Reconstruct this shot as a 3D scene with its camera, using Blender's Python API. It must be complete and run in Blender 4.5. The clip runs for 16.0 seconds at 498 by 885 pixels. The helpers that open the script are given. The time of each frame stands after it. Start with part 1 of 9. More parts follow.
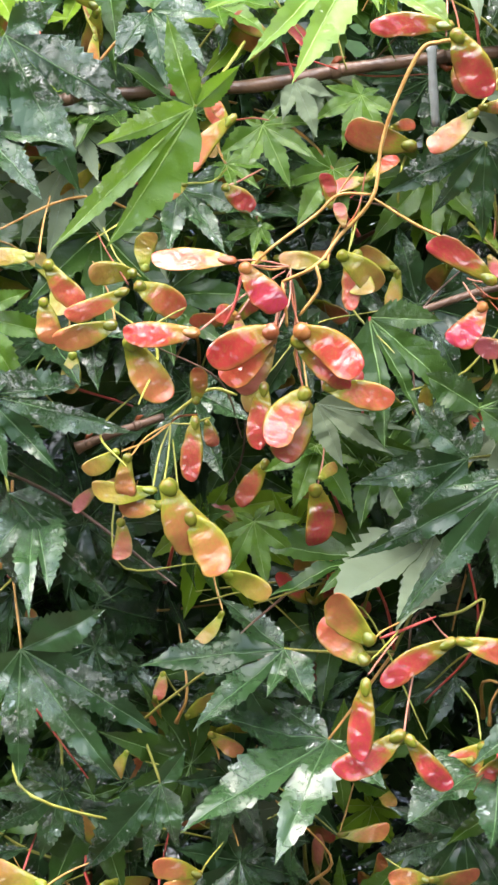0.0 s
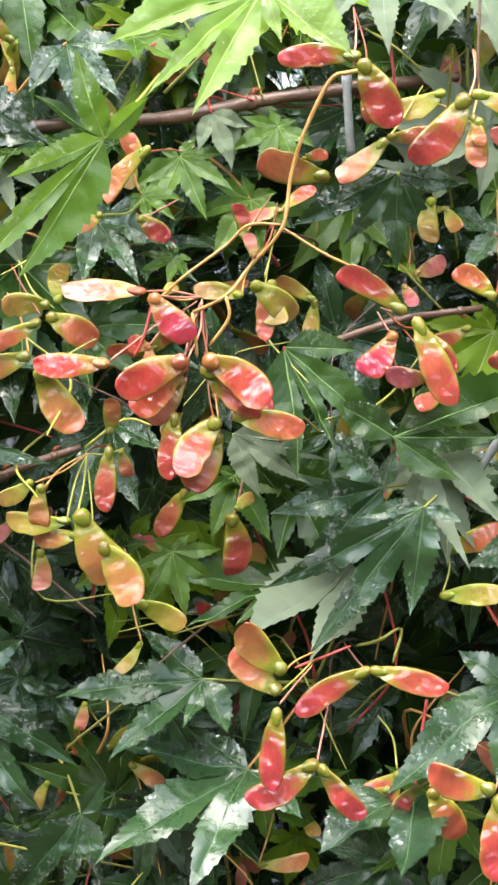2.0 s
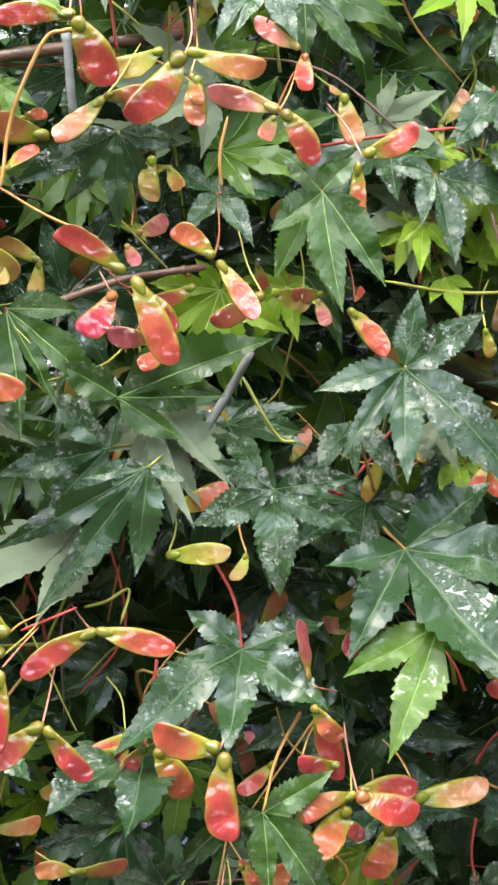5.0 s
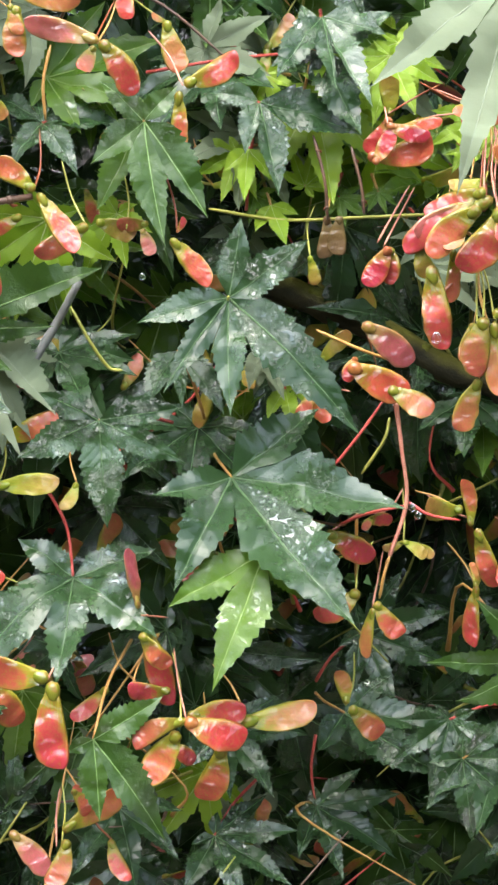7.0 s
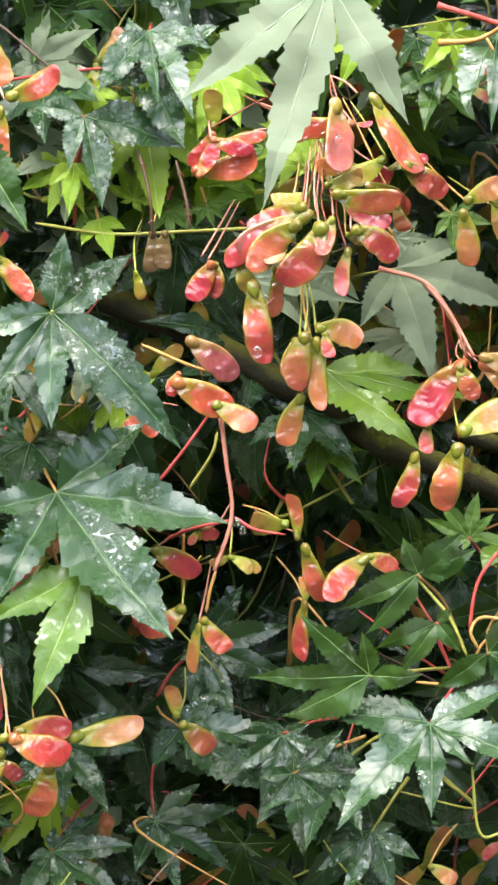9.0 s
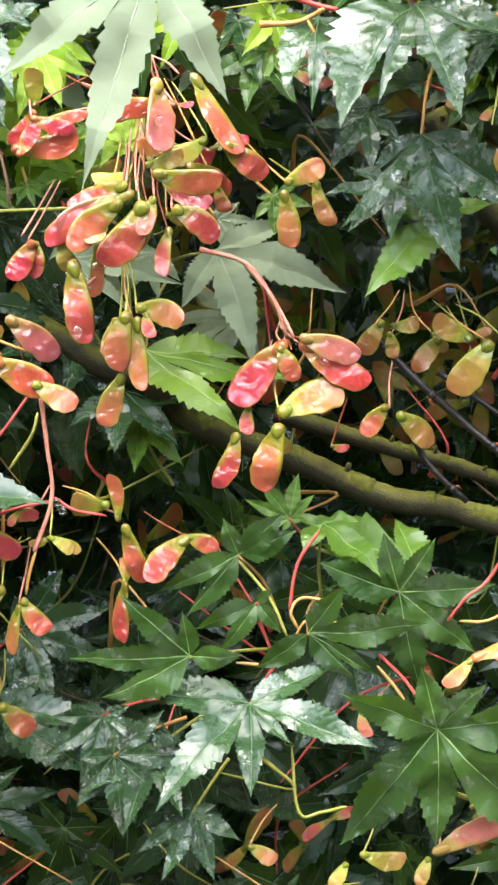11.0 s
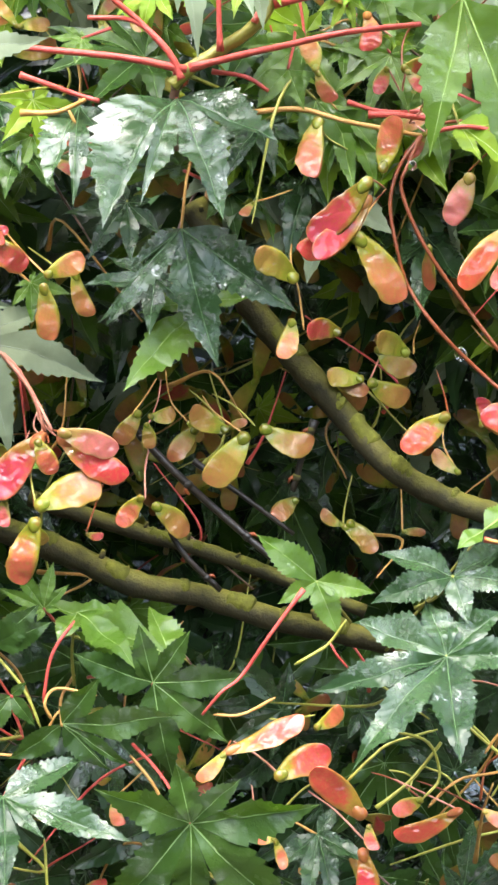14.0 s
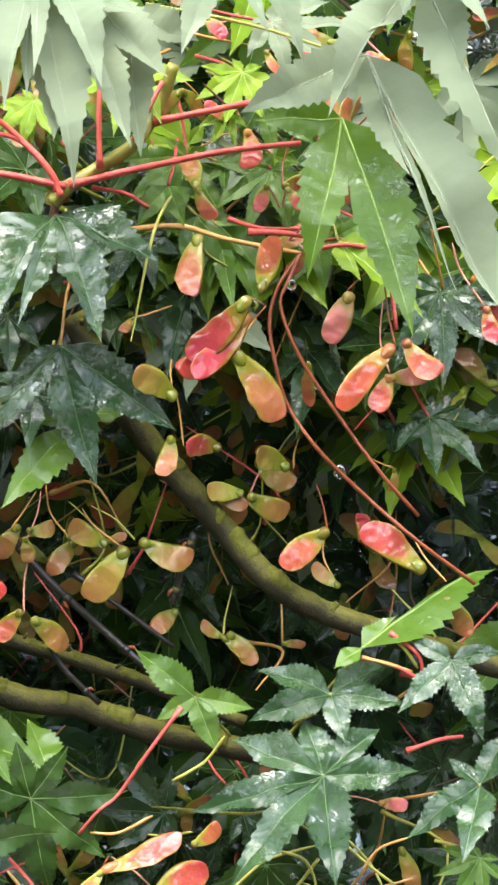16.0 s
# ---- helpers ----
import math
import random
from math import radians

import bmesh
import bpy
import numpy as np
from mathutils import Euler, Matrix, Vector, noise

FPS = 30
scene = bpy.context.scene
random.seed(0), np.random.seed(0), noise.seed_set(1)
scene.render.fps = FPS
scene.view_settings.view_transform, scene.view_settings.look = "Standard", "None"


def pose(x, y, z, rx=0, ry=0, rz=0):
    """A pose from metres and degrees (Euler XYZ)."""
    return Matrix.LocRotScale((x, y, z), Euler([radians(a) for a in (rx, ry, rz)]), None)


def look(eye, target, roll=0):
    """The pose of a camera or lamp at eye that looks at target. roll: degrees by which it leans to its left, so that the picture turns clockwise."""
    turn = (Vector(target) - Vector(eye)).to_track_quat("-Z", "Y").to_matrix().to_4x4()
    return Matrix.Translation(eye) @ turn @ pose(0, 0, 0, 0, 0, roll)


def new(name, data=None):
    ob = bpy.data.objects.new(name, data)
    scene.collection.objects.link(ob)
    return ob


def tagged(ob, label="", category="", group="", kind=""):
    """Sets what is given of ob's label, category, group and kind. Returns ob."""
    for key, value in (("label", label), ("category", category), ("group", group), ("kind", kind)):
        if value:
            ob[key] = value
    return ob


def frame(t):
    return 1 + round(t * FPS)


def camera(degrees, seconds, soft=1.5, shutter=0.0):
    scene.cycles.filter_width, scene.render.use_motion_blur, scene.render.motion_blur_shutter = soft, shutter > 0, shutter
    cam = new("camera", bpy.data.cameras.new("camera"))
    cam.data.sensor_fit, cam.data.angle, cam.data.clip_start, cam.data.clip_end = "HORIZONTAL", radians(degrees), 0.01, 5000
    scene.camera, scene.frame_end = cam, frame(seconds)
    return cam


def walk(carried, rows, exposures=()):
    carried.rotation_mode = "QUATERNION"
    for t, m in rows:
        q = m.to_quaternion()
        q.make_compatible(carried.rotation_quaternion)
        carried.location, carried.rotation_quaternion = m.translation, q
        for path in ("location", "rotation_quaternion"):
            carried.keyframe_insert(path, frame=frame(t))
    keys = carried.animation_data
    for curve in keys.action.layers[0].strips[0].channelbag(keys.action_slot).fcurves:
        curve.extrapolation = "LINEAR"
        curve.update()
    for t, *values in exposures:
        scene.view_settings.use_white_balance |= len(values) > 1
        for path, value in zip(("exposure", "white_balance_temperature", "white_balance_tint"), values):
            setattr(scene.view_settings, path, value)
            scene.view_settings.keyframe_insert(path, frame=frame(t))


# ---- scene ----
cam = camera(12, 16.0, soft=2.6)
PATH = [
    (0, look((0.04398, -0.80381, 1.38569), (0.04111, 0.00619, 1.38623), 0.877)),
    (0.5, look((0.05220, -0.80332, 1.38646), (0.04460, 0.00664, 1.38639), 0.739)),
    (1, look((0.06489, -0.80507, 1.38859), (0.05386, 0.00484, 1.39281), 0.691)),
    (1.5, look((0.07828, -0.80518, 1.38788), (0.06305, 0.00464, 1.39524), 0.643)),
    (2, look((0.08549, -0.80493, 1.38548), (0.07029, 0.00484, 1.39684), 0.590)),
    (2.5, look((0.09029, -0.80463, 1.38303), (0.07850, 0.00516, 1.39717), 0.537)),
    (3, look((0.09281, -0.80405, 1.38222), (0.08950, 0.00579, 1.39785), 0.488)),
    (3.5, look((0.09944, -0.80270, 1.38101), (0.10762, 0.00711, 1.39627), 0.296)),
    (4, look((0.10411, -0.80369, 1.38169), (0.12535, 0.00587, 1.39799), 0.179)),
    (4.5, look((0.10988, -0.80322, 1.38208), (0.14443, 0.00594, 1.39502), 0.030)),
    (4.7, look((0.11340, -0.80249, 1.38261), (0.15292, 0.00650, 1.39079), -0.080)),
    (6.8, look((0.15607, -0.80852, 1.40478), (0.21812, -0.00227, 1.35774), -0.911)),
    (7, look((0.16061, -0.80958, 1.40660), (0.22301, -0.00339, 1.35892), -0.979)),
    (7.5, look((0.17634, -0.81136, 1.40754), (0.23714, -0.00503, 1.36030), -1.092)),
    (8, look((0.19416, -0.81047, 1.40690), (0.25365, -0.00415, 1.35783), -1.191)),
    (8.5, look((0.20652, -0.81137, 1.40769), (0.26808, -0.00507, 1.36079), -1.224)),
    (9, look((0.21311, -0.81162, 1.40885), (0.28262, -0.00593, 1.36268), -1.125)),
    (9.2, look((0.21439, -0.81107, 1.40868), (0.28813, -0.00576, 1.36245), -1.079)),
    (11.3, look((0.21630, -0.81147, 1.40341), (0.35344, -0.01467, 1.35441), -0.601)),
    (11.5, look((0.21622, -0.81111, 1.40393), (0.35997, -0.01550, 1.35458), -0.464)),
    (12, look((0.21452, -0.81051, 1.40745), (0.37418, -0.01818, 1.35429), -0.324)),
    (12.5, look((0.21002, -0.80760, 1.41362), (0.38825, -0.01965, 1.35473), -0.174)),
    (13, look((0.20507, -0.80665, 1.42536), (0.40144, -0.02332, 1.36265), 0.014)),
    (13.5, look((0.20221, -0.80544, 1.43842), (0.41339, -0.02606, 1.37472), 0.195)),
    (14, look((0.20314, -0.80606, 1.45078), (0.42483, -0.02967, 1.38631), 0.392)),
    (14.5, look((0.20538, -0.80569, 1.46248), (0.43552, -0.03171, 1.39858), 0.584)),
    (15, look((0.20781, -0.80629, 1.47261), (0.44556, -0.03438, 1.41153), 0.723)),
    (15.5, look((0.21080, -0.80744, 1.48083), (0.45413, -0.03712, 1.42177), 0.786)),
    (16, look((0.21496, -0.80655, 1.48642), (0.46495, -0.03843, 1.42639), 0.812)),
]
walk(cam, PATH, exposures=((0.0, 3.22), (4.5, 3.12), (7.5, 3.06), (9.0, 3.22), (12.5, 3.5), (13.0, 3.55), (14.0, 3.4), (15.0, 3.38), (16.0, 3.18)))

# ---- light: bright overcast sky after rain ----
world = bpy.data.worlds.new("overcast_sky")
scene.world = world
world.use_nodes = True
wn = world.node_tree
sky = wn.nodes.new("ShaderNodeTexSky")
sky.sky_type, sky.sun_disc = "NISHITA", False
sky.sun_elevation, sky.sun_rotation = radians(72), radians(210)
sky.dust_density, sky.air_density = 3.0, 1.0
grey = wn.nodes.new("ShaderNodeHueSaturation")
grey.inputs["Saturation"].default_value = 0.7
wn.links.new(sky.outputs[0], grey.inputs["Color"])
wn.links.new(grey.outputs[0], wn.nodes["Background"].inputs[0])
wn.nodes["Background"].inputs[1].default_value = 0.15
sun = new("sun", bpy.data.lights.new("sun", "SUN"))
sun.data.energy, sun.data.angle, sun.data.color = 1.25, radians(80), (0.94, 0.965, 1.0)
sun.matrix_basis = look((0, 0, 0), (0.2, 0.35, -1.25))


# ---- materials ----
def nodes_of(name):
    m = bpy.data.materials.new(name)
    m.use_nodes = True
    nt = m.node_tree
    return m, nt, nt.nodes["Principled BSDF"], nt.nodes["Material Output"]


def node(nt, kind, **values):
    n = nt.nodes.new(kind)
    for key, value in values.items():
        n.inputs[key].default_value = value
    return n


def ramp(nt, source, *stops):
    r = nt.nodes.new("ShaderNodeValToRGB")
    e = r.color_ramp.elements
    while len(e) < len(stops):
        e.new(0.5)
    for el, (at, c) in zip(e, stops):
        el.position, el.color = at, (*c, 1)
    nt.links.new(source, r.inputs[0])
    return r.outputs[0]


def maths(nt, op, a, b=None, c=None):
    n = nt.nodes.new("ShaderNodeMath")
    n.operation = op
    for i, v in enumerate((a, b, c)):
        if v is None:
            continue
        if isinstance(v, (int, float)):
            n.inputs[i].default_value = v
        else:
            nt.links.new(v, n.inputs[i])
    return n.outputs[0]


def mixed(nt, fac, a, b, blend="MIX"):
    n = nt.nodes.new("ShaderNodeMix")
    n.data_type, n.blend_type = "RGBA", blend
    for sock, v in ((n.inputs["Factor"], fac), (n.inputs["A"], a), (n.inputs["B"], b)):
        if isinstance(v, (int, float)):
            sock.default_value = v
        elif isinstance(v, tuple):
            sock.default_value = (*v, 1)
        else:
            nt.links.new(v, sock)
    return n.outputs["Result"]


def leaf_material(name, deep, fresh, vein, through_colour, through_share, rough, wet):
    """A maple leaf: mottled green, paler side veins, wet skin, some light through the blade."""
    m, nt, bsdf, out = nodes_of(name)
    uv = node(nt, "ShaderNodeUVMap")
    sep = node(nt, "ShaderNodeSeparateXYZ")
    nt.links.new(uv.outputs[0], sep.inputs[0])
    side = maths(nt, "ABSOLUTE", maths(nt, "SUBTRACT", sep.outputs[1], 0.5))
    geo = node(nt, "ShaderNodeTexCoord")
    info = node(nt, "ShaderNodeObjectInfo")
    isl = node(nt, "ShaderNodeNewGeometry")
    rnd = maths(nt, "FRACT", maths(nt, "ADD", info.outputs["Random"], isl.outputs["Random Per Island"]))
    blot = node(nt, "ShaderNodeTexNoise", Scale=2.8, Detail=4.0)
    fine = node(nt, "ShaderNodeTexNoise", Scale=26.0, Detail=4.0, Roughness=0.65)
    film = node(nt, "ShaderNodeTexNoise", Scale=7.0, Detail=3.0)
    for n in (blot, fine, film):
        nt.links.new(geo.outputs["Object"], n.inputs["Vector"])
    mix = maths(nt, "ADD", maths(nt, "MULTIPLY", blot.outputs["Fac"], 0.6), maths(nt, "MULTIPLY", rnd, 0.5))
    base = ramp(nt, mix, (0.25, deep), (0.75, fresh))
    # side veins run forward from the midrib
    saw = maths(nt, "SINE", maths(nt, "MULTIPLY", maths(nt, "ADD", maths(nt, "SUBTRACT", sep.outputs[0], maths(nt, "MULTIPLY", side, 1.1)), maths(nt, "MULTIPLY", blot.outputs["Fac"], 0.16)), 74.0))
    line = maths(nt, "POWER", maths(nt, "MULTIPLY_ADD", saw, 0.5, 0.5), 12.0)
    rib = maths(nt, "SUBTRACT", 1.0, maths(nt, "MULTIPLY", side, 110.0))
    rib = maths(nt, "MAXIMUM", rib, 0.0)
    net = node(nt, "ShaderNodeTexVoronoi", Scale=46.0)
    net.feature = "DISTANCE_TO_EDGE"
    nt.links.new(geo.outputs["Object"], net.inputs["Vector"])
    cell = maths(nt, "MINIMUM", maths(nt, "MULTIPLY", net.outputs["Distance"], 3.2), 1.0)
    veins = maths(nt, "MAXIMUM", maths(nt, "MULTIPLY", line, 0.08), rib)
    base = mixed(nt, maths(nt, "MULTIPLY", veins, 0.6), base, vein)
    base = mixed(nt, maths(nt, "MULTIPLY", fine.outputs["Fac"], 0.35), base, deep)
    nt.links.new(base, bsdf.inputs["Base Color"])
    r = nt.nodes.new("ShaderNodeMapRange")
    r.inputs["From Min"].default_value, r.inputs["From Max"].default_value = 0.35, 0.65
    r.inputs["To Min"].default_value, r.inputs["To Max"].default_value = rough * 1.0, rough * 1.7
    nt.links.new(film.outputs["Fac"], r.inputs["Value"])
    nt.links.new(r.outputs[0], bsdf.inputs["Roughness"])
    nt.links.new(maths(nt, "MULTIPLY_ADD", maths(nt, "POWER", rnd, 1.6), 0.3 * wet, 0.1), bsdf.inputs["Specular IOR Level"])
    # the water film stands in broken patches
    pools = node(nt, "ShaderNodeTexNoise", Scale=2.4, Detail=3.0, Roughness=0.55)
    lift = node(nt, "ShaderNodeVectorMath")
    lift.operation = "ADD"
    nt.links.new(geo.outputs["Object"], lift.inputs[0])
    nt.links.new(maths(nt, "MULTIPLY", info.outputs["Random"], 40.0), lift.inputs[1])
    nt.links.new(lift.outputs[0], pools.inputs["Vector"])
    pr = nt.nodes.new("ShaderNodeMapRange")
    pr.inputs["From Min"].default_value, pr.inputs["From Max"].default_value = 0.47, 0.53
    nt.links.new(maths(nt, "MULTIPLY_ADD", maths(nt, "SUBTRACT", fine.outputs["Fac"], 0.5), 0.45, pools.outputs["Fac"]), pr.inputs["Value"])
    cw = nt.nodes.new("ShaderNodeMapRange")
    cw.inputs["To Min"].default_value, cw.inputs["To Max"].default_value = 0.18 * wet, wet
    nt.links.new(pr.outputs[0], cw.inputs["Value"])
    nt.links.new(cw.outputs[0], bsdf.inputs["Coat Weight"])
    cr = nt.nodes.new("ShaderNodeMapRange")
    cr.inputs["To Min"].default_value, cr.inputs["To Max"].default_value = 0.2, 0.03
    nt.links.new(pr.outputs[0], cr.inputs["Value"])
    nt.links.new(cr.outputs[0], bsdf.inputs["Coat Roughness"])
    bsdf.inputs["Coat IOR"].default_value = 1.75
    quilt = maths(nt, "POWER", maths(nt, "MULTIPLY_ADD", saw, -0.5, 0.5), 0.5)
    high = maths(nt, "ADD", maths(nt, "MULTIPLY", fine.outputs["Fac"], 0.12), maths(nt, "MULTIPLY", film.outputs["Fac"], 0.6))
    high = maths(nt, "ADD", high, maths(nt, "MULTIPLY", quilt, 0.055))
    high = maths(nt, "ADD", high, maths(nt, "MULTIPLY", cell, 0.04))
    bump = node(nt, "ShaderNodeBump", Strength=0.5, Distance=0.0013)
    nt.links.new(high, bump.inputs["Height"])
    nt.links.new(bump.outputs[0], bsdf.inputs["Normal"])
    speck = node(nt, "ShaderNodeTexNoise", Scale=13.0, Detail=4.0, Roughness=0.65, Distortion=1.4)
    nt.links.new(geo.outputs["Object"], speck.inputs["Vector"])
    # runnels: thin creases where the water film breaks
    crease = maths(nt, "MINIMUM", maths(nt, "MULTIPLY", maths(nt, "ABSOLUTE", maths(nt, "SUBTRACT", speck.outputs["Fac"], 0.5)), 6.0), 0.6)
    skin = node(nt, "ShaderNodeBump", Strength=1.0, Distance=0.004)
    wet_height = maths(nt, "ADD", maths(nt, "MULTIPLY", pools.outputs["Fac"], 0.6), maths(nt, "MULTIPLY", maths(nt, "MULTIPLY", crease, pr.outputs[0]), 1.15))
    wet_height = maths(nt, "ADD", wet_height, maths(nt, "MULTIPLY", quilt, 0.025))
    wet_height = maths(nt, "SUBTRACT", wet_height, maths(nt, "MULTIPLY", maths(nt, "MAXIMUM", maths(nt, "SUBTRACT", 1.0, maths(nt, "MULTIPLY", side, 45.0)), 0.0), 0.2))
    nt.links.new(wet_height, skin.inputs["Height"])
    nt.links.new(skin.outputs[0], bsdf.inputs["Coat Normal"])
    tr = node(nt, "ShaderNodeBsdfTranslucent", Color=(*through_colour, 1))
    ms = node(nt, "ShaderNodeMixShader", Fac=through_share)
    nt.links.new(bsdf.outputs[0], ms.inputs[1])
    nt.links.new(tr.outputs[0], ms.inputs[2])
    nt.links.new(ms.outputs[0], out.inputs[0])
    return m


def seed_material(name, nut, edge, body, tip, rough=0.38, wet=1.0):
    """A winged seed: olive at the nutlet, yellow along the ribbed edge, coloured in the wing."""
    m, nt, bsdf, out = nodes_of(name)
    uv = node(nt, "ShaderNodeUVMap")
    sep = node(nt, "ShaderNodeSeparateXYZ")
    nt.links.new(uv.outputs[0], sep.inputs[0])
    geo = node(nt, "ShaderNodeTexCoord")
    n1 = node(nt, "ShaderNodeTexNoise", Scale=9.0, Detail=3.0)
    nt.links.new(geo.outputs["Object"], n1.inputs["Vector"])
    wob = maths(nt, "MULTIPLY_ADD", n1.outputs["Fac"], 0.4, -0.2)
    along = maths(nt, "ADD", sep.outputs[0], wob)
    main = ramp(nt, along, (0.15, nut), (0.24, edge), (0.4, body), (1.0, tip))
    rim = maths(nt, "ADD", maths(nt, "MULTIPLY", sep.outputs[1], 1.6), maths(nt, "MULTIPLY", along, -1.3))
    rim = maths(nt, "ADD", rim, -0.2)
    n = nt.nodes.new("ShaderNodeClamp")
    nt.links.new(maths(nt, "MULTIPLY", rim, 1.6), n.inputs[0])
    col = mixed(nt, n.outputs[0], main, edge)
    # thin yellow outline of the outer edge
    hem = maths(nt, "MAXIMUM", maths(nt, "MULTIPLY_ADD", sep.outputs[1], -9.0, 1.1), 0.0)
    col = mixed(nt, maths(nt, "MULTIPLY", hem, n1.outputs["Fac"]), col, edge)
    # fanned veins of the wing
    wv = maths(nt, "SINE", maths(nt, "MULTIPLY", maths(nt, "ADD", maths(nt, "MULTIPLY", sep.outputs[1], 1.0), maths(nt, "MULTIPLY", along, 0.55)), 46.0))
    col = mixed(nt, maths(nt, "MULTIPLY", maths(nt, "POWER", maths(nt, "MULTIPLY_ADD", wv, 0.5, 0.5), 5.0), 0.3), col, tip)
    spots = node(nt, "ShaderNodeTexNoise", Scale=22.0, Detail=4.0, Roughness=0.7)
    nt.links.new(geo.outputs["Object"], spots.inputs["Vector"])
    r2 = nt.nodes.new("ShaderNodeMapRange")
    r2.inputs["From Min"].default_value, r2.inputs["From Max"].default_value = 0.5, 0.75
    r2.inputs["To Max"].default_value = 0.5
    nt.links.new(spots.outputs["Fac"], r2.inputs["Value"])
    col = mixed(nt, r2.outputs[0], col, edge)
    info = node(nt, "ShaderNodeObjectInfo")
    hs = node(nt, "ShaderNodeHueSaturation")
    nt.links.new(maths(nt, "MULTIPLY_ADD", info.outputs["Random"], 0.03, 0.487), hs.inputs["Hue"])
    patch = node(nt, "ShaderNodeTexNoise", Scale=5.0, Detail=5.0, Roughness=0.7)
    nt.links.new(geo.outputs["Object"], patch.inputs["Vector"])
    nt.links.new(maths(nt, "ADD", maths(nt, "MULTIPLY_ADD", info.outputs["Random"], 0.3, 0.52), maths(nt, "MULTIPLY", patch.outputs["Fac"], 0.75)), hs.inputs["Value"])
    nt.links.new(col, hs.inputs["Color"])
    nt.links.new(hs.outputs[0], bsdf.inputs["Base Color"])
    bsdf.inputs["Roughness"].default_value = rough
    bsdf.inputs["Coat Weight"].default_value = 0.4 + 0.6 * wet
    bsdf.inputs["Specular IOR Level"].default_value = 0.2
    bsdf.inputs["Coat Roughness"].default_value = 0.04
    n2 = node(nt, "ShaderNodeTexNoise", Scale=6.5, Detail=2.0)
    nt.links.new(geo.outputs["Object"], n2.inputs["Vector"])
    bump = node(nt, "ShaderNodeBump", Strength=0.35, Distance=0.001)
    nt.links.new(maths(nt, "ADD", maths(nt, "ADD", n2.outputs["Fac"], maths(nt, "MULTIPLY", spots.outputs["Fac"], 0.1)), maths(nt, "MULTIPLY", wv, 0.02)), bump.inputs["Height"])
    nt.links.new(bump.outputs[0], bsdf.inputs["Normal"])
    drops = node(nt, "ShaderNodeTexNoise", Scale=3.6, Detail=1.2, Roughness=0.4, Distortion=0.8)
    nt.links.new(geo.outputs["Object"], drops.inputs["Vector"])
    skin = node(nt, "ShaderNodeBump", Strength=1.0, Distance=0.0016 + 0.0034 * wet)
    nt.links.new(drops.outputs["Fac"], skin.inputs["Height"])
    nt.links.new(skin.outputs[0], bsdf.inputs["Coat Normal"])
    tr = node(nt, "ShaderNodeBsdfTranslucent")
    nt.links.new(hs.outputs[0], tr.inputs["Color"])
    ms = node(nt, "ShaderNodeMixShader", Fac=0.35)
    nt.links.new(bsdf.outputs[0], ms.inputs[1])
    nt.links.new(tr.outputs[0], ms.inputs[2])
    nt.links.new(ms.outputs[0], out.inputs[0])
    return m


def bark_material(name, dark, light, moss, share, rough, scale=90.0, cover=None):
    """Bark or stalk skin in two tones; cover tints the upper side with moss and painted top light."""
    m, nt, bsdf, out = nodes_of(name)
    geo = node(nt, "ShaderNodeTexCoord")
    n1 = node(nt, "ShaderNodeTexNoise", Scale=scale, Detail=4.0)
    n2 = node(nt, "ShaderNodeTexNoise", Scale=scale * 7, Detail=4.0)
    nt.links.new(geo.outputs["Object"], n1.inputs["Vector"])
    nt.links.new(geo.outputs["Object"], n2.inputs["Vector"])
    c = ramp(nt, n1.outputs["Fac"], (0.3, dark), (0.7, light))
    c = mixed(nt, maths(nt, "MULTIPLY", n2.outputs["Fac"], share), c, moss)
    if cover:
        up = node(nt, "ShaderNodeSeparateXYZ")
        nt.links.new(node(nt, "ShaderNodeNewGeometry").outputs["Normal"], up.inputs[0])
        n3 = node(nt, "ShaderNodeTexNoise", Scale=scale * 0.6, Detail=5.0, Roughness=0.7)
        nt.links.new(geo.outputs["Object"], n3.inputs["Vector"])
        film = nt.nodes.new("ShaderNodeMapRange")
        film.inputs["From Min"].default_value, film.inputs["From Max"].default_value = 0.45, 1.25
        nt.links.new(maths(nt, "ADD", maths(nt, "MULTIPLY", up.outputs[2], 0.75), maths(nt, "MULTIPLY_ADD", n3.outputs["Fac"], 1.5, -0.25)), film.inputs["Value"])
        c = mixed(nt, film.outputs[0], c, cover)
    nt.links.new(c, bsdf.inputs["Base Color"])
    bsdf.inputs["Roughness"].default_value = rough
    bsdf.inputs["Specular IOR Level"].default_value = 0.2 if rough > 0.5 else 0.3
    bump = node(nt, "ShaderNodeBump", Strength=0.6, Distance=0.001)
    nt.links.new(maths(nt, "ADD", n1.outputs["Fac"], maths(nt, "MULTIPLY", n2.outputs["Fac"], 0.5)), bump.inputs["Height"])
    nt.links.new(bump.outputs[0], bsdf.inputs["Normal"])
    return m


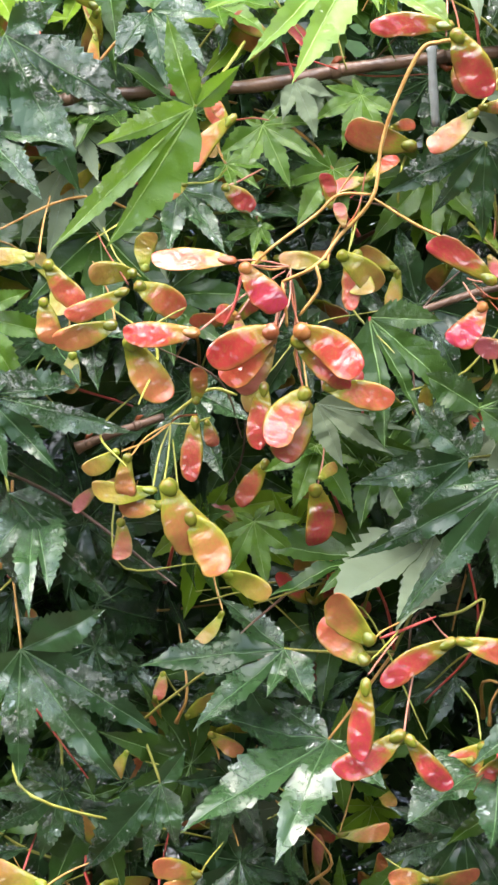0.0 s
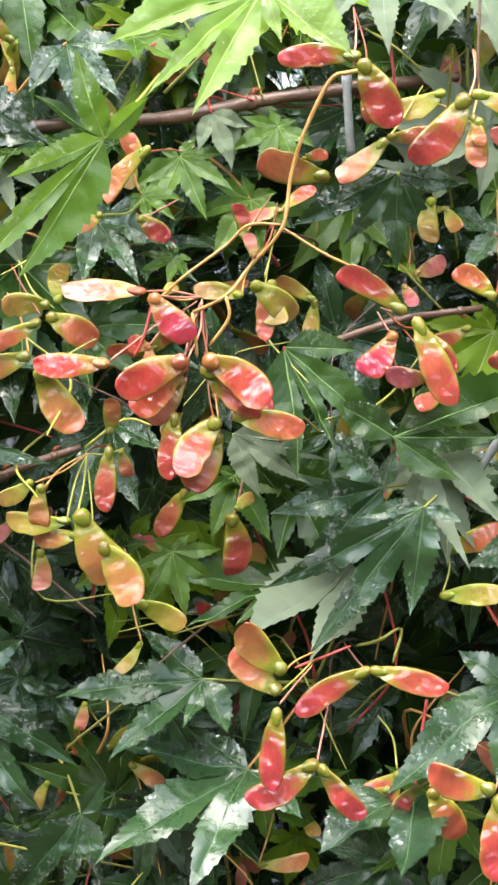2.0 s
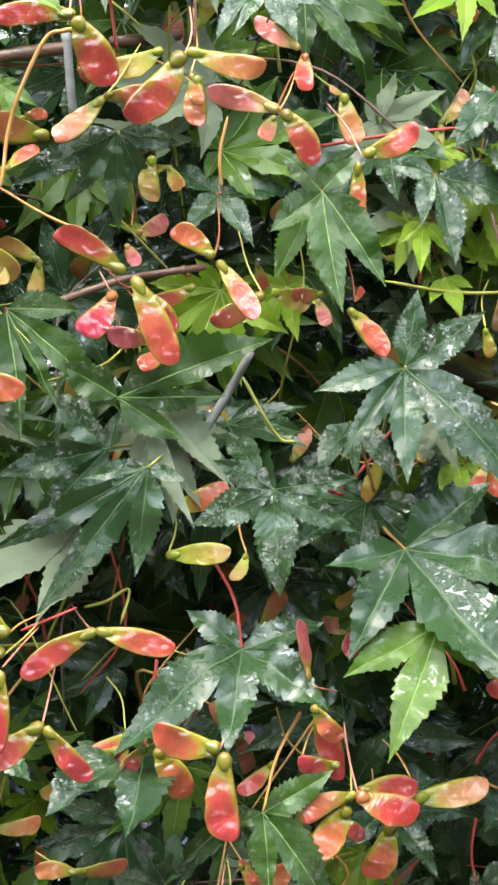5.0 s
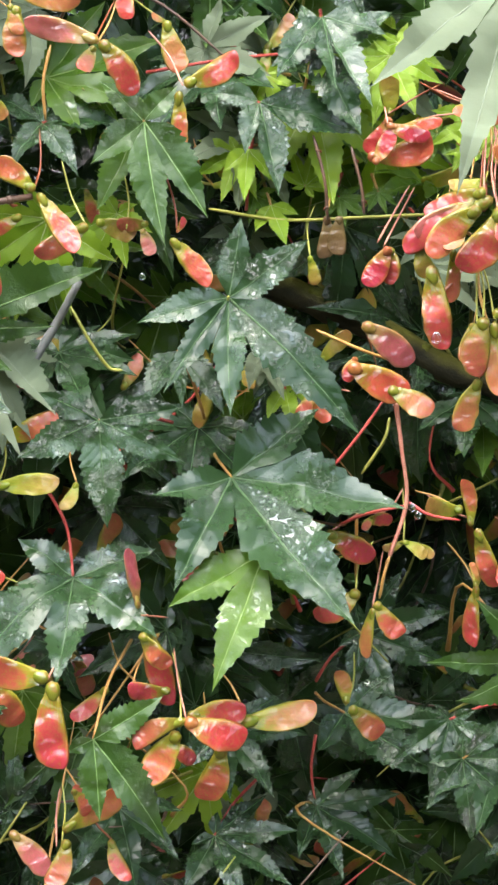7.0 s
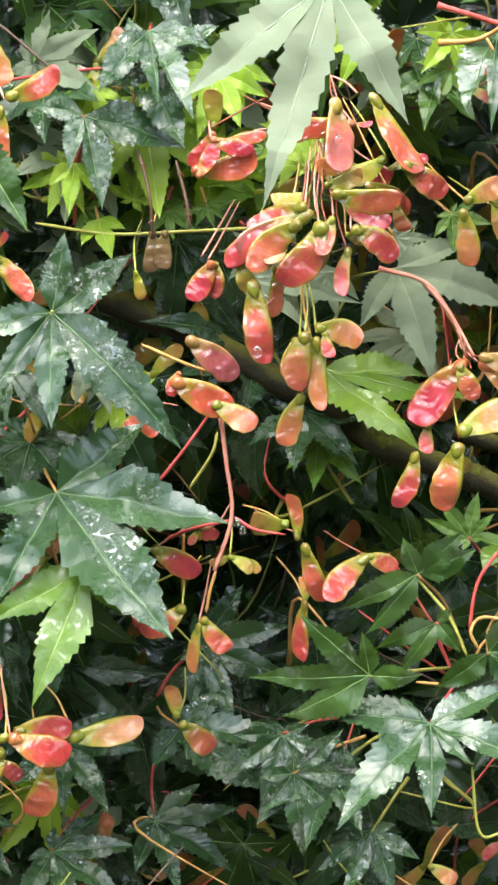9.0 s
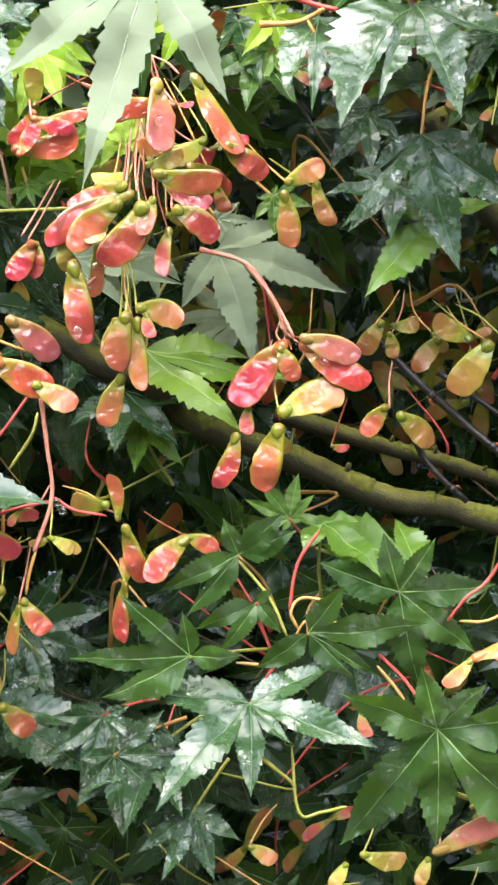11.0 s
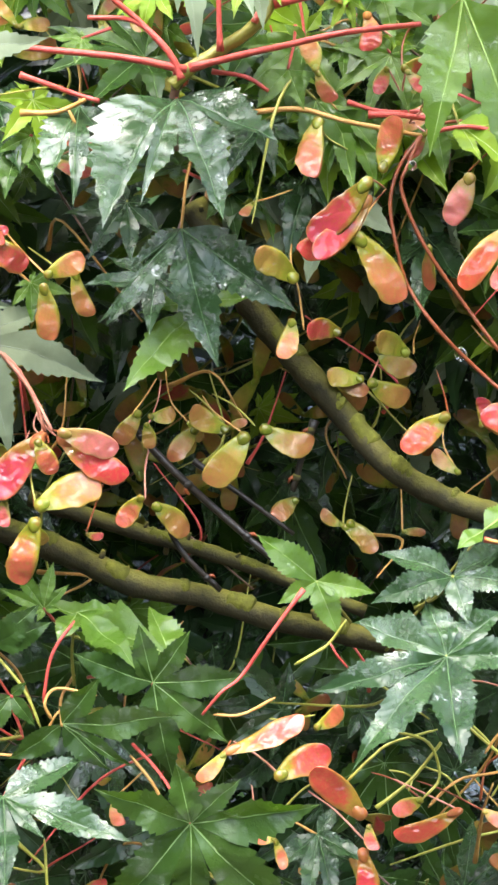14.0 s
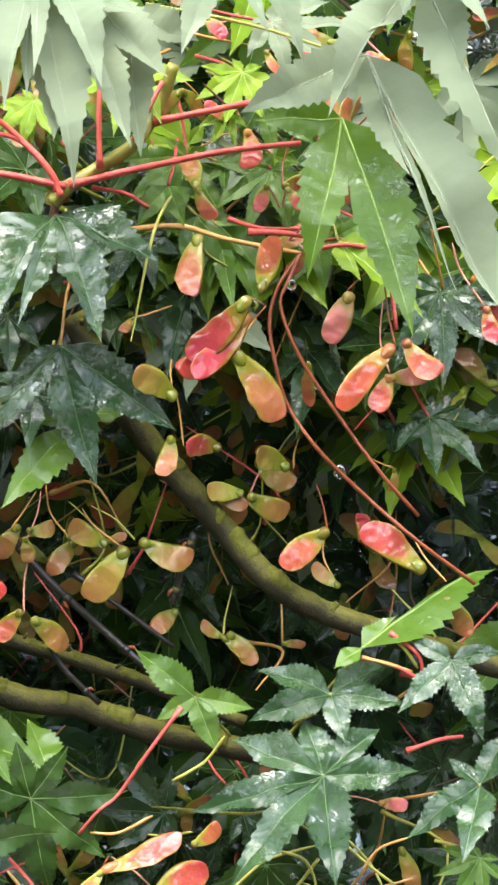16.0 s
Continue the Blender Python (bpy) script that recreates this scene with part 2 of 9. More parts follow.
LEAF = {
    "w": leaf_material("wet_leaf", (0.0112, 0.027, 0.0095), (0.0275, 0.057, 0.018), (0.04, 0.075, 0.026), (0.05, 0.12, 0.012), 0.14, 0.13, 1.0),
    "m": leaf_material("green_leaf", (0.0155, 0.037, 0.007), (0.034, 0.068, 0.0115), (0.08, 0.14, 0.03), (0.1, 0.21, 0.0136), 0.2, 0.17, 0.4),
    "f": leaf_material("fresh_leaf", (0.04, 0.09, 0.01), (0.084, 0.15, 0.018), (0.14, 0.21, 0.0408), (0.18, 0.32, 0.022), 0.38, 0.22, 0.7),
    "y": leaf_material("young_leaf", (0.13, 0.23, 0.009), (0.215, 0.315, 0.022), (0.286, 0.36, 0.0952), (0.306, 0.435, 0.0408), 0.45, 0.3, 0.5),
    "g": leaf_material("glowing_leaf", (0.085, 0.17, 0.012), (0.15, 0.235, 0.03), (0.26, 0.33, 0.09), (0.29, 0.42, 0.05), 0.45, 0.26, 0.8),
    # pale leaves: the sky's sheen on them is painted into the greens
    "p": leaf_material("pale_sheen_leaf", (0.118, 0.148, 0.088), (0.16, 0.192, 0.117), (0.162, 0.193, 0.126), (0.27, 0.302, 0.18), 0.4, 0.45, 0.12),
}
VEIN = {k: bark_material("vein_" + k, c, tuple(v * 1.3 for v in c), c, 0.0, 0.4) for k, c in
        (("w", (0.05, 0.09, 0.032)), ("m", (0.122, 0.204, 0.0544)), ("f", (0.17, 0.258, 0.0544)), ("y", (0.286, 0.354, 0.0884)), ("g", (0.231, 0.299, 0.0816)), ("p", (0.15, 0.175, 0.11)))}
SEED = {
    "r": seed_material("red_seed", (0.136, 0.15, 0.0136), (0.225, 0.2, 0.015), (0.39, 0.07, 0.042), (0.37, 0.039, 0.035), wet=0.8),
    "c": seed_material("crimson_seed", (0.34, 0.0884, 0.034), (0.28, 0.165, 0.022), (0.4, 0.032, 0.032), (0.394, 0.0286, 0.034)),
    "o": seed_material("orange_seed", (0.15, 0.17, 0.0136), (0.225, 0.208, 0.019), (0.35, 0.135, 0.045), (0.36, 0.08, 0.04), wet=0.55),
    "y": seed_material("olive_seed", (0.177, 0.218, 0.0122), (0.225, 0.232, 0.019), (0.27, 0.222, 0.03), (0.3, 0.145, 0.038), wet=0.45),
    # olive seeds of the hollow, with its shade mixed into their colours
    "d": seed_material("shaded_olive_seed", (0.1, 0.125, 0.009), (0.18, 0.178, 0.015), (0.255, 0.15, 0.03), (0.26, 0.085, 0.032), wet=0.3),
    "p": seed_material("pink_seed", (0.245, 0.177, 0.0272), (0.31, 0.19, 0.05), (0.45, 0.12, 0.095), (0.476, 0.116, 0.109)),
    "b": seed_material("brown_seed", (0.068, 0.0408, 0.0136), (0.136, 0.0816, 0.0272), (0.15, 0.0816, 0.034), (0.109, 0.0544, 0.0272), wet=0.2),
}
RD = bark_material("red_stalk", (0.326, 0.034, 0.0306), (0.435, 0.068, 0.051), (0.408, 0.204, 0.0544), 0.06, 0.35, 200)
DR = bark_material("dark_red_stalk", (0.1, 0.018, 0.006), (0.2, 0.046, 0.012), (0.16, 0.07, 0.02), 0.2, 0.35, 200)
OR = bark_material("orange_stalk", (0.34, 0.136, 0.034), (0.408, 0.218, 0.068), (0.34, 0.272, 0.0544), 0.3, 0.35, 200)
PK = bark_material("pink_stalk", (0.34, 0.0952, 0.0748), (0.408, 0.17, 0.122), (0.34, 0.272, 0.0544), 0.2, 0.35, 200)
YE = bark_material("yellow_green_stalk", (0.204, 0.204, 0.0272), (0.286, 0.299, 0.0544), (0.306, 0.204, 0.0544), 0.3, 0.35, 200)
OL = bark_material("olive_shoot", (0.122, 0.116, 0.0204), (0.231, 0.218, 0.034), (0.136, 0.068, 0.0204), 0.3, 0.4, 150)
BR = bark_material("brown_bark", (0.0408, 0.017, 0.0102), (0.136, 0.068, 0.0408), (0.17, 0.136, 0.0952), 0.25, 0.3)
GR = bark_material("grey_bark", (0.116, 0.112, 0.102), (0.245, 0.238, 0.224), (0.0952, 0.116, 0.068), 0.3, 0.6)
# bough tops: a moss colour that also carries the light from above
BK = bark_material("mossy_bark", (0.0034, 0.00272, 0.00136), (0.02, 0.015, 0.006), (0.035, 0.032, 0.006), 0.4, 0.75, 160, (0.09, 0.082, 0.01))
MOSS = bark_material("moss", (0.02, 0.02, 0.003), (0.075, 0.075, 0.008), (0.14, 0.14, 0.014), 0.5, 0.85, 420)
BL = bark_material("black_wet_bark", (0.00408, 0.0034, 0.00272), (0.0177, 0.0122, 0.00816), (0.034, 0.0272, 0.017), 0.2, 0.4)


# ---- builders ----
def mesh_of(name, verts, faces, uvs=None, smooth=True):
    me = bpy.data.meshes.new(name)
    me.from_pydata(verts, [], faces)
    if uvs is not None:
        lay = me.uv_layers.new(name="UVMap")
        idx = np.empty(len(me.loops), int)
        me.loops.foreach_get("vertex_index", idx)
        lay.data.foreach_set("uv", np.asarray(uvs, float)[idx].ravel())
    me.polygons.foreach_set("use_smooth", [smooth] * len(me.polygons))
    me.update()
    return me


def blade(rng, teeth=14, wide=1.0, lobes=None):
    """A palmate blade of unit length, lying in x and y with the middle lobe along y: places, faces, uv, and the midrib lines."""
    spread = rng.uniform(0.92, 1.06)
    turns = [0, 39, -39, 80, -80, 128, -128]
    lengths = [1, rng.uniform(0.86, 0.96), rng.uniform(0.86, 0.96), rng.uniform(0.62, 0.76), rng.uniform(0.62, 0.76), rng.uniform(0.26, 0.38), rng.uniform(0.26, 0.38)]
    if lobes is None:
        lobes = [(a * spread + rng.uniform(-4, 4), n) for a, n in zip(turns, lengths)]
    lobes = sorted((radians(a), n) for a, n in lobes)
    cup, droop = rng.uniform(0.05, 0.14), rng.uniform(0.05, 0.24)
    fold = rng.uniform(0.2, 0.5)
    wave, phase = rng.uniform(0.015, 0.04), rng.uniform(0, 6)
    shift = Vector((rng.uniform(0, 50), rng.uniform(0, 50), 0))
    verts, faces, uvs, ribs = [], [], [], []
    count = len(lobes)
    for k, (turn, length) in enumerate(lobes):
        after = lobes[k + 1][0] - turn if k + 1 < count else 1.5
        before = turn - lobes[k - 1][0] if k else 1.5
        half = [min(after, 1.5) / 2, min(before, 1.5) / 2]
        d = (math.sin(turn), math.cos(turn))
        e = (math.cos(turn), -math.sin(turn))
        own = droop * rng.uniform(0.3, 1.6)
        bend = rng.uniform(-0.07, 0.07)
        twist = rng.uniform(-0.5, 0.5)
        width = (0.135 + 0.045 * rng.random()) * wide * (length ** 0.75) * min(1.2, max(0.85, (half[0] + half[1]) / 0.72))
        # a lobe parts from its neighbour two fifths of the way out
        sides = [min(width, 0.44 * length * math.tan(min(h, 1.2))) for h in half]
        stations = []
        if teeth:
            for i in range(teeth):
                stations += [(i / teeth, 0.93 if i else 1.0), ((i + 0.8) / teeth, 1.09 + 0.05 * rng.random())]
        else:
            stations = [(s, 1.0) for s in (0, 0.2, 0.4, 0.62, 0.82)]
        stations.append((1.0, 1.0))

        def height(s, v):
            r = math.hypot(s * length, v)
            far = max(0.0, r - 0.3)
            z = cup * r - own * far * far * 1.5 + fold * abs(v) - 0.3 * fold * v * v / max(width, 0.02)
            return z + twist * v * max(0.0, s - 0.35) + wave * math.sin(14 * s + phase + 3 * k) * min(1.0, 6 * abs(v)) * (0.3 + s)

        start = len(verts)
        rib = []
        for s, tooth in stations:
            p = 0.74 + 0.26 * math.sin(math.pi / 2 * min(1, s / 0.4)) if s < 0.4 else max(0.0, math.cos(math.pi / 2 * (s - 0.4) / 0.6)) ** 1.2
            p *= tooth if s > 0.25 else 1.0
            right, left = (min(most * p, s * length * math.tan(min(h, 1.2))) for most, h in zip(sides, half))
            row = (-left, -0.5 * left, -0.1 * left, 0.0, 0.1 * right, 0.5 * right, right) if teeth else (-left, 0.0, right)
            c = bend * s * s * length
            for j, v in enumerate(row):
                at = s * length
                x, y = d[0] * at + e[0] * (v + c), d[1] * at + e[1] * (v + c)
                pucker = 0.07 * noise.noise(Vector((x * 3.2, y * 3.2, 0)) + shift) + 0.022 * noise.noise(Vector((x * 10, y * 10, 3)) + shift)
                verts.append((x, y, height(s, v) + pucker))
                uvs.append((at, 0.5 + v))
                if j == len(row) // 2:
                    rib.append((x, y, height(s, 0) + pucker))
        n = 7 if teeth else 3
        for i in range(len(stations) - 1):
            for j in range(n - 1):
                a = start + i * n + j
                faces.append((a, a + 1, a + n + 1, a + n))
        ribs.append((rib, length))
    return verts, faces, uvs, ribs


def tube(points, radii, sides=6, cap=True):
    """Places and faces of a round tube through the points."""
    verts, faces = [], []
    pts = [Vector(p) for p in points]
    up = Vector((0.13, 0.31, 0.94))
    for i, p in enumerate(pts):
        ahead = (pts[min(i + 1, len(pts) - 1)] - pts[max(i - 1, 0)]).normalized()
        a = ahead.cross(up)
        if a.length < 1e-4:
            a = ahead.cross(Vector((1, 0, 0)))
        a.normalize()
        b = ahead.cross(a)
        for k in range(sides):
            t = 2 * math.pi * k / sides
            verts.append(tuple(p + (a * math.cos(t) + b * math.sin(t)) * radii[i]))
    for i in range(len(pts) - 1):
        for k in range(sides):
            q = (k + 1) % sides
            faces.append((i * sides + k, i * sides + q, (i + 1) * sides + q, (i + 1) * sides + k))
    if cap:
        faces.append(tuple(range(sides))[::-1])
        faces.append(tuple((len(pts) - 1) * sides + k for k in range(sides)))
    return verts, faces


def glide(points, steps=6):
    """A smooth line through the points."""
    p = [Vector(q) for q in points]
    p = [2 * p[0] - p[1]] + p + [2 * p[-1] - p[-2]]
    line = []
    for i in range(1, len(p) - 2):
        for k in range(steps):
            t = k / steps
            line.append(0.5 * (2 * p[i] + (p[i + 1] - p[i - 1]) * t + (2 * p[i - 1] - 5 * p[i] + 4 * p[i + 1] - p[i + 2]) * t * t + (3 * p[i] - p[i - 1] - 3 * p[i + 1] + p[i + 2]) * t ** 3))
    line.append(p[-2])
    return line


def part(name, me, material, parent, m=None, label=""):
    """One mesh object under a thing or a part; m is its pose in the world."""
    ob = new(name, me)
    if not me.materials:
        me.materials.append(material)
    ob.parent = parent
    if m is not None:
        ob.matrix_basis = parent.matrix_basis.inverted() @ m
    if label:
        ob["label"] = label
    return ob


def thing(name, label, category, group, x, y, z):
    ob = new(name)
    ob.empty_display_size = 0.01
    ob.matrix_basis = Matrix.Translation((x, y, z))
    return tagged(ob, label, category, group)


def stem(parent, name, material, r0, r1, *points):
    """A tapered stem through world points, slightly knotted."""
    rng = random.Random(int(points[0][0] * 1e5) + int(points[0][2] * 1e4))
    line = glide(points, 7 if r1 > 0.002 else 5)
    if material is PK and rng.random() < 0.4:
        material = DR
    n = len(line)
    thick = r1 > 0.0018
    radii = []
    for i in range(n):
        r = r1 + (r0 - r1) * i / (n - 1)
        r *= 1 + (0.05 if thick else 0.06) * rng.uniform(-1, 1)
        if thick and i % 9 == 4:
            r *= 1.1
        radii.append(r)
    if r1 < 0.0007:
        radii[0] *= 0.5
        radii[-1] *= 0.5
    elif not thick:
        radii[0] *= 1.4
        radii[1] *= 1.15
    base = parent.matrix_basis.translation
    verts, faces = tube([p - base for p in line], radii, 12 if thick else 6)
    return part(name, mesh_of(name, verts, faces), material, parent)


def moss(parent, radius, *points):
    """Cushions of moss along the upper side of a bough, and the stubs of lost side twigs."""
    rng = random.Random(int(points[0][0] * 1e5))
    line = glide(points, 8)
    base = parent.matrix_basis.translation
    at = 2
    while at < len(line) - 5:
        run = rng.randint(2, 5)
        pts = [line[i] - base + Vector((rng.uniform(-0.15, 0.15) * radius, -0.3 * radius, 0.42 * radius)) for i in range(at, at + run + 1)]
        fat = [radius * (0.72 if 0 < i < run else 0.35) * rng.uniform(0.9, 1.08) for i in range(run + 1)]
        pts, fat = glide(pts, 3), [fat[min(i // 3, run)] for i in range(3 * run + 1)]
        v, f = tube(pts, fat, 9)
        v = [tuple(Vector(p) + Vector((0.0005, 0.0005, 0.0009)) * noise.noise(Vector(p) * 900)) for p in v]
        part("moss_patch", mesh_of("moss_patch", v, f), MOSS, parent)
        if rng.random() < 0.6:
            p = line[at] - base
            tip = p + Vector((rng.uniform(-1, 1), -0.6, rng.uniform(0.3, 1.2))).normalized() * radius * rng.uniform(1.4, 2.0)
            v, f = tube([p, (p + tip) / 2, tip], [radius * 0.32, radius * 0.26, radius * 0.2], 7)
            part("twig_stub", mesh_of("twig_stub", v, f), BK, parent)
        at += run + rng.randint(1, 5)


def buds(parent, radius, *points):
    """Swollen nodes and paired buds along a thin twig."""
    rng = random.Random(int(points[0][2] * 1e5))
    line = glide(points, 6)
    base = parent.matrix_basis.translation
    for at in range(2, len(line) - 2, rng.randint(6, 9)):
        a, p, b = (line[at + k] - base for k in (-1, 0, 1))
        d = (b - a).normalized()
        v, f = tube([p - d * radius * 0.9, p - d * radius * 0.4, p + d * radius * 0.4, p + d * radius * 0.9], [radius * 0.98, radius * 1.22, radius * 1.2, radius * 0.98], 10)
        part("node", mesh_of("node", v, f), parent.children[0].data.materials[0], parent)
        side = d.cross(Vector((0, 1, 0))).normalized() * rng.choice((-1, 1))
        q = p + side * radius * 0.9
        v, f = tube([q, q + (side + d) * radius * 0.8, q + (side * 0.8 + d * 1.6) * radius, q + (side * 0.8 + d * 2.1) * radius], [radius * 0.5, radius * 0.55, radius * 0.35, radius * 0.05], 7)
        part("bud", mesh_of("bud", v, f), DR, parent)


def leaf(parent, x, y, z, rx, ry, rz, size, tone, seed, foot, lobes=None, wide=1.0):
    """A maple leaf at the place where its stalk meets the blade: blade, with midribs and stalk as parts."""
    rng = random.Random(seed)
    verts, faces, uvs, ribs = blade(rng, wide=wide * (0.92 if tone == "p" else 1.0), lobes=lobes)
    m = pose(x, y, z, rx, ry, rz) @ Matrix.Scale(size, 4)
    ob = part("leaf", mesh_of("leaf", verts, faces, uvs), LEAF[tone], parent, m)
    rv, rf = [], []
    for rib, length in ribs:
        pts = [(a, b, c) for a, b, c in rib[::2]]
        n = len(pts)
        v, f = tube(pts, [(0.0065 if tone == "p" else 0.0075) * length ** 0.5 * (1 - 0.85 * i / (n - 1)) for i in range(n)], 4, False)
        rf += [tuple(i + len(rv) for i in q) for q in f]
        rv += v
    part("vein", mesh_of("vein", rv, rf), VEIN[tone], ob)
    end = m.inverted() @ Vector(foot)
    mid = end * 0.5 + Vector((0, -0.06, -0.04))
    line = glide([(0, 0, 0), mid, end], 5)
    v, f = tube(line, [(0.0005 + 0.0002 * i / len(line)) / size for i in range(len(line))], 5)
    part("petiole", mesh_of("petiole", v, f), rng.choice((RD, OR, YE)), ob)
    return ob


def wing_mesh(seed):
    """A seed wing of unit length along x with its ribbed edge towards y: a lens-shaped skin, thicker at the edge."""
    rng = random.Random(seed)
    n, verts, uvs, faces = 21, [], [], []
    bulge, curl, bend = rng.uniform(0.26, 0.34), rng.uniform(-0.16, 0.16), rng.uniform(-0.02, 0.12)
    fullest = rng.uniform(0.55, 0.7)
    shift = Vector((7.3 * seed, 0, 0))
    for i in range(n):
        u = i / (n - 1)
        s = 1 - (1 - u) ** 1.7
        if s < fullest:
            t = min(1.0, s / fullest)
            low = 0.07 + (bulge - 0.07) * math.sin(math.pi / 2 * max(0.0, t - 0.06) / 0.94) ** 0.85
            top = 0.068 + 0.027 * t
        else:
            t = (s - fullest) / (1 - fullest)
            low = bulge * math.sqrt(max(0.0, 1 - t ** 2.3))
            top = 0.095 * math.sqrt(max(0.0, 1 - t ** 4))
        low *= 1 + 0.09 * noise.noise(Vector((6 * s, 0, 0)) + shift)
        mid = bend * math.sin(math.pi * s)
        x = 0.03 + 0.97 * s
        lift = curl * s * s
        thin = 1.0 - 0.55 * s if i < n - 1 else 0.0
        ring = ((top, 0.0, 1.0), (top * 0.7, 0.022, 0.9), (0.0, 0.007, 0.6), (-low * 0.55, 0.005, 0.25), (-low * 0.94, 0.004, 0.03), (-low, 0.0015, 0.0),
                (-low, -0.0015, 0.0), (-low * 0.94, -0.004, 0.03), (-low * 0.55, -0.005, 0.25), (0.0, -0.007, 0.6), (top * 0.7, -0.02, 0.9))
        for y, z, v in ring:
            warp = 0.05 * noise.noise(Vector((3.2 * s, 5 * y, 1)) + shift) + 0.016 * noise.noise(Vector((9 * s, 12 * y, 4)) + shift)
            verts.append((x, y + mid, z * thin + lift + 0.14 * y * math.sin(3 * s + seed) + warp * min(1.0, 3 * s)))
            uvs.append((x, v))
    for i in range(n - 1):
        for k in range(11):
            q = (k + 1) % 11
            faces.append((i * 11 + k, i * 11 + q, i * 11 + 11 + q, i * 11 + 11 + k))
    return mesh_of("winged_seed", verts, faces, uvs)


def nutlet_mesh(seed):
    """The swollen nutlet at the foot of the wing."""
    rng = random.Random(seed)
    verts, uvs, faces = [], [], []
    n, m = 10, 10
    for i in range(n):
        s = i / (n - 1)
        r = math.sqrt(max(0, 1 - (2 * s - 1) ** 2)) * (1.05 - 0.25 * s)
        for k in range(m):
            t = 2 * math.pi * k / m
            verts.append((-0.04 + 0.25 * s, 0.004 + (0.088 + 0.005 * math.cos(6 * t)) * r * math.cos(t), (0.06 + 0.006 * math.cos(5 * t + seed)) * r * math.sin(t) + 0.003 * rng.uniform(-1, 1)))
            uvs.append((0.02 + 0.08 * s, 0.3))
    for i in range(n - 1):
        for k in range(m):
            q = (k + 1) % m
            faces.append((i * m + k, i * m + q, i * m + m + q, i * m + m + k))
    return mesh_of("nutlet", verts, faces, uvs)


WINGS = {k: [wing_mesh(i + 20 * ord(k)) for i in range(7)] for k in SEED}
NUTS = {k: [nutlet_mesh(i) for i in range(3)] for k in SEED}


def seed(parent, x, y, z, rx, ry, rz, length, wide, kind, number):
    """A winged maple seed at its nutlet: the wing, with the nutlet as its part."""
    m = pose(x, y, z, rx, ry, rz) @ Matrix.Diagonal((length, length * wide, length * wide, 1))
    ob = part("winged_seed", WINGS[kind][number % 7], SEED[kind], parent, m)
    nut = part("nutlet", NUTS[kind][number % 3], SEED[kind], ob)
    return ob


WATER, wnt, wb, _ = nodes_of("rain_water")
wb.inputs["Base Color"].default_value = (0.96, 0.98, 1, 1)
wb.inputs["Roughness"].default_value, wb.inputs["IOR"].default_value, wb.inputs["Transmission Weight"].default_value = 0.0, 1.33, 1.0


def drop(x, y, z, r):
    """A hanging raindrop, drawn out at its top."""
    verts, faces, n, k = [], [], 9, 12
    for i in range(n):
        a = math.pi * i / (n - 1)
        w = math.sin(a) * (1 if i > 4 else 1 - 0.12 * (4 - i))
        for j in range(k):
            t = 2 * math.pi * j / k
            verts.append((r * w * math.cos(t), r * w * math.sin(t), r * math.cos(a) * (1.25 if i < 4 else 1)))
    for i in range(n - 1):
        for j in range(k):
            faces.append((i * k + j, i * k + k + j, i * k + k + (j + 1) % k, i * k + (j + 1) % k))
    me = mesh_of("raindrop", verts, faces)
    me.materials.append(WATER)
    ob = new("raindrop", me)
    ob.matrix_basis = Matrix.Translation((x, y, z))
    return tagged(ob, "clear raindrop hanging from a maple stalk or seed", "raindrop", "raindrops")


def scatter(name, label, category, units, poses, material):
    """Many copies of the unit shapes in one mesh of loose growth."""
    allv, allf, allu, at = [], [], [], 0
    for i, m in enumerate(poses):
        v, f, u = units[i % len(units)]
        a = np.array(m)
        allv.append(v @ a[:3, :3].T + a[:3, 3])
        allf.append(f + at)
        allu.append(u)
        at += len(v)
    v, f, u = np.concatenate(allv), np.concatenate(allf), np.concatenate(allu)
    me = bpy.data.meshes.new(name)
    me.from_pydata(v.tolist(), [], f.tolist())
    lay = me.uv_layers.new(name="UVMap")
    lay.data.foreach_set("uv", u[f.ravel()].ravel())
    me.polygons.foreach_set("use_smooth", [True] * len(me.polygons))
    me.materials.append(material)
    return tagged(new(name, me), label, category, kind="stuff")


# ---- ground and deep foliage ----
soil = bark_material("damp_soil", (0.03, 0.025, 0.018), (0.08, 0.06, 0.045), (0.05, 0.07, 0.03), 0.4, 0.8, 9)
bm = bmesh.new()
bmesh.ops.create_grid(bm, x_segments=40, y_segments=40, size=300)
for v in bm.verts:
    v.co.z = 0.02 * noise.noise(v.co * 0.7)
gme = bpy.data.meshes.new("ground")
bm.to_mesh(gme)
gme.materials.append(soil)
tagged(new("ground", gme), "dark damp garden soil under the maple", "ground", kind="structure")

# an unseen tall hedge all round, added to block low sky and darken reflections
hedge_leaf = bark_material("hedge_green", (0.008, 0.02, 0.007), (0.025, 0.06, 0.018), (0.05, 0.09, 0.02), 0.4, 0.8, 14)
hv, hf = [], []
RINGS = [(4.2, -0.05)] + [(4.15, 0.25 * k) for k in range(1, 10)] + [(4.2, 2.5), (4.4, 2.72), (4.7, 2.8), (5.1, 2.75), (5.3, -0.05)]
for i in range(360):
    a = 2 * math.pi * i / 360
    for r, h in RINGS:
        at = Vector((9 * math.cos(a), 9 * math.sin(a), h * 1.7))
        r += 0.14 * noise.noise(at) + 0.1 * noise.noise(at * 4) + 0.06 * noise.noise(at * 11)
        hv.append((0.25 + r * math.cos(a), r * math.sin(a), h + (0.1 * noise.noise(at * 3) if h > 0 else 0)))
n = len(RINGS)
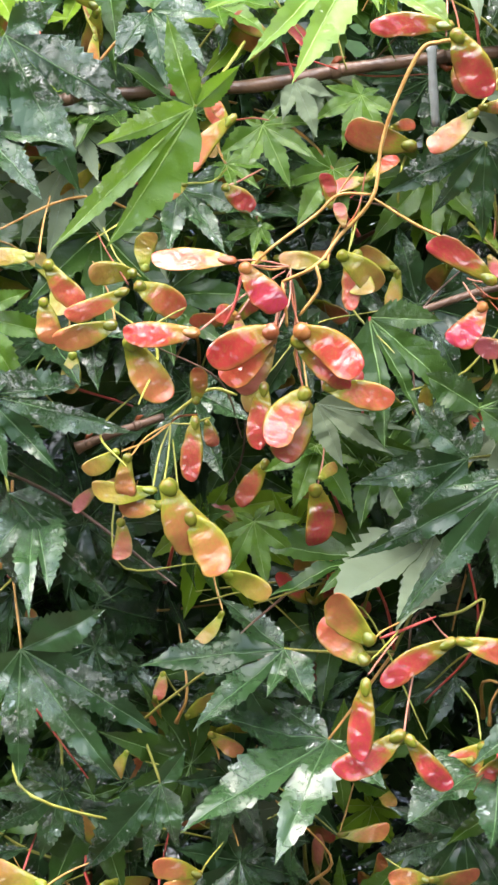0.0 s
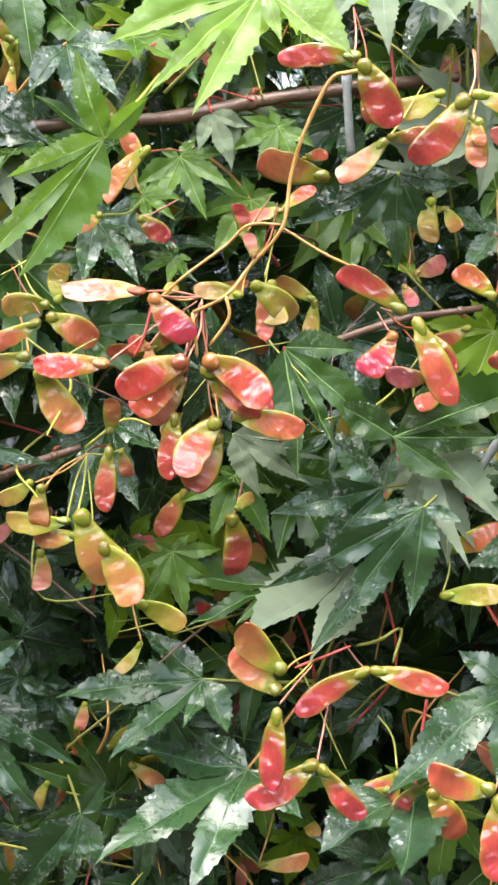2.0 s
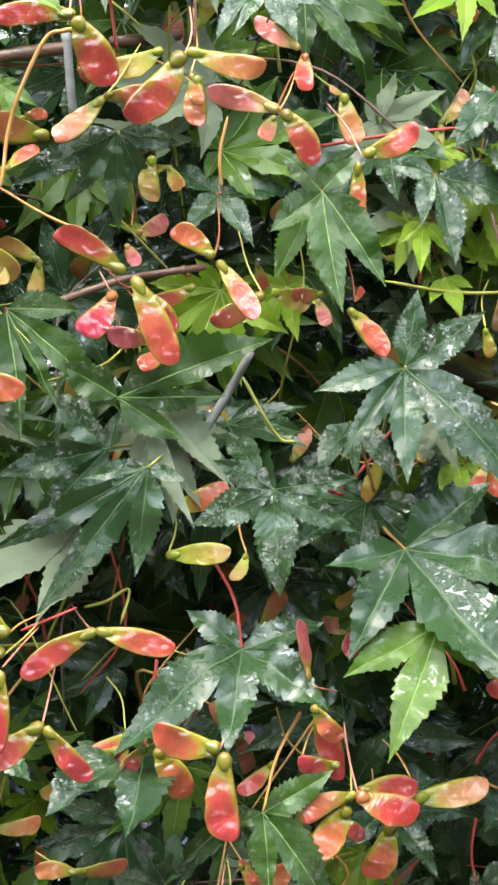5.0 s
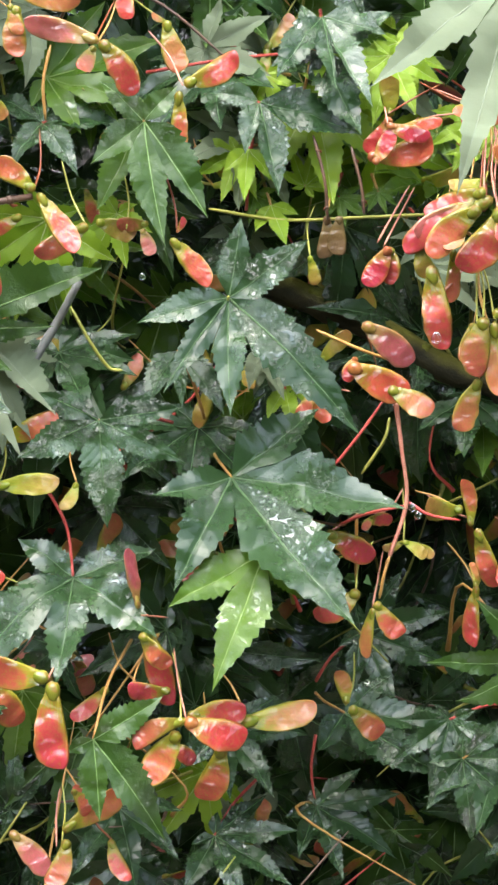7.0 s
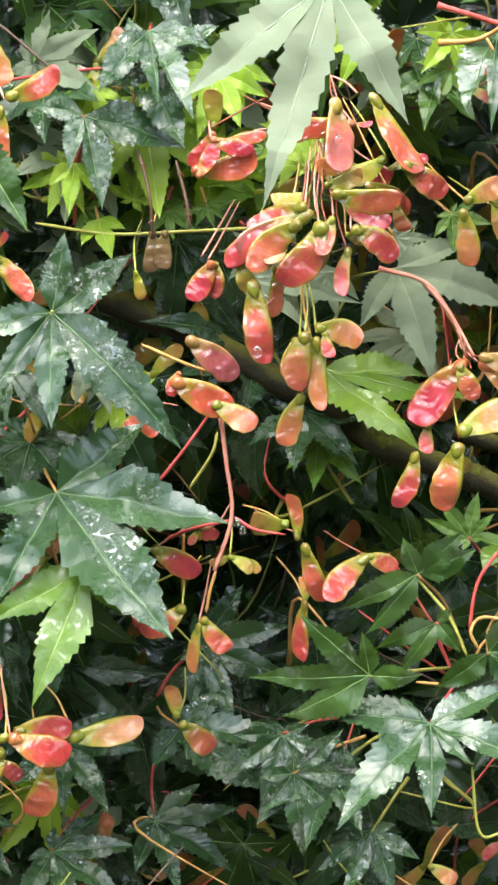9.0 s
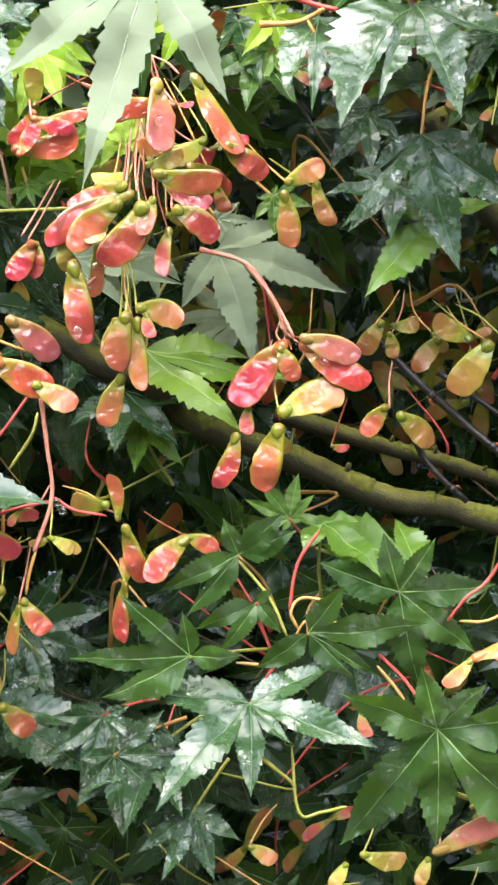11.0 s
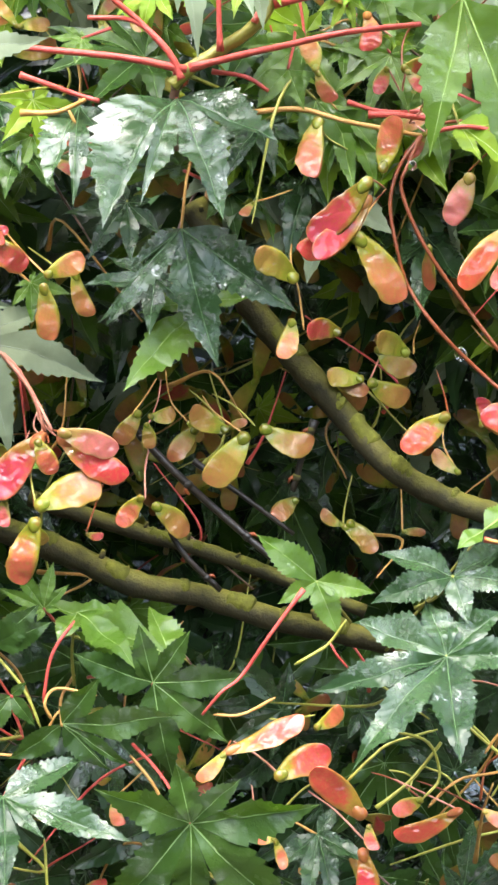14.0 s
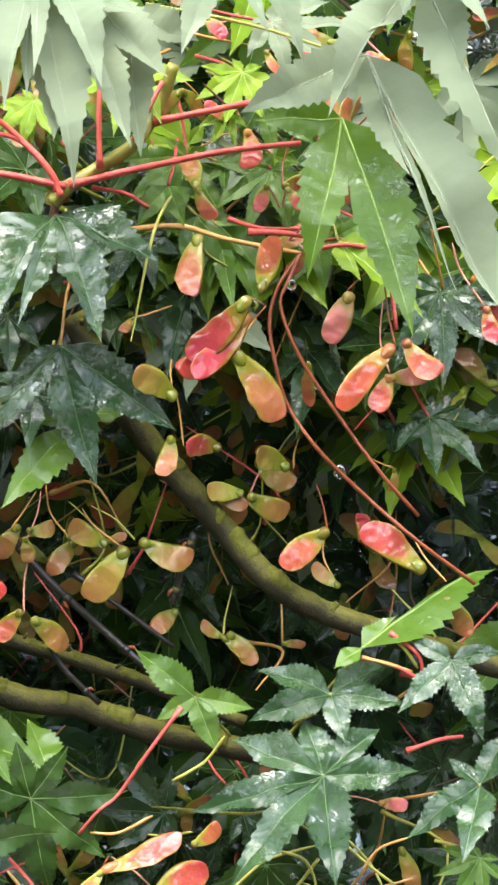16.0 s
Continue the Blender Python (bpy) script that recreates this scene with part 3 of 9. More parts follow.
for i in range(360):
    for k in range(n - 1):
        p, q = i * n + k, ((i + 1) % 360) * n + k
        hf.append((p, q, q + 1, p + 1))
hme = mesh_of("hedge", hv, hf)
hme.materials.append(hedge_leaf)
tagged(new("hedge", hme), "unseen dark green hedge added to block low sky light", "hedge", kind="structure")

rng = random.Random(11)
UNITS, FAR_UNITS = [], []
for i in range(8):
    bv, bf, bu, _ = blade(random.Random(900 + i), teeth=6)
    UNITS.append((np.array(bv), np.array(bf), np.array(bu)))
    bv, bf, bu, _ = blade(random.Random(950 + i), teeth=0, wide=1.1)
    FAR_UNITS.append((np.array(bv), np.array(bf), np.array(bu)))


def hanging(x, y, z, size, lean=26.0, loose=22.0):
    """A leaf that hangs with its tip down and its face up and outwards."""
    return pose(x, y, z, 90 - rng.gauss(lean, loose), rng.gauss(0, 22), rng.gauss(0, 25)) @ pose(0, 0, 0, 0, 0, 180 + rng.gauss(0, 60)) @ Matrix.Scale(size, 4)


def dangling(x, y, z, size):
    """A winged seed that hangs in any turn about the upright."""
    return pose(x, y, z, 90 + rng.gauss(0, 25), 0, rng.gauss(0, 30)) @ pose(0, 0, 0, 0, 0, rng.uniform(0, 360)) @ Matrix.Scale(size, 4)


def face_y(x):
    """Where the front of the bush lies: it bends towards the path at its far end."""
    return 0.005 - 0.4 * max(0.0, min(x, 0.75) - 0.25) ** 1.5


def places(count, front, back, low=1.15, high=1.66, left=-0.12, right=0.64):
    """Random places behind the front of the bush; a hollow opens round the boughs."""
    for i in range(count):
        x = rng.uniform(left, right)
        z = rng.uniform(low, high)
        hollow = 0.13 * max(0.0, 1 - ((x - 0.44) / 0.15) ** 4) * max(0.0, 1 - ((z - 1.385 + 0.25 * (x - 0.42)) / 0.085) ** 4)
        hollow += 0.08 * max(0.0, 1 - ((x - 0.275) / 0.05) ** 4) * max(0.0, 1 - ((z - 1.315) / 0.06) ** 4)
        hollow += 0.08 * min(1.0, max(0.0, (1.36 - z) / 0.03)) * min(1.0, max(0.25, (x - 0.2) / 0.04))
        yield x, face_y(x) + rng.uniform(front, back) + hollow, z


FILL_MESHES = {}
for tone in LEAF:
    for i in range(6):
        bv, bf, bu, ribs = blade(random.Random(700 + i + ord(tone)), teeth=8)
        blade_me = mesh_of("leaf", bv, bf, bu)
        rv, rf = [], []
        for rib, length in ribs:
            v, f = tube([(a, b, c + 0.002) for a, b, c in rib[::3]], [0.007 * length ** 0.5 * (1 - 0.12 * j) for j in range(len(rib[::3]))], 4, False)
            rf += [tuple(q + len(rv) for q in face) for face in f]
            rv += v
        FILL_MESHES[tone, i] = (blade_me, mesh_of("vein", rv, rf))


def inner_twig(x, z, high):
    """A twig inside the bush with its leaves, and now and then a seed cluster."""
    y = face_y(x) + 0.05
    g = thing("leafy_twig", rng.choice(INNER), "maple twig", "inner maple twigs", x, y, z)
    stem(g, "stalk", rng.choice((RD, OR, YE, OL, BR)), 0.0003, 0.0008, (x, y + 0.02, z), (x + rng.uniform(-0.015, 0.015), y - 0.01, z + rng.uniform(-0.01, 0.03)), (x + rng.uniform(-0.04, 0.04), y - 0.02, z + rng.uniform(-0.04, 0.04)))
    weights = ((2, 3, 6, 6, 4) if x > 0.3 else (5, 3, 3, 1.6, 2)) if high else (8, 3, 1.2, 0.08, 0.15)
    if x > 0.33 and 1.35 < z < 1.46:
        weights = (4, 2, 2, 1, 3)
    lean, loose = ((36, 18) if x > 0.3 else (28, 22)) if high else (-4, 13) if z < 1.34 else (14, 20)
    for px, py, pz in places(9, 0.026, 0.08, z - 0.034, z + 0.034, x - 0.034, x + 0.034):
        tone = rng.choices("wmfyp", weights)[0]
        blade_me, vein_me = FILL_MESHES[tone, rng.randrange(6)]
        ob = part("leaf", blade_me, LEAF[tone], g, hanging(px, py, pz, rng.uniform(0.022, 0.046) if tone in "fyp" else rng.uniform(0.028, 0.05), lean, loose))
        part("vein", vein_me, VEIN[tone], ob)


def inner_seeds(x, z, out=0.0):
    """A seed cluster hanging inside the bush."""
    y = face_y(x) + 0.045 + 0.3 * out
    g = thing("seed_cluster", rng.choice(INNER_SEEDS), "seed cluster", "inner maple seed clusters", x, y, z)
    stem(g, "stalk", rng.choice((RD, OR, YE)), 0.0003, 0.0007, (x, y, z), (x + rng.uniform(-0.01, 0.01), y - 0.004, z + 0.012), (x + rng.uniform(-0.03, 0.03), y + 0.01, z + 0.035))
    for px, py, pz in places(7, 0.016, 0.06, z - 0.035, z + 0.035, x - 0.035, x + 0.035):
        # beyond x 0.33 the olive kind with shade in its colour prevails
        kind = rng.choices("rodyp", (0.4, 0.6, 5, 3, 0.2) if x > 0.33 else (2, 4, 2, 3, 0.4))[0]
        n = rng.randrange(7)
        m = dangling(px, py - out, pz, rng.uniform(0.013, 0.02))
        for turn in (0, rng.uniform(100, 180)) if rng.random() < 0.6 else (0,):
            ob = part("winged_seed", WINGS[kind][n], SEED[kind], g, m @ pose(0, 0, 0, 0, 0, turn))
            part("nutlet", NUTS[kind][n % 3], SEED[kind], ob)


INNER = ("shaded maple twig with wet green leaves inside the bush", "inner maple twig of dark and light green leaves", "crowded maple twig with toothed leaves behind seeds")
INNER_SEEDS = ("loose olive and red winged maple seeds inside the bush", "orange winged maple seeds half hidden by leaves", "yellow-green winged maple seeds flushed with red among leaves")
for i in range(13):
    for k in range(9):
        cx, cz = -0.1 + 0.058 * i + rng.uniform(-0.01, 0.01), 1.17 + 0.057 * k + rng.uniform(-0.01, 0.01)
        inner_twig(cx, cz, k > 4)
        if (i + k) % 2 == 0:
            inner_seeds(cx, cz)
for i in range(9):
    inner_seeds(rng.uniform(0.34, 0.58), rng.uniform(1.35, 1.45), 0.02)
for i in range(8):
    inner_seeds(rng.uniform(0.3, 0.58), rng.uniform(1.47, 1.6))
tubes = []
for i in range(5):
    tv, tf = tube(glide([(0, 0, 0), (rng.uniform(-0.4, 0.4), rng.uniform(-0.2, 0.2), 0.5), (rng.uniform(-0.6, 0.6), 0, 1)], 6), [0.003 + 0.0055 * math.sin(math.pi * (q + 1) / 14) for q in range(13)], 5, False)
    tubes.append((np.array(tv), np.array(tf), np.zeros((len(tv), 2))))
for material, colour, count in ((RD, "red", 40), (OR, "orange", 60), (YE, "yellow-green", 150), (BR, "brown", 60)):
    scatter("inner_stalks", "thin " + colour + " stalks among the leaves", "stalks", tubes, [dangling(*p, rng.uniform(0.035, 0.08)) @ pose(0, 0, 0, 0, 90, 0) for p in places(count, 0.02, 0.065)], material)
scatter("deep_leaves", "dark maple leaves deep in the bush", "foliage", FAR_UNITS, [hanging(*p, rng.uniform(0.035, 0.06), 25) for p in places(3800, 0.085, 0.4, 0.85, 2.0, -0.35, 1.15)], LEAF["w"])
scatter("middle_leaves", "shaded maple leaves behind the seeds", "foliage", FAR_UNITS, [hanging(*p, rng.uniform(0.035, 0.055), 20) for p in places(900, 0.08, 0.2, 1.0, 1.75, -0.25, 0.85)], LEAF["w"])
# out-of-view canopy, added to keep top light off the inner bush
scatter("crown_leaves", "unseen crown leaves added above and beside for shade", "foliage", FAR_UNITS, [hanging(*p, rng.uniform(0.05, 0.09), 40) for p in places(700, 0.16, 0.8, 1.85, 2.4, -0.8, 1.5)], LEAF["w"])
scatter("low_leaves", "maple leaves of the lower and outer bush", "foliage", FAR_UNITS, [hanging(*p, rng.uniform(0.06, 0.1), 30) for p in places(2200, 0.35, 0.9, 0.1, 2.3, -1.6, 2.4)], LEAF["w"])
for i in range(9):
    inner_twig(rng.uniform(0.46, 0.56), rng.uniform(1.45, 1.52), True)

# ---- the bush, spray by spray ----
g = thing("leafy_twig", "leafy twig of a Japanese maple with wet dark green leaves", "maple twig", "maple twigs", -0.0529, 0.0358, 1.4917)
leaf(g, -0.0452, 0.0108, 1.5252, -94.3, 27.4, -171.7, 0.0605, "w", 1, (-0.0556, 0.0506, 1.4927), ((-96, 0.35), (-33, 0.86), (0, 1.00), (42, 0.79)), wide=1.15)
leaf(g, -0.0546, 0.0158, 1.4931, -50.1, 29.4, -158.1, 0.039, "w", 2, (-0.0529, 0.0439, 1.4863))
leaf(g, -0.0501, 0.0060, 1.4011, -95.8, 79.2, -179.0, 0.0543, "w", 3, (-0.0515, 0.0341, 1.4456), ((-15, 0.68), (0, 1.00), (31, 0.68), (60, 0.56)), wide=0.9)
leaf(g, -0.0546, 0.0158, 1.4286, -77.3, 38.2, -172, 0.034, "f", 4, (-0.0538, 0.0334, 1.4562))
leaf(g, -0.0241, 0.0280, 1.4842, -76.6, -6.8, -176.9, 0.0388, "p", 5, (-0.0528, 0.0452, 1.4846), ((-34, 0.80), (0, 1.00), (21, 0.95), (58, 0.34)), wide=1.1)
leaf(g, 0.005, 0.016, 1.5354, -69.6, 11.7, -175.8, 0.0312, "w", 6, (-0.0166, 0.0307, 1.5164), ((-72, 0.77), (-30, 0.97), (0, 1.00), (44, 0.77)))
leaf(g, 0.0153, 0.026, 1.4757, -49.7, 21.6, -163.1, 0.0365, "w", 7, (-0.0163, 0.0379, 1.4776))
leaf(g, 0.0316, 0.0311, 1.4669, -5.3, 52.9, -97.1, 0.028, "w", 8, (0.0075, 0.038, 1.4698))
g = thing("leafy_twig", "spray of fresh bright green maple leaves on a thin stem", "maple twig", "maple twigs", 0.0349, 0.0061, 1.5259)
leaf(g, 0.0216, -0.0210, 1.4968, -101.2, -43.6, -170.6, 0.0682, "f", 9, (0.0373, 0.0232, 1.526), ((-175, 0.30), (-15, 0.81), (0, 1.00), (20, 0.51), (114, 0.46)), wide=0.8)
leaf(g, 0.063, 0.0462, 1.5191, -70, -5.2, 178, 0.0271, "p", 10, (0.0492, 0.0328, 1.5201))
leaf(g, 0.0744, -0.0450, 1.5417, -64.6, -24.2, 170.9, 0.0547, "g", 11, (0.0396, 0.0144, 1.5181), ((-70, 0.71), (-44, 0.39), (0, 1.00), (19, 0.99), (42, 0.98)), wide=1.15)
g = thing("leafy_twig", "hanging maple twig with broad dark shaded leaves", "maple twig", "maple twigs", -0.043, 0.0359, 1.3697)
leaf(g, -0.034, 0.0259, 1.3621, -53, 0.8773, -179.8, 0.0483, "w", 12, (-0.043, 0.0456, 1.3625), ((-14, 0.81), (0, 1.00), (32, 0.70)))
leaf(g, -0.0421, 0.0179, 1.3681, -108.6, 40.6, 168.1, 0.055, "w", 13, (-0.0431, 0.0492, 1.3731), ((-20, 0.46), (0, 1.00), (35, 0.71)))
leaf(g, -0.0371, 0.0210, 1.3131, -98.4, 33.6, -179.1, 0.0595, "w", 14, (-0.0441, 0.0496, 1.3712), ((-82, 0.55), (-27, 0.97), (0, 1.00), (37, 0.78), (71, 0.64)), wide=0.95)
leaf(g, 0.0116, 0.0362, 1.2649, -92.1, -10.3, -179.4, 0.031, "w", 15, (-0.0013, 0.0439, 1.2899), ((-153, 0.48), (-28, 0.76), (0, 1.00), (30, 1.43)))
leaf(g, -0.0234, 0.036, 1.2619, -108.1, -55.8, -164.6, 0.0307, "w", 16, (-0.0284, 0.0436, 1.2904))
g = thing("leafy_twig", "maple twig with toothed leaves whose wet faces mirror the sky", "maple twig", "maple twigs", 0.0939, 0.0364, 1.3198)
leaf(g, 0.0544, 0.0280, 1.3139, -11.5, -46.0, 105.1, 0.0516, "w", 17, (0.094, 0.0466, 1.3121), ((-104, 0.52), (-69, 0.46), (-39, 0.94), (0, 1.00), (56, 0.61)), wide=0.85)
leaf(g, 0.0705, 0.0260, 1.2827, -40.0, -9.5, 167.1, 0.0586, "w", 18, (0.094, 0.0495, 1.3113), ((-58, 0.53), (0, 1.00), (33, 1.14), (82, 0.81), (115, 0.46)), wide=0.95)
leaf(g, 0.1067, 0.0280, 1.3543, -38.9, -30.4, 143.6, 0.0501, "p", 19, (0.094, 0.0463, 1.3123), ((-27, 0.90), (0, 1.00)), wide=1.7)
leaf(g, 0.0824, 0.0344, 1.3457, 3.6, -53, 85, 0.045, "m", 20, (0.094, 0.0454, 1.313), ((-48, 0.53), (-29, 0.86), (0, 1.00), (62, 0.72)))
leaf(g, 0.0644, 0.0263, 1.4002, -56.3, 71.8, -147.6, 0.036, "p", 21, (0.0755, 0.039, 1.3684), ((-7, 0.72), (0, 1.00), (20, 0.91), (51, 0.69)))
leaf(g, 0.0648, 0.0363, 1.3854, -67.9, 24.8, -170.5, 0.0288, "f", 22, (0.0753, 0.0431, 1.3592))
leaf(g, 0.082, 0.0113, 1.43, -70.3, 45.2, -150.8, 0.0535, "m", 23, (0.0837, 0.0345, 1.3801), ((-39, 0.47), (0, 1.00), (25, 0.75), (42, 0.89)))
g = thing("leafy_twig", "maple twig with overlapping deep green wet leaves", "maple twig", "maple twigs", 0.1436, 0.032, 1.3818)
leaf(g, 0.1204, 0.0050, 1.4897, -105.7, -2.8, 179.3, 0.0349, "w", 24, (0.1268, 0.0226, 1.4612), ((-80, 0.61), (-29, 0.87), (0, 1.00), (34, 0.90), (62, 1.18)), wide=1)
leaf(g, 0.1167, 0.0120, 1.3820, -111.1, -75.8, -160.7, 0.0407, "w", 25, (0.1437, 0.0426, 1.3843), ((-32, 1.05), (0, 1.00), (53, 0.64), (119, 0.34)), wide=0.9)
leaf(g, 0.1300, 0.0000, 1.3754, -95.8, -38.0, -178.6, 0.0638, "w", 26, (0.1458, 0.047, 1.3842), ((-111, 0.22), (-32, 0.59), (0, 1.00), (21, 0.97), (46, 0.36)), wide=0.72)
leaf(g, 0.12, 0.0089, 1.3991, 82.5, 67.1, -7.5, 0.058, "m", 27, (0.1437, 0.0465, 1.3811), ((-124, 0.42), (0, 1.00), (23, 0.65), (57, 0.47)))
leaf(g, 0.1312, 0.0229, 1.3935, -69.3, 23.4, -172.2, 0.038, "p", 28, (0.1437, 0.041, 1.3787))
leaf(g, 0.1145, 0.0139, 1.5614, -57, 2.6121, -179.1, 0.0406, "p", 29, (0.1204, 0.0261, 1.52))
leaf(g, 0.1463, 0.0236, 1.5618, -56, 13.4, -171.9, 0.0367, "p", 30, (0.1459, 0.0328, 1.5238))
leaf(g, 0.1281, 0.0120, 1.2772, -30.7, -1.0, 177.0, 0.0510, "w", 31, (0.1333, 0.0319, 1.3073), ((0, 1.00), (37, 0.93)), wide=1.5)
leaf(g, 0.1621, 0.0100, 1.3132, -44.8, -36.5, 144.7, 0.0595, "w", 32, (0.1526, 0.0336, 1.3434), ((-152, 0.51), (-98, 0.67), (-42, 0.74), (0, 1.00), (80, 0.40)), wide=0.9)
g = thing("leafy_twig", "upper maple twig with narrow-lobed glossy leaves", "maple twig", "maple twigs", 0.1849, 0.0278, 1.4858)
leaf(g, 0.1708, 0.0125, 1.5416, -51.4, -19.3, 162.8, 0.0287, "w", 33, (0.1772, 0.0249, 1.5131), ((-92, 1.05), (-49, 1.01), (0, 1.00), (14, 1.05), (97, 0.67)))
leaf(g, 0.2497, 0.0110, 1.4931, -59.0, 19.4, -174.9, 0.0390, "w", 34, (0.1916, 0.0323, 1.4883), ((-174, 0.51), (-94, 0.79), (0, 1.00), (83, 0.46)), wide=1)
leaf(g, 0.1548, 0.0235, 1.4703, -45.8, -21.6, 156.7, 0.0233, "w", 35, (0.1737, 0.0306, 1.4761), ((-175, 0.81), (-124, 1.35), (-58, 1.13), (0, 1.00), (100, 1.12), (138, 0.86)))
leaf(g, 0.1892, -0.0043, 1.4684, -76.6, 5, 176.9, 0.0448, "m", 36, (0.1858, 0.0386, 1.4832), ((-135, 0.37), (-29, 0.91), (0, 1.00), (55, 0.52), (142, 0.46)))
g = thing("leafy_twig", "maple twig with large star-shaped leaves covered in rain", "maple twig", "maple twigs", 0.2129, 0.0227, 1.3624)
leaf(g, 0.1718, -0.0090, 1.3678, -87.2, 3.2, 179.4, 0.0369, "w", 37, (0.198, 0.0195, 1.3652), ((-94, 0.78), (-61, 0.88), (0, 1.00), (70, 0.83), (123, 0.61)), wide=1)
leaf(g, 0.2165, -0.0100, 1.4089, -65.9, 41.4, -167.5, 0.0647, "w", 38, (0.2129, 0.0383, 1.3638), ((-124, 0.42), (-78, 0.51), (0, 1.00), (47, 0.65), (79, 0.63), (117, 0.50)), wide=0.85)
leaf(g, 0.2166, -0.0060, 1.3474, -52.0, 24.2, -166.2, 0.0714, "w", 39, (0.2127, 0.0387, 1.3559), ((-99, 0.56), (-49, 0.85), (0, 1.00), (53, 0.66), (105, 0.40)), wide=0.95)
leaf(g, 0.2264, -0.0179, 1.3214, -51.3, -13.9, 165.3, 0.0505, "f", 40, (0.2167, 0.0232, 1.3452), ((-124, 0.37), (-49, 0.46), (0, 1.00), (38, 0.75)))
leaf(g, 0.1676, -0.015, 1.2603, -75.9, 37.1, -170.6, 0.0418, "m", 41, (0.1819, 0.0073, 1.2908), ((-79, 0.66), (0, 1.00), (33, 0.66), (103, 0.25)))
leaf(g, 0.1999, 0.0103, 1.3907, -46.3, -20.5, 157.8, 0.0267, "w", 42, (0.2096, 0.0243, 1.3661), ((-58, 1.17), (-34, 0.94), (0, 1.00)))
leaf(g, 0.1379, 0.035, 1.3874, -52.4, 5.8, -179.3, 0.0403, "p", 43, (0.1725, 0.0374, 1.37))
leaf(g, 0.2521, 0.013, 1.505, -49.4, 5.8, -178.7, 0.0377, "w", 44, (0.2436, 0.0224, 1.4663), ((-57, 0.63), (-8, 1.23), (0, 1.00), (39, 0.95)))
leaf(g, 0.2293, 0.0080, 1.4758, -64.4, 8.6, -177.0, 0.0368, "w", 45, (0.2252, 0.0188, 1.4387), ((-58, 1.01), (0, 1.00), (25, 0.59), (111, 0.47)), wide=1.1)
g = thing("leafy_twig", "shaded inner maple twig with dull dark leaves", "maple twig", "maple twigs", 0.2524, 0.0692, 1.2657)
leaf(g, 0.2169, 0.051, 1.2508, -46.3, 28.6, -159.1, 0.0335, "w", 46, (0.2424, 0.0705, 1.2563))
leaf(g, 0.2593, 0.038, 1.2576, -38.8, 33.8, -149, 0.0454, "w", 47, (0.253, 0.0778, 1.2584), ((-84, 0.50), (-33, 0.97), (0, 1.00), (80, 0.44)))
leaf(g, 0.2697, 0.0688, 1.2824, -52.2, 59, -150.6, 0.0373, "w", 48, (0.2531, 0.078, 1.2628))
leaf(g, 0.2119, 0.049, 1.2116, -35.2, 37.6, -142.8, 0.0357, "w", 49, (0.2308, 0.065, 1.2304))
leaf(g, 0.2504, 0.0566, 1.2191, -32.9, 39.5, -139.1, 0.0346, "w", 50, (0.2521, 0.0713, 1.2436))
leaf(g, 0.1768, 0.0425, 1.2246, -49, 8.9, -176, 0.0364, "w", 51, (0.2047, 0.0591, 1.2337))
g = thing("leafy_twig", "pale drooping maple leaf on a slender overhanging stem", "maple twig", "maple twigs", 0.3186, -0.049, 1.5427)
leaf(g, 0.3054, -0.0699, 1.5095, -65.9, -14.9, 168.9, 0.0797, "p", 52, (0.32, -0.0307, 1.5349), ((-113, 0.53), (-38, 0.68), (0, 1.00), (33, 0.78), (92, 0.52)), wide=.75)
g = thing("leafy_twig", "small-leaved maple twig with fresh toothed leaves", "maple twig", "maple twigs", 0.3629, 0.0024, 1.2778)
leaf(g, 0.3205, -0.0238, 1.2837, -169.5, -81.1, -105.8, 0.0405, "m", 53, (0.3522, 0.0052, 1.281), ((-179, 0.44), (-25, 0.82), (0, 1.00), (46, 0.81), (82, 0.41)))
leaf(g, 0.2831, 0.0120, 1.4196, -28.8, 56.1, -128.3, 0.0432, "p", 54, (0.302, 0.0372, 1.3823), ((-20, 0.80), (0, 1.00), (28, 0.83), (32, 0.48)), wide=1)
leaf(g, 0.3101, 0.0318, 1.3607, -43.3, 27.4, -158, 0.026, "f", 55, (0.3225, 0.03, 1.3377))
leaf(g, 0.2971, 0.0062, 1.2455, -74, 44.9, -173.3, 0.0323, "w", 56, (0.3238, 0.0126, 1.2567))
leaf(g, 0.2944, 0.0172, 1.2576, -76.3, -13.6, 172, 0.0271, "w", 57, (0.3179, 0.0188, 1.2628))
leaf(g, 0.3157, 0.0094, 1.2406, -52.8, -67.7, 140.2, 0.0331, "w", 58, (0.3396, 0.014, 1.257), ((-45, 0.74), (0, 1.00), (102, 0.53)))
leaf(g, 0.3393, -0.0115, 1.3162, -107, -62.2, -177.7, 0.0318, "m", 59, (0.3554, 0.0046, 1.2939), ((-178, 0.69), (-21, 0.87), (0, 1.00), (98, 0.45), (161, 0.69)))
leaf(g, 0.3435, -0.0238, 1.3012, -99.5, -66.1, 175.9, 0.0229, "m", 60, (0.3548, -0.0048, 1.2896), ((-107, 0.58), (-32, 0.94), (0, 1.00), (159, 0.33)))
g = thing("leafy_twig", "low maple twig of spreading star-shaped wet leaves", "maple twig", "maple twigs", 0.3721, 0.0106, 1.2975)
leaf(g, 0.3406, -0.0250, 1.2669, -45.5, 1.8, 172.3, 0.0373, "w", 61, (0.3592, 0.0038, 1.2811), ((-117, 0.88), (-62, 1.26), (-33, 0.60), (0, 1.00), (44, 1.36), (99, 1.04)), wide=0.95)
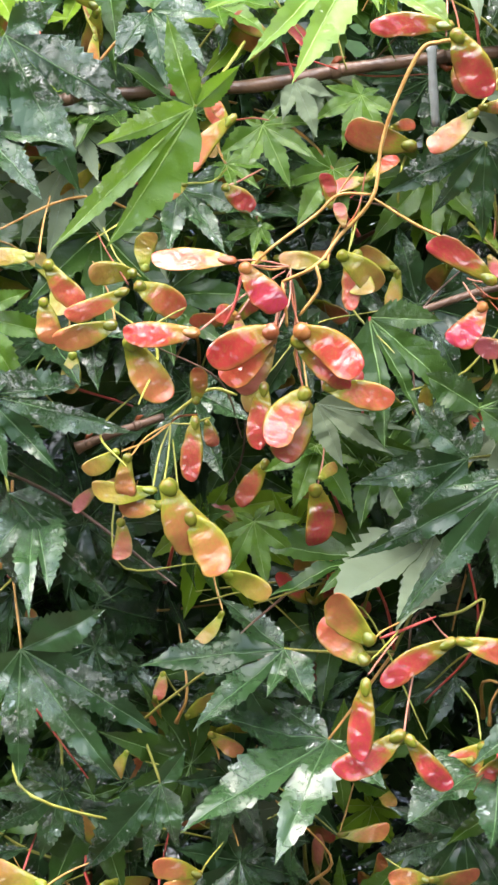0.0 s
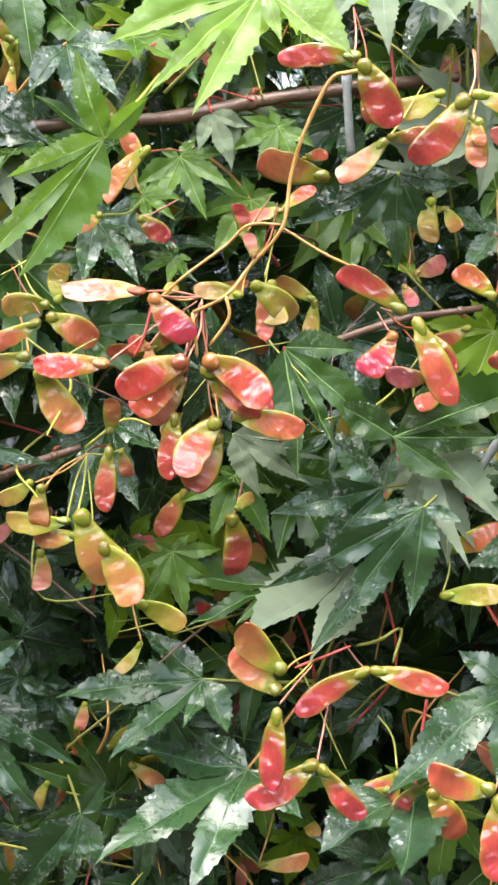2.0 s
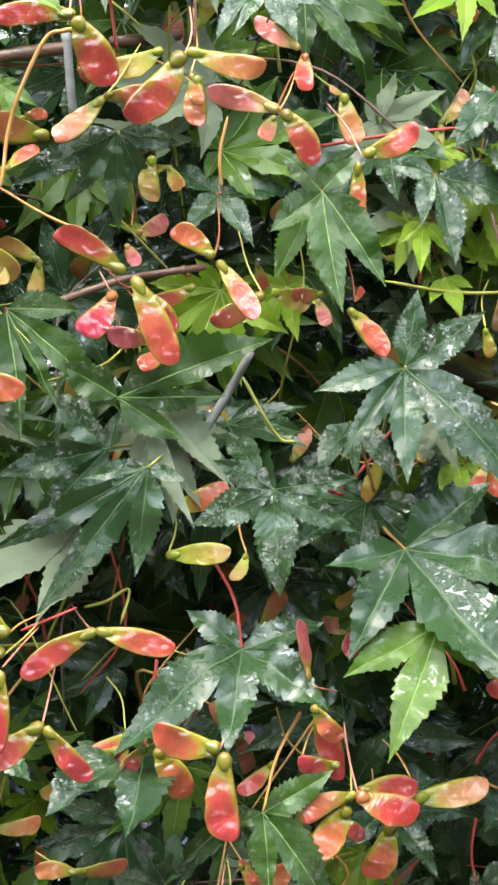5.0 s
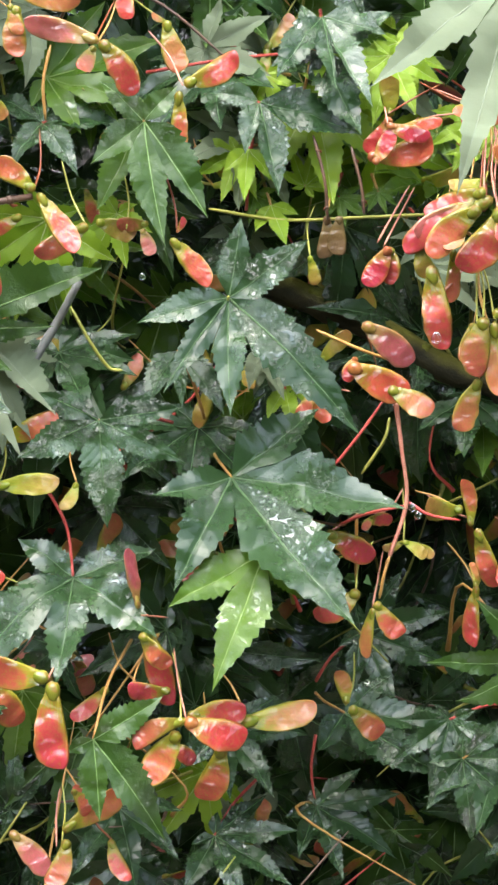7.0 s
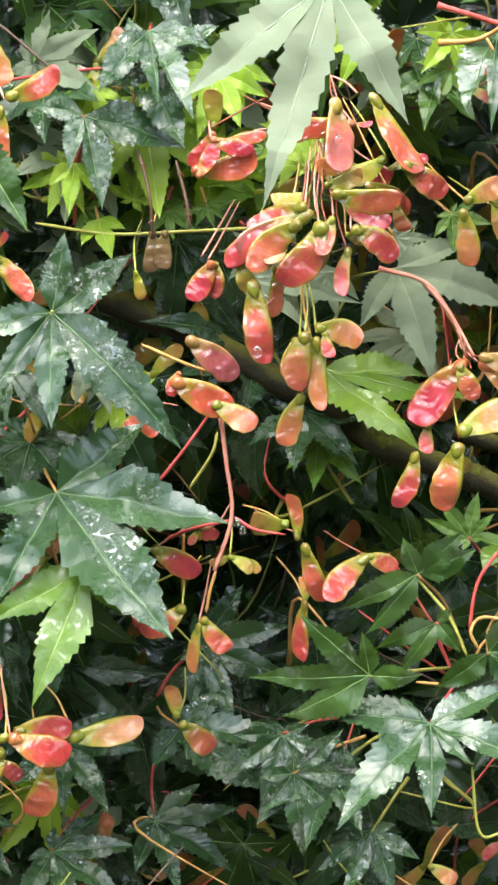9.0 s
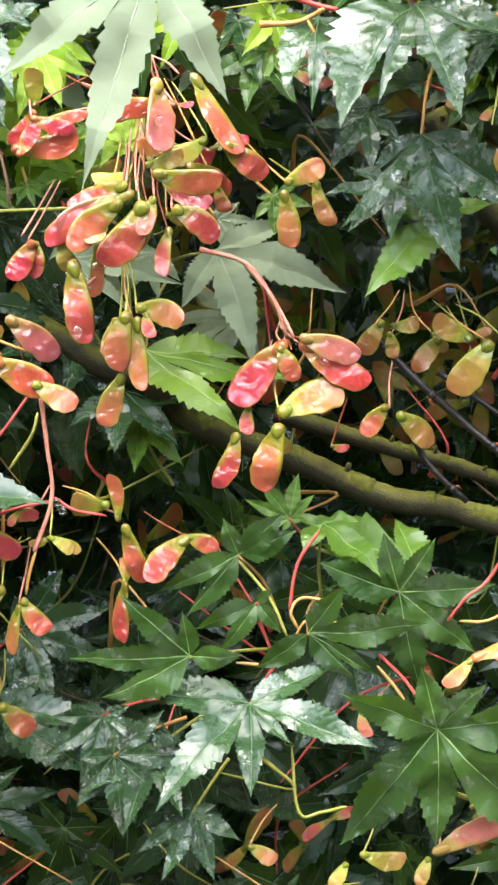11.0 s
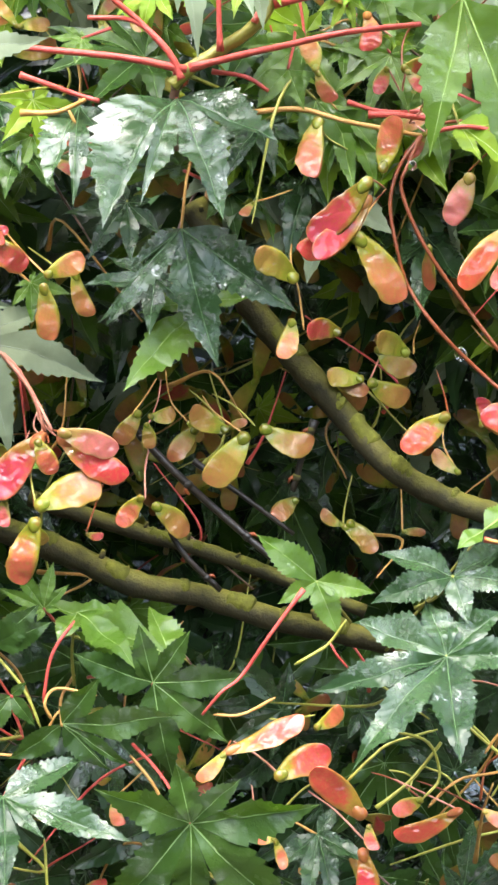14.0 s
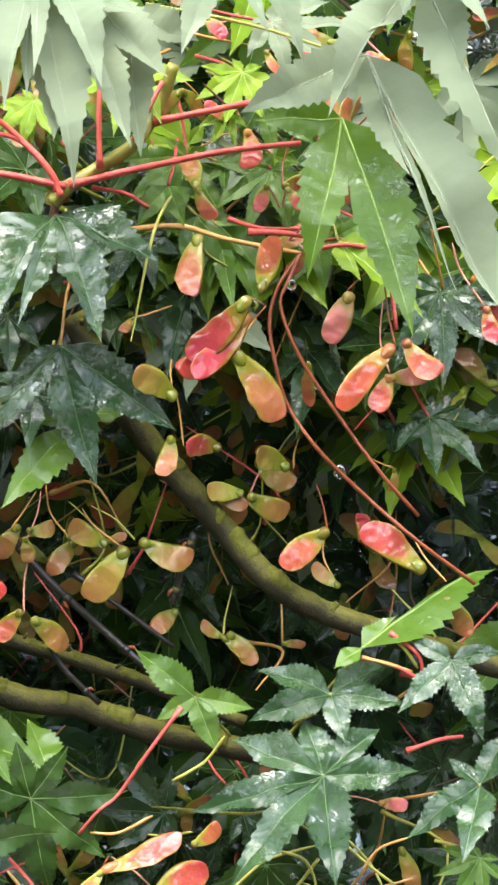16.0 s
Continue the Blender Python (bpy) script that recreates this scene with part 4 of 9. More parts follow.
leaf(g, 0.3996, -0.0499, 1.2602, -99.8, 2.6931, 166.7, 0.0408, "m", 62, (0.3886, -0.0109, 1.2799), ((-135, 0.58), (-94, 1.08), (-41, 1.49), (0, 1.00), (43, 1.27), (118, 0.86), (171, 0.57)))
leaf(g, 0.362, -0.0186, 1.2891, 165.4, 79.8, 62.4, 0.0414, "m", 63, (0.3744, 0.0205, 1.2993), ((-50, 0.53), (0, 1.00), (32, 0.71), (46, 0.56), (146, 0.52)))
leaf(g, 0.3939, -0.0197, 1.3028, -102.4, 50.5, 157.6, 0.0343, "m", 64, (0.3779, 0.0135, 1.2996), ((-144, 0.65), (-95, 0.68), (-41, 0.98), (0, 1.00), (43, 1.06), (160, 0.88)))
leaf(g, 0.3708, -0.0020, 1.3254, -31.1, 24.6, -156.7, 0.0319, "f", 65, (0.3731, 0.014, 1.2968), ((-46, 0.40), (0, 1.00), (65, 0.53)), wide=1.2)
leaf(g, 0.3113, 0.0102, 1.2458, -48, -10.5, 158, 0.0332, "w", 66, (0.3354, 0.0164, 1.2597))
leaf(g, 0.3244, 0.0056, 1.2241, -64.8, -16, 159.9, 0.0265, "w", 67, (0.3387, 0.0128, 1.2413))
leaf(g, 0.4531, -0.0219, 1.2463, -48.4, -7.4, 160.8, 0.0294, "w", 68, (0.4331, -0.008, 1.2549), ((-151, 0.46), (-67, 0.71), (-21, 1.02), (0, 1.00), (38, 0.68)))
g = thing("leafy_twig", "upper maple twig with silvery wet dark leaves", "maple twig", "maple twigs", 0.4209, 0.0147, 1.501)
leaf(g, 0.4018, -0.0250, 1.4589, -85.1, 11.3, 167.2, 0.0491, "w", 69, (0.4169, 0.0154, 1.4881), ((-42, 0.99), (0, 1.00), (55, 0.87), (60, 0.47)), wide=0.95)
leaf(g, 0.4007, -0.0220, 1.5029, -40.4, 9.5, 177.4, 0.0609, "w", 70, (0.4233, 0.0222, 1.4935), ((-38, 0.71), (0, 1.00), (27, 0.88), (39, 1.10)), wide=1.45)
leaf(g, 0.4147, -0.0094, 1.4346, -44.7, -29.7, 140.8, 0.0499, "f", 71, (0.4208, 0.0155, 1.469), ((-127, 0.31), (0, 1.00), (33, 0.49)))
leaf(g, 0.3965, -0.0098, 1.4423, -41.7, -28.2, 139.5, 0.028, "w", 72, (0.4067, 0.0044, 1.4594))
leaf(g, 0.3487, 0.0312, 1.5032, -48.5, 6.6, 173.2, 0.0381, "w", 73, (0.3837, 0.0306, 1.496))
leaf(g, 0.4559, 0.0061, 1.4909, -48.4, -7.3, 160.9, 0.0483, "w", 74, (0.4229, 0.0236, 1.4931))
g = thing("leafy_twig", "maple twig with pale sage leaves behind the seeds", "maple twig", "maple twigs", 0.3245, 0.0515, 1.4257)
leaf(g, 0.3370, 0.0120, 1.4213, -34.7, 53.3, -139.6, 0.0475, "p", 75, (0.3264, 0.0598, 1.4183), ((-43, 0.62), (0, 1.00), (48, 0.97), (96, 0.56)), wide=1)
leaf(g, 0.3115, 0.0160, 1.3860, -45.0, 31.9, -159.1, 0.0480, "g", 76, (0.3246, 0.0552, 1.412), ((-41, 0.76), (-28, 1.17), (0, 1.00)), wide=0.95)
leaf(g, 0.3463, 0.0341, 1.3972, -38.4, -37.9, 129.6, 0.0312, "p", 77, (0.3323, 0.0523, 1.4125))
leaf(g, 0.3052, 0.0312, 1.3716, -42.8, 26.1, -167.2, 0.0347, "w", 78, (0.3165, 0.048, 1.3936))
g = thing("leafy_twig", "lower maple twig with fresh wet toothed leaves", "maple twig", "maple twigs", 0.4727, -0.0212, 1.3144)
leaf(g, 0.448, -0.0344, 1.3384, 68.2, -48.8, 4.1, 0.0265, "f", 79, (0.4654, -0.0196, 1.3212), ((-150, 0.78), (-66, 0.59), (0, 1.00), (150, 0.79)))
leaf(g, 0.4815, -0.0730, 1.3174, -49.4, 3.8, 162.6, 0.0418, "w", 80, (0.4786, -0.0317, 1.3131), ((-130, 0.63), (-86, 0.76), (0, 1.00), (43, 1.23), (71, 1.12), (114, 0.81), (168, 0.55)), wide=1.15)
leaf(g, 0.4887, -0.0590, 1.3422, 30.2, -50.2, 32.1, 0.0271, "w", 81, (0.4838, -0.0353, 1.3279), ((-129, 0.71), (-43, 1.10), (0, 1.00), (127, 0.87), (164, 0.97)), wide=1.1)
leaf(g, 0.4973, -0.0648, 1.3581, 37.5, 33.8, -54.6, 0.0634, "f", 82, (0.48, -0.0161, 1.3101), ((-178, 0.20), (-4, 0.29), (0, 1.00)))
leaf(g, 0.5244, -0.0790, 1.3555, -47.9, -32.6, 131.0, 0.0266, "w", 83, (0.5164, -0.0451, 1.3355), ((-146, 0.66), (-65, 1.08), (0, 1.00), (76, 0.65)), wide=1)
leaf(g, 0.5339, -0.0830, 1.3136, -28.8, -25.4, 118.2, 0.0337, "w", 84, (0.5178, -0.0524, 1.3029), ((-39, 1.00), (0, 1.00), (84, 0.44), (157, 0.73)), wide=1)
leaf(g, 0.5347, -0.0825, 1.2883, -62.6, -26.7, 148.6, 0.0188, "f", 85, (0.5245, -0.067, 1.2912))
g = thing("leafy_twig", "overhanging maple spray of pale leaves near the path", "maple twig", "maple twigs", 0.3855, -0.0519, 1.5978)
leaf(g, 0.3822, -0.0670, 1.5763, -56.2, 10.0, 173.9, 0.0755, "p", 86, (0.3905, -0.0369, 1.5853), ((-50, 0.49), (0, 1.00), (18, 0.68), (29, 0.91)), wide=1.15)
leaf(g, 0.5003, -0.0990, 1.5805, -60.6, 17.2, 167.5, 0.0815, "p", 87, (0.4426, -0.0623, 1.5814), ((-1, 0.55), (0, 1.00), (50, 0.38), (51, 0.73)), wide=1)
leaf(g, 0.4876, -0.0860, 1.5526, -63.7, 16.8, 167.4, 0.0861, "p", 88, (0.4249, -0.0448, 1.5722), ((-5, 1.31), (0, 1.00), (2, 0.54), (80, 0.53)), wide=0.8)
leaf(g, 0.4671, -0.0492, 1.5677, -37.4, 33.9, -162.6, 0.031, "p", 89, (0.4428, -0.0445, 1.5722))
g = thing("leafy_twig", "red-stemmed maple twig with drooping green leaves", "maple twig", "maple twigs", 0.488, -0.0362, 1.5507)
leaf(g, 0.4888, -0.0600, 1.5351, -67.1, 19.9, 168.1, 0.0790, "f", 90, (0.4915, -0.0215, 1.5388), ((0, 1.00), (28, 0.73), (108, 0.37)), wide=0.85)
leaf(g, 0.4948, -0.0428, 1.495, -39.3, 31.5, -166.1, 0.0436, "y", 91, (0.4927, -0.0305, 1.5265), ((-48, 0.55), (0, 1.00), (22, 0.47)))
leaf(g, 0.5315, -0.0455, 1.478, -65.6, 6.7, 164.7, 0.0345, "w", 92, (0.5181, -0.0347, 1.501))
leaf(g, 0.4555, -0.0193, 1.4964, -60, 34.7, 179.8, 0.0224, "f", 93, (0.4671, -0.0197, 1.5108))
leaf(g, 0.4359, -0.0024, 1.4962, -46.1, -18.2, 144.6, 0.0275, "w", 94, (0.4531, -0.0076, 1.508))
leaf(g, 0.535, -0.029, 1.4339, -41.3, 28.7, -170, 0.0289, "w", 95, (0.5271, -0.0254, 1.4532))
leaf(g, 0.5273, -0.0162, 1.431, -26.2, 42.7, -144.6, 0.0227, "w", 96, (0.5223, -0.0153, 1.4464))
g = thing("leafy_twig", "young yellow-green maple leaves lit from above behind red stalks", "maple twig", "maple twigs", 0.4459, -0.0001, 1.5673)
leaf(g, 0.4274, -0.0163, 1.5536, -51.4, -7.4, 155.5, 0.032, "y", 97, (0.4479, 0.0058, 1.5624))
leaf(g, 0.3961, -0.007, 1.5416, -65.3, -10.5, 156.9, 0.0179, "y", 98, (0.4116, -0.0012, 1.5471))
leaf(g, 0.4672, -0.0187, 1.5531, -64.8, -15, 154.7, 0.0229, "y", 99, (0.455, -0.0017, 1.56))
leaf(g, 0.4743, -0.0165, 1.5438, -55.7, 43.3, -173.2, 0.0265, "f", 100, (0.4594, -0.0011, 1.555))
leaf(g, 0.4498, -0.0101, 1.5238, -65.4, -9.2, 157.5, 0.0309, "f", 101, (0.4496, 0.0028, 1.5476))
leaf(g, 0.4762, -0.0242, 1.5201, -64.4, -17.9, 153.3, 0.0278, "f", 102, (0.4658, -0.0084, 1.5366))
leaf(g, 0.4925, -0.0261, 1.497, -62.9, -25.8, 149.1, 0.024, "f", 103, (0.4828, -0.0145, 1.5117))
leaf(g, 0.5077, -0.0292, 1.5207, -60.9, 32.5, 178.3, 0.0205, "m", 104, (0.4954, -0.0183, 1.529))
leaf(g, 0.5361, -0.0206, 1.5456, -62.2, -28.2, 147.7, 0.0226, "f", 105, (0.5184, -0.0113, 1.548))
g = thing("leafy_twig", "upper maple twig of mixed green leaves behind seeds", "maple twig", "maple twigs", 0.3722, 0.0367, 1.5103)
leaf(g, 0.3545, 0.0187, 1.4903, -48.7, 20.6, -175.5, 0.0307, "m", 106, (0.371, 0.0401, 1.5027))
leaf(g, 0.4646, -0.0058, 1.4959, -65.4, 9.9, 171.8, 0.0311, "f", 107, (0.441, 0.0127, 1.4966))
leaf(g, 0.4338, 0.0012, 1.496, -48, 22.7, -173.5, 0.0261, "m", 108, (0.415, 0.0177, 1.4966))
leaf(g, 0.3908, 0.0088, 1.4685, -62, -29.1, 152.8, 0.0261, "w", 109, (0.384, 0.0269, 1.4841))
leaf(g, 0.4256, 0.0012, 1.4723, -56.7, 41.7, -169.1, 0.0216, "m", 110, (0.4127, 0.0153, 1.48))
g = thing("leafy_twig", "young yellow-green maple leaves high in the bush", "maple twig", "maple twigs", 0.0098, 0.046, 1.5568)
leaf(g, -0.0506, 0.0258, 1.5439, -67.3, 27.9, -169, 0.0204, "y", 111, (-0.0335, 0.0363, 1.5458))
leaf(g, -0.0197, 0.0359, 1.5483, -69.2, 16.4, -174, 0.0211, "y", 112, (-0.0024, 0.0468, 1.5515))
leaf(g, 0.0314, 0.0261, 1.4838, -42.9, 40.3, -145.6, 0.0168, "f", 113, (0.0273, 0.0334, 1.4955))
leaf(g, 0.0436, 0.0261, 1.4622, -42.2, -41.1, 143.7, 0.016, "f", 114, (0.0389, 0.0323, 1.4733))
leaf(g, 0.0693, 0.0362, 1.4836, -67, -29.1, 168.2, 0.0264, "f", 115, (0.0544, 0.0449, 1.4997))
leaf(g, 0.079, 0.0362, 1.5098, -68.8, -19.4, 172.6, 0.0218, "f", 116, (0.0629, 0.0436, 1.5188))
leaf(g, -0.0206, 0.0309, 1.4956, -54.5, 16, -169.3, 0.0253, "p", 117, (-0.0107, 0.041, 1.5119))
g = thing("leafy_twig", "bright young maple leaves behind the hanging seeds", "maple twig", "maple twigs", 0.2649, 0.0406, 1.4781)
leaf(g, 0.2506, 0.0215, 1.4766, -66.5, 6.6, 178.8, 0.0415, "y", 118, (0.2653, 0.0469, 1.4753))
leaf(g, 0.2226, 0.0227, 1.4593, -65.7, -15.7, 168.9, 0.0213, "y", 119, (0.2338, 0.0306, 1.4627))
leaf(g, 0.3076, 0.0167, 1.4697, -65.1, -19.8, 167, 0.0253, "y", 120, (0.2949, 0.0279, 1.4706))
leaf(g, 0.2578, 0.019, 1.4429, -58.5, 40.6, -162.3, 0.0137, "f", 121, (0.2601, 0.0285, 1.4519))
leaf(g, 0.2317, 0.0277, 1.3858, -65, 20.5, -174.8, 0.0151, "p", 122, (0.2365, 0.0329, 1.397))
leaf(g, 0.3143, 0.0233, 1.4204, -63.5, -27.3, 163, 0.0207, "p", 123, (0.3028, 0.0322, 1.4321))
leaf(g, 0.2898, 0.0207, 1.4287, -56.4, -44.3, 151, 0.016, "p", 124, (0.284, 0.0292, 1.4392))
g = thing("seed_cluster", "upper cluster of red-winged maple seeds hanging from a dark branch", "seed cluster", "maple seed clusters", 0.1042, -0.0187, 1.5395)
seed(g, 0.1058, -0.0237, 1.5246, 86.9, 0.4, 175.3, 0.0268, 0.80, "r", 125)
stem(g, "stalk", PK, 0.0003, 0.0004, (0.104, -0.0237, 1.5208), (0.1051, -0.0133, 1.5334), (0.1042, -0.0089, 1.5435))
seed(g, 0.1066, -0.0257, 1.5224, 95.5, 58.8, -1.9, 0.0241, 1.25, "r", 126)
seed(g, 0.1126, -0.0120, 1.5183, 87.5, 77.4, 177.9, 0.0145, 1.35, "o", 501)
stem(g, "stalk", PK, 0.0003, 0.0004, (0.1085, -0.0257, 1.5215), (0.1079, -0.0149, 1.5304), (0.1042, -0.0101, 1.5435))
g = thing("seed_cluster", "pale red and olive winged maple seeds on an orange stalk", "seed cluster", "maple seed clusters", 0.0837, -0.0037, 1.4849)
seed(g, 0.0963, 0.0063, 1.4882, -102.4, -7.5, -169.2, 0.0250, 1.09, "o", 127)
seed(g, 0.0875, 0.0063, 1.4943, -78.6, -9.2, 16.6, 0.0089, 1.35, "r", 128)
stem(g, "stalk", OR, 0.0003, 0.0004, (0.0896, 0.0063, 1.4878), (0.0883, 0.0078, 1.4889), (0.0837, 0.0034, 1.4889))
seed(g, 0.0343, 0.0111, 1.4986, -79.4, 53.5, -178.8, 0.0240, 0.78, "o", 129)
seed(g, 0.0324, 0.0111, 1.4966, 96.9, -59.3, 177.1, 0.008, 1.43, "r", 130)
stem(g, "stalk", PK, 0.0003, 0.0004, (0.0324, 0.0111, 1.4966), (0.0405, 0.0151, 1.4984), (0.0465, 0.013, 1.4974))
seed(g, 0.018, 0.016, 1.4756, 104.4, -14.3, -175.3, 0.0114, 1.1929, "o", 131)
seed(g, 0.018, 0.016, 1.4756, 107.2, 18.6, -143.3, 0.013, 1.3053, "o", 132)
stem(g, "stalk", YE, 0.0003, 0.0004, (0.018, 0.016, 1.4756), (0.027, 0.0203, 1.4769), (0.0322, 0.0185, 1.4816))
seed(g, 0.0307, 0.0161, 1.4748, 92.5, 31.7, -5.3, 0.0133, 1.35, "r", 133)
stem(g, "stalk", PK, 0.0003, 0.0004, (0.0307, 0.0161, 1.4748), (0.0359, 0.0198, 1.4768), (0.0446, 0.0175, 1.4814))
seed(g, 0.0677, 0.0062, 1.4670, -102.8, -72.2, -162.1, 0.0120, 1.23, "r", 134)
seed(g, 0.0708, 0.0062, 1.4512, 92.4, 31.4, 1.3, 0.0187, 1.35, "y", 135)
stem(g, "stalk", OR, 0.0003, 0.0004, (0.0677, 0.0062, 1.4675), (0.0716, 0.0103, 1.474), (0.077, 0.0083, 1.4817))
seed(g, 0.0718, -0.0157, 1.4584, -100.8, -66.8, -173.2, 0.0085, 1.35, "p", 136)
stem(g, "stalk", PK, 0.0003, 0.0004, (0.0718, -0.0157, 1.4579), (0.0769, -0.0045, 1.4659), (0.0793, 0.0008, 1.4788))
seed(g, 0.0672, 0.0112, 1.4476, 102.4, -9.3, 163.1, 0.0168, 1.0736, "y", 137)
stem(g, "stalk", OR, 0.0003, 0.0004, (0.0672, 0.0112, 1.4476), (0.0682, 0.0147, 1.4543), (0.0729, 0.0121, 1.4645))
seed(g, 0.0768, 0.0113, 1.4526, 67.3, 65.1, -30.4, 0.0162, 1.35, "y", 138)
seed(g, 0.0739, 0.0113, 1.4507, 22.7, 73.2, -66.1, 0.0189, 0.93, "r", 139)
stem(g, "stalk", YE, 0.0003, 0.0004, (0.0748, 0.0113, 1.4536), (0.077, 0.0151, 1.4628), (0.0785, 0.0128, 1.4707))
g = thing("seed_cluster", "yellow-green winged maple seeds flushed with red", "seed cluster", "maple seed clusters", -0.028, 0.0059, 1.4728)
seed(g, -0.0325, -0.0041, 1.4478, 96.2, -3.0, 175.6, 0.0155, 1.08, "y", 140)
seed(g, -0.0286, -0.0041, 1.4460, 99.2, 42.0, -3.5, 0.0189, 1.27, "r", 141)
stem(g, "stalk", OR, 0.0003, 0.0004, (-0.0309, -0.0041, 1.4479), (-0.0305, 0.0074, 1.4603), (-0.0288, 0.013, 1.4703))
seed(g, 0.0020, -0.0040, 1.4426, 81.6, -5.3, -178.8, 0.0157, 1.35, "y", 142)
seed(g, 0.0048, -0.0040, 1.4436, -126.2, -71.7, 32.6, 0.0133, 1.35, "y", 143)
stem(g, "stalk", YE, 0.0003, 0.0004, (0.0039, -0.004, 1.4417), (-0.0045, 0.0062, 1.4482), (-0.0101, 0.0103, 1.4594))
seed(g, -0.0005, -0.0090, 1.4366, 88.0, 21.2, -176.1, 0.0226, 0.80, "r", 144)
seed(g, 0.0023, -0.0090, 1.4385, 87.0, 20.7, 6.4, 0.0188, 1.35, "r", 145)
stem(g, "stalk", PK, 0.0003, 0.0004, (0, -0.009, 1.4385), (-0.0074, 0.0015, 1.4492), (-0.012, 0.006, 1.4572))
seed(g, -0.0045, -0.0040, 1.4254, 85.9, 14.1, -169.2, 0.0216, 1.15, "o", 146)
seed(g, -0.0294, -0.0040, 1.4336, 93.3, 71.1, -1.8, 0.0155, 1.35, "o", 147)
stem(g, "stalk", OR, 0.0003, 0.0004, (-0.0045, -0.004, 1.4259), (-0.0073, 0.0041, 1.4359), (-0.0133, 0.0062, 1.4475))
seed(g, -0.0198, 0.0060, 1.4160, 9.0, 71.1, -83.0, 0.0138, 1.35, "y", 149)
stem(g, "stalk", OR, 0.0003, 0.0004, (-0.0194, 0.006, 1.415), (-0.0213, 0.0129, 1.4236), (-0.0216, 0.0139, 1.4339))
g = thing("seed_cluster", "wet glossy crimson winged maple seeds in a dense cluster", "seed cluster", "maple seed clusters", 0.0542, -0.0158, 1.4416)
seed(g, 0.0355, -0.0239, 1.4460, 122.1, -5.2, 176.7, 0.0276, 0.78, "c", 150)
stem(g, "stalk", PK, 0.0003, 0.0004, (0.036, -0.0239, 1.446), (0.0437, -0.0128, 1.4471), (0.0539, -0.0078, 1.4457))
seed(g, 0.0379, -0.0239, 1.4445, 85.9, 41.0, 2.5, 0.0200, 1.35, "c", 151)
stem(g, "stalk", PK, 0.0003, 0.0004, (0.0386, -0.0239, 1.4449), (0.0465, -0.0128, 1.445), (0.0542, -0.0078, 1.4456))
seed(g, 0.0238, -0.0259, 1.4219, 90.3, -1.6, 173.5, 0.0248, 0.91, "c", 152)
stem(g, "stalk", PK, 0.0003, 0.0004, (0.0247, -0.0259, 1.4229), (0.0322, -0.0155, 1.4299), (0.0409, -0.0112, 1.4372))
seed(g, 0.0003, -0.0200, 1.4200, 108.4, 50.9, 11.0, 0.0244, 1.35, "o", 153)
stem(g, "stalk", YE, 0.0003, 0.0004, (0.0009, -0.02, 1.4196), (0.0108, -0.0121, 1.4263), (0.0193, -0.0103, 1.4312))
seed(g, 0.0497, -0.0258, 1.4232, 80.0, 21.6, -171.6, 0.0250, 1.35, "c", 154)
stem(g, "stalk", PK, 0.0003, 0.0004, (0.0503, -0.0258, 1.4236), (0.054, -0.0144, 1.4343), (0.0541, -0.0091, 1.4448))
seed(g, 0.0562, -0.0258, 1.4239, 91.4, 30.9, -0.9, 0.0257, 1.31, "c", 155)
stem(g, "stalk", PK, 0.0003, 0.0004, (0.0573, -0.0258, 1.4234), (0.0549, -0.0139, 1.4342), (0.0544, -0.0081, 1.4447))
seed(g, 0.0554, -0.0228, 1.4207, 81.6, 27.8, -2.7, 0.0265, 1.21, "r", 156)
stem(g, "stalk", PK, 0.0003, 0.0004, (0.0554, -0.0228, 1.4207), (0.0561, -0.0123, 1.431), (0.0543, -0.0079, 1.4436))
seed(g, 0.0489, -0.0238, 1.4215, 95.3, 37.8, -179.7, 0.0226, 1.22, "c", 157)
stem(g, "stalk", PK, 0.0003, 0.0004, (0.0488, -0.0238, 1.422), (0.0507, -0.0125, 1.4339), (0.0538, -0.0072, 1.444))
seed(g, 0.0480, -0.0208, 1.4179, -106.1, 61.9, 176.9, 0.0185, 1.35, "p", 158)
stem(g, "stalk", PK, 0.0003, 0.0004, (0.0461, -0.0208, 1.4206), (0.0514, -0.0107, 1.4313), (0.0531, -0.0066, 1.4428))
seed(g, 0.0659, -0.0207, 1.4051, 86.7, 7.0, -4.5, 0.0235, 0.99, "r", 159)
stem(g, "stalk", PK, 0.0003, 0.0004, (0.0654, -0.0207, 1.4037), (0.0643, -0.0118, 1.4147), (0.0598, -0.0089, 1.4268))
seed(g, 0.0603, -0.0218, 1.4040, 107.8, 53.5, -163.2, 0.0234, 1.32, "r", 160)
stem(g, "stalk", PK, 0.0003, 0.0004, (0.0594, -0.0218, 1.4021), (0.0568, -0.0128, 1.4146), (0.0568, -0.0099, 1.4258))
seed(g, 0.0459, -0.0198, 1.4057, -54.9, 86.2, -143.7, 0.0219, 0.90, "r", 161)
stem(g, "stalk", PK, 0.0003, 0.0004, (0.0459, -0.0198, 1.4057), (0.0493, -0.0115, 1.4175), (0.0504, -0.0092, 1.4291))
seed(g, 0.0605, -0.0177, 1.3994, -69.3, 66.5, -147.8, 0.0215, 1.32, "o", 162)
stem(g, "stalk", OR, 0.0003, 0.0004, (0.061, -0.0177, 1.4), (0.0592, -0.011, 1.412), (0.0578, -0.0102, 1.4237))
seed(g, 0.0366, -0.0139, 1.4283, 69.7, 59.6, -27.7, 0.0088, 1.5, "c", 163)
seed(g, 0.0366, -0.0139, 1.4283, 91.4, -15.3, 139.9, 0.0105, 1.5, "c", 164)
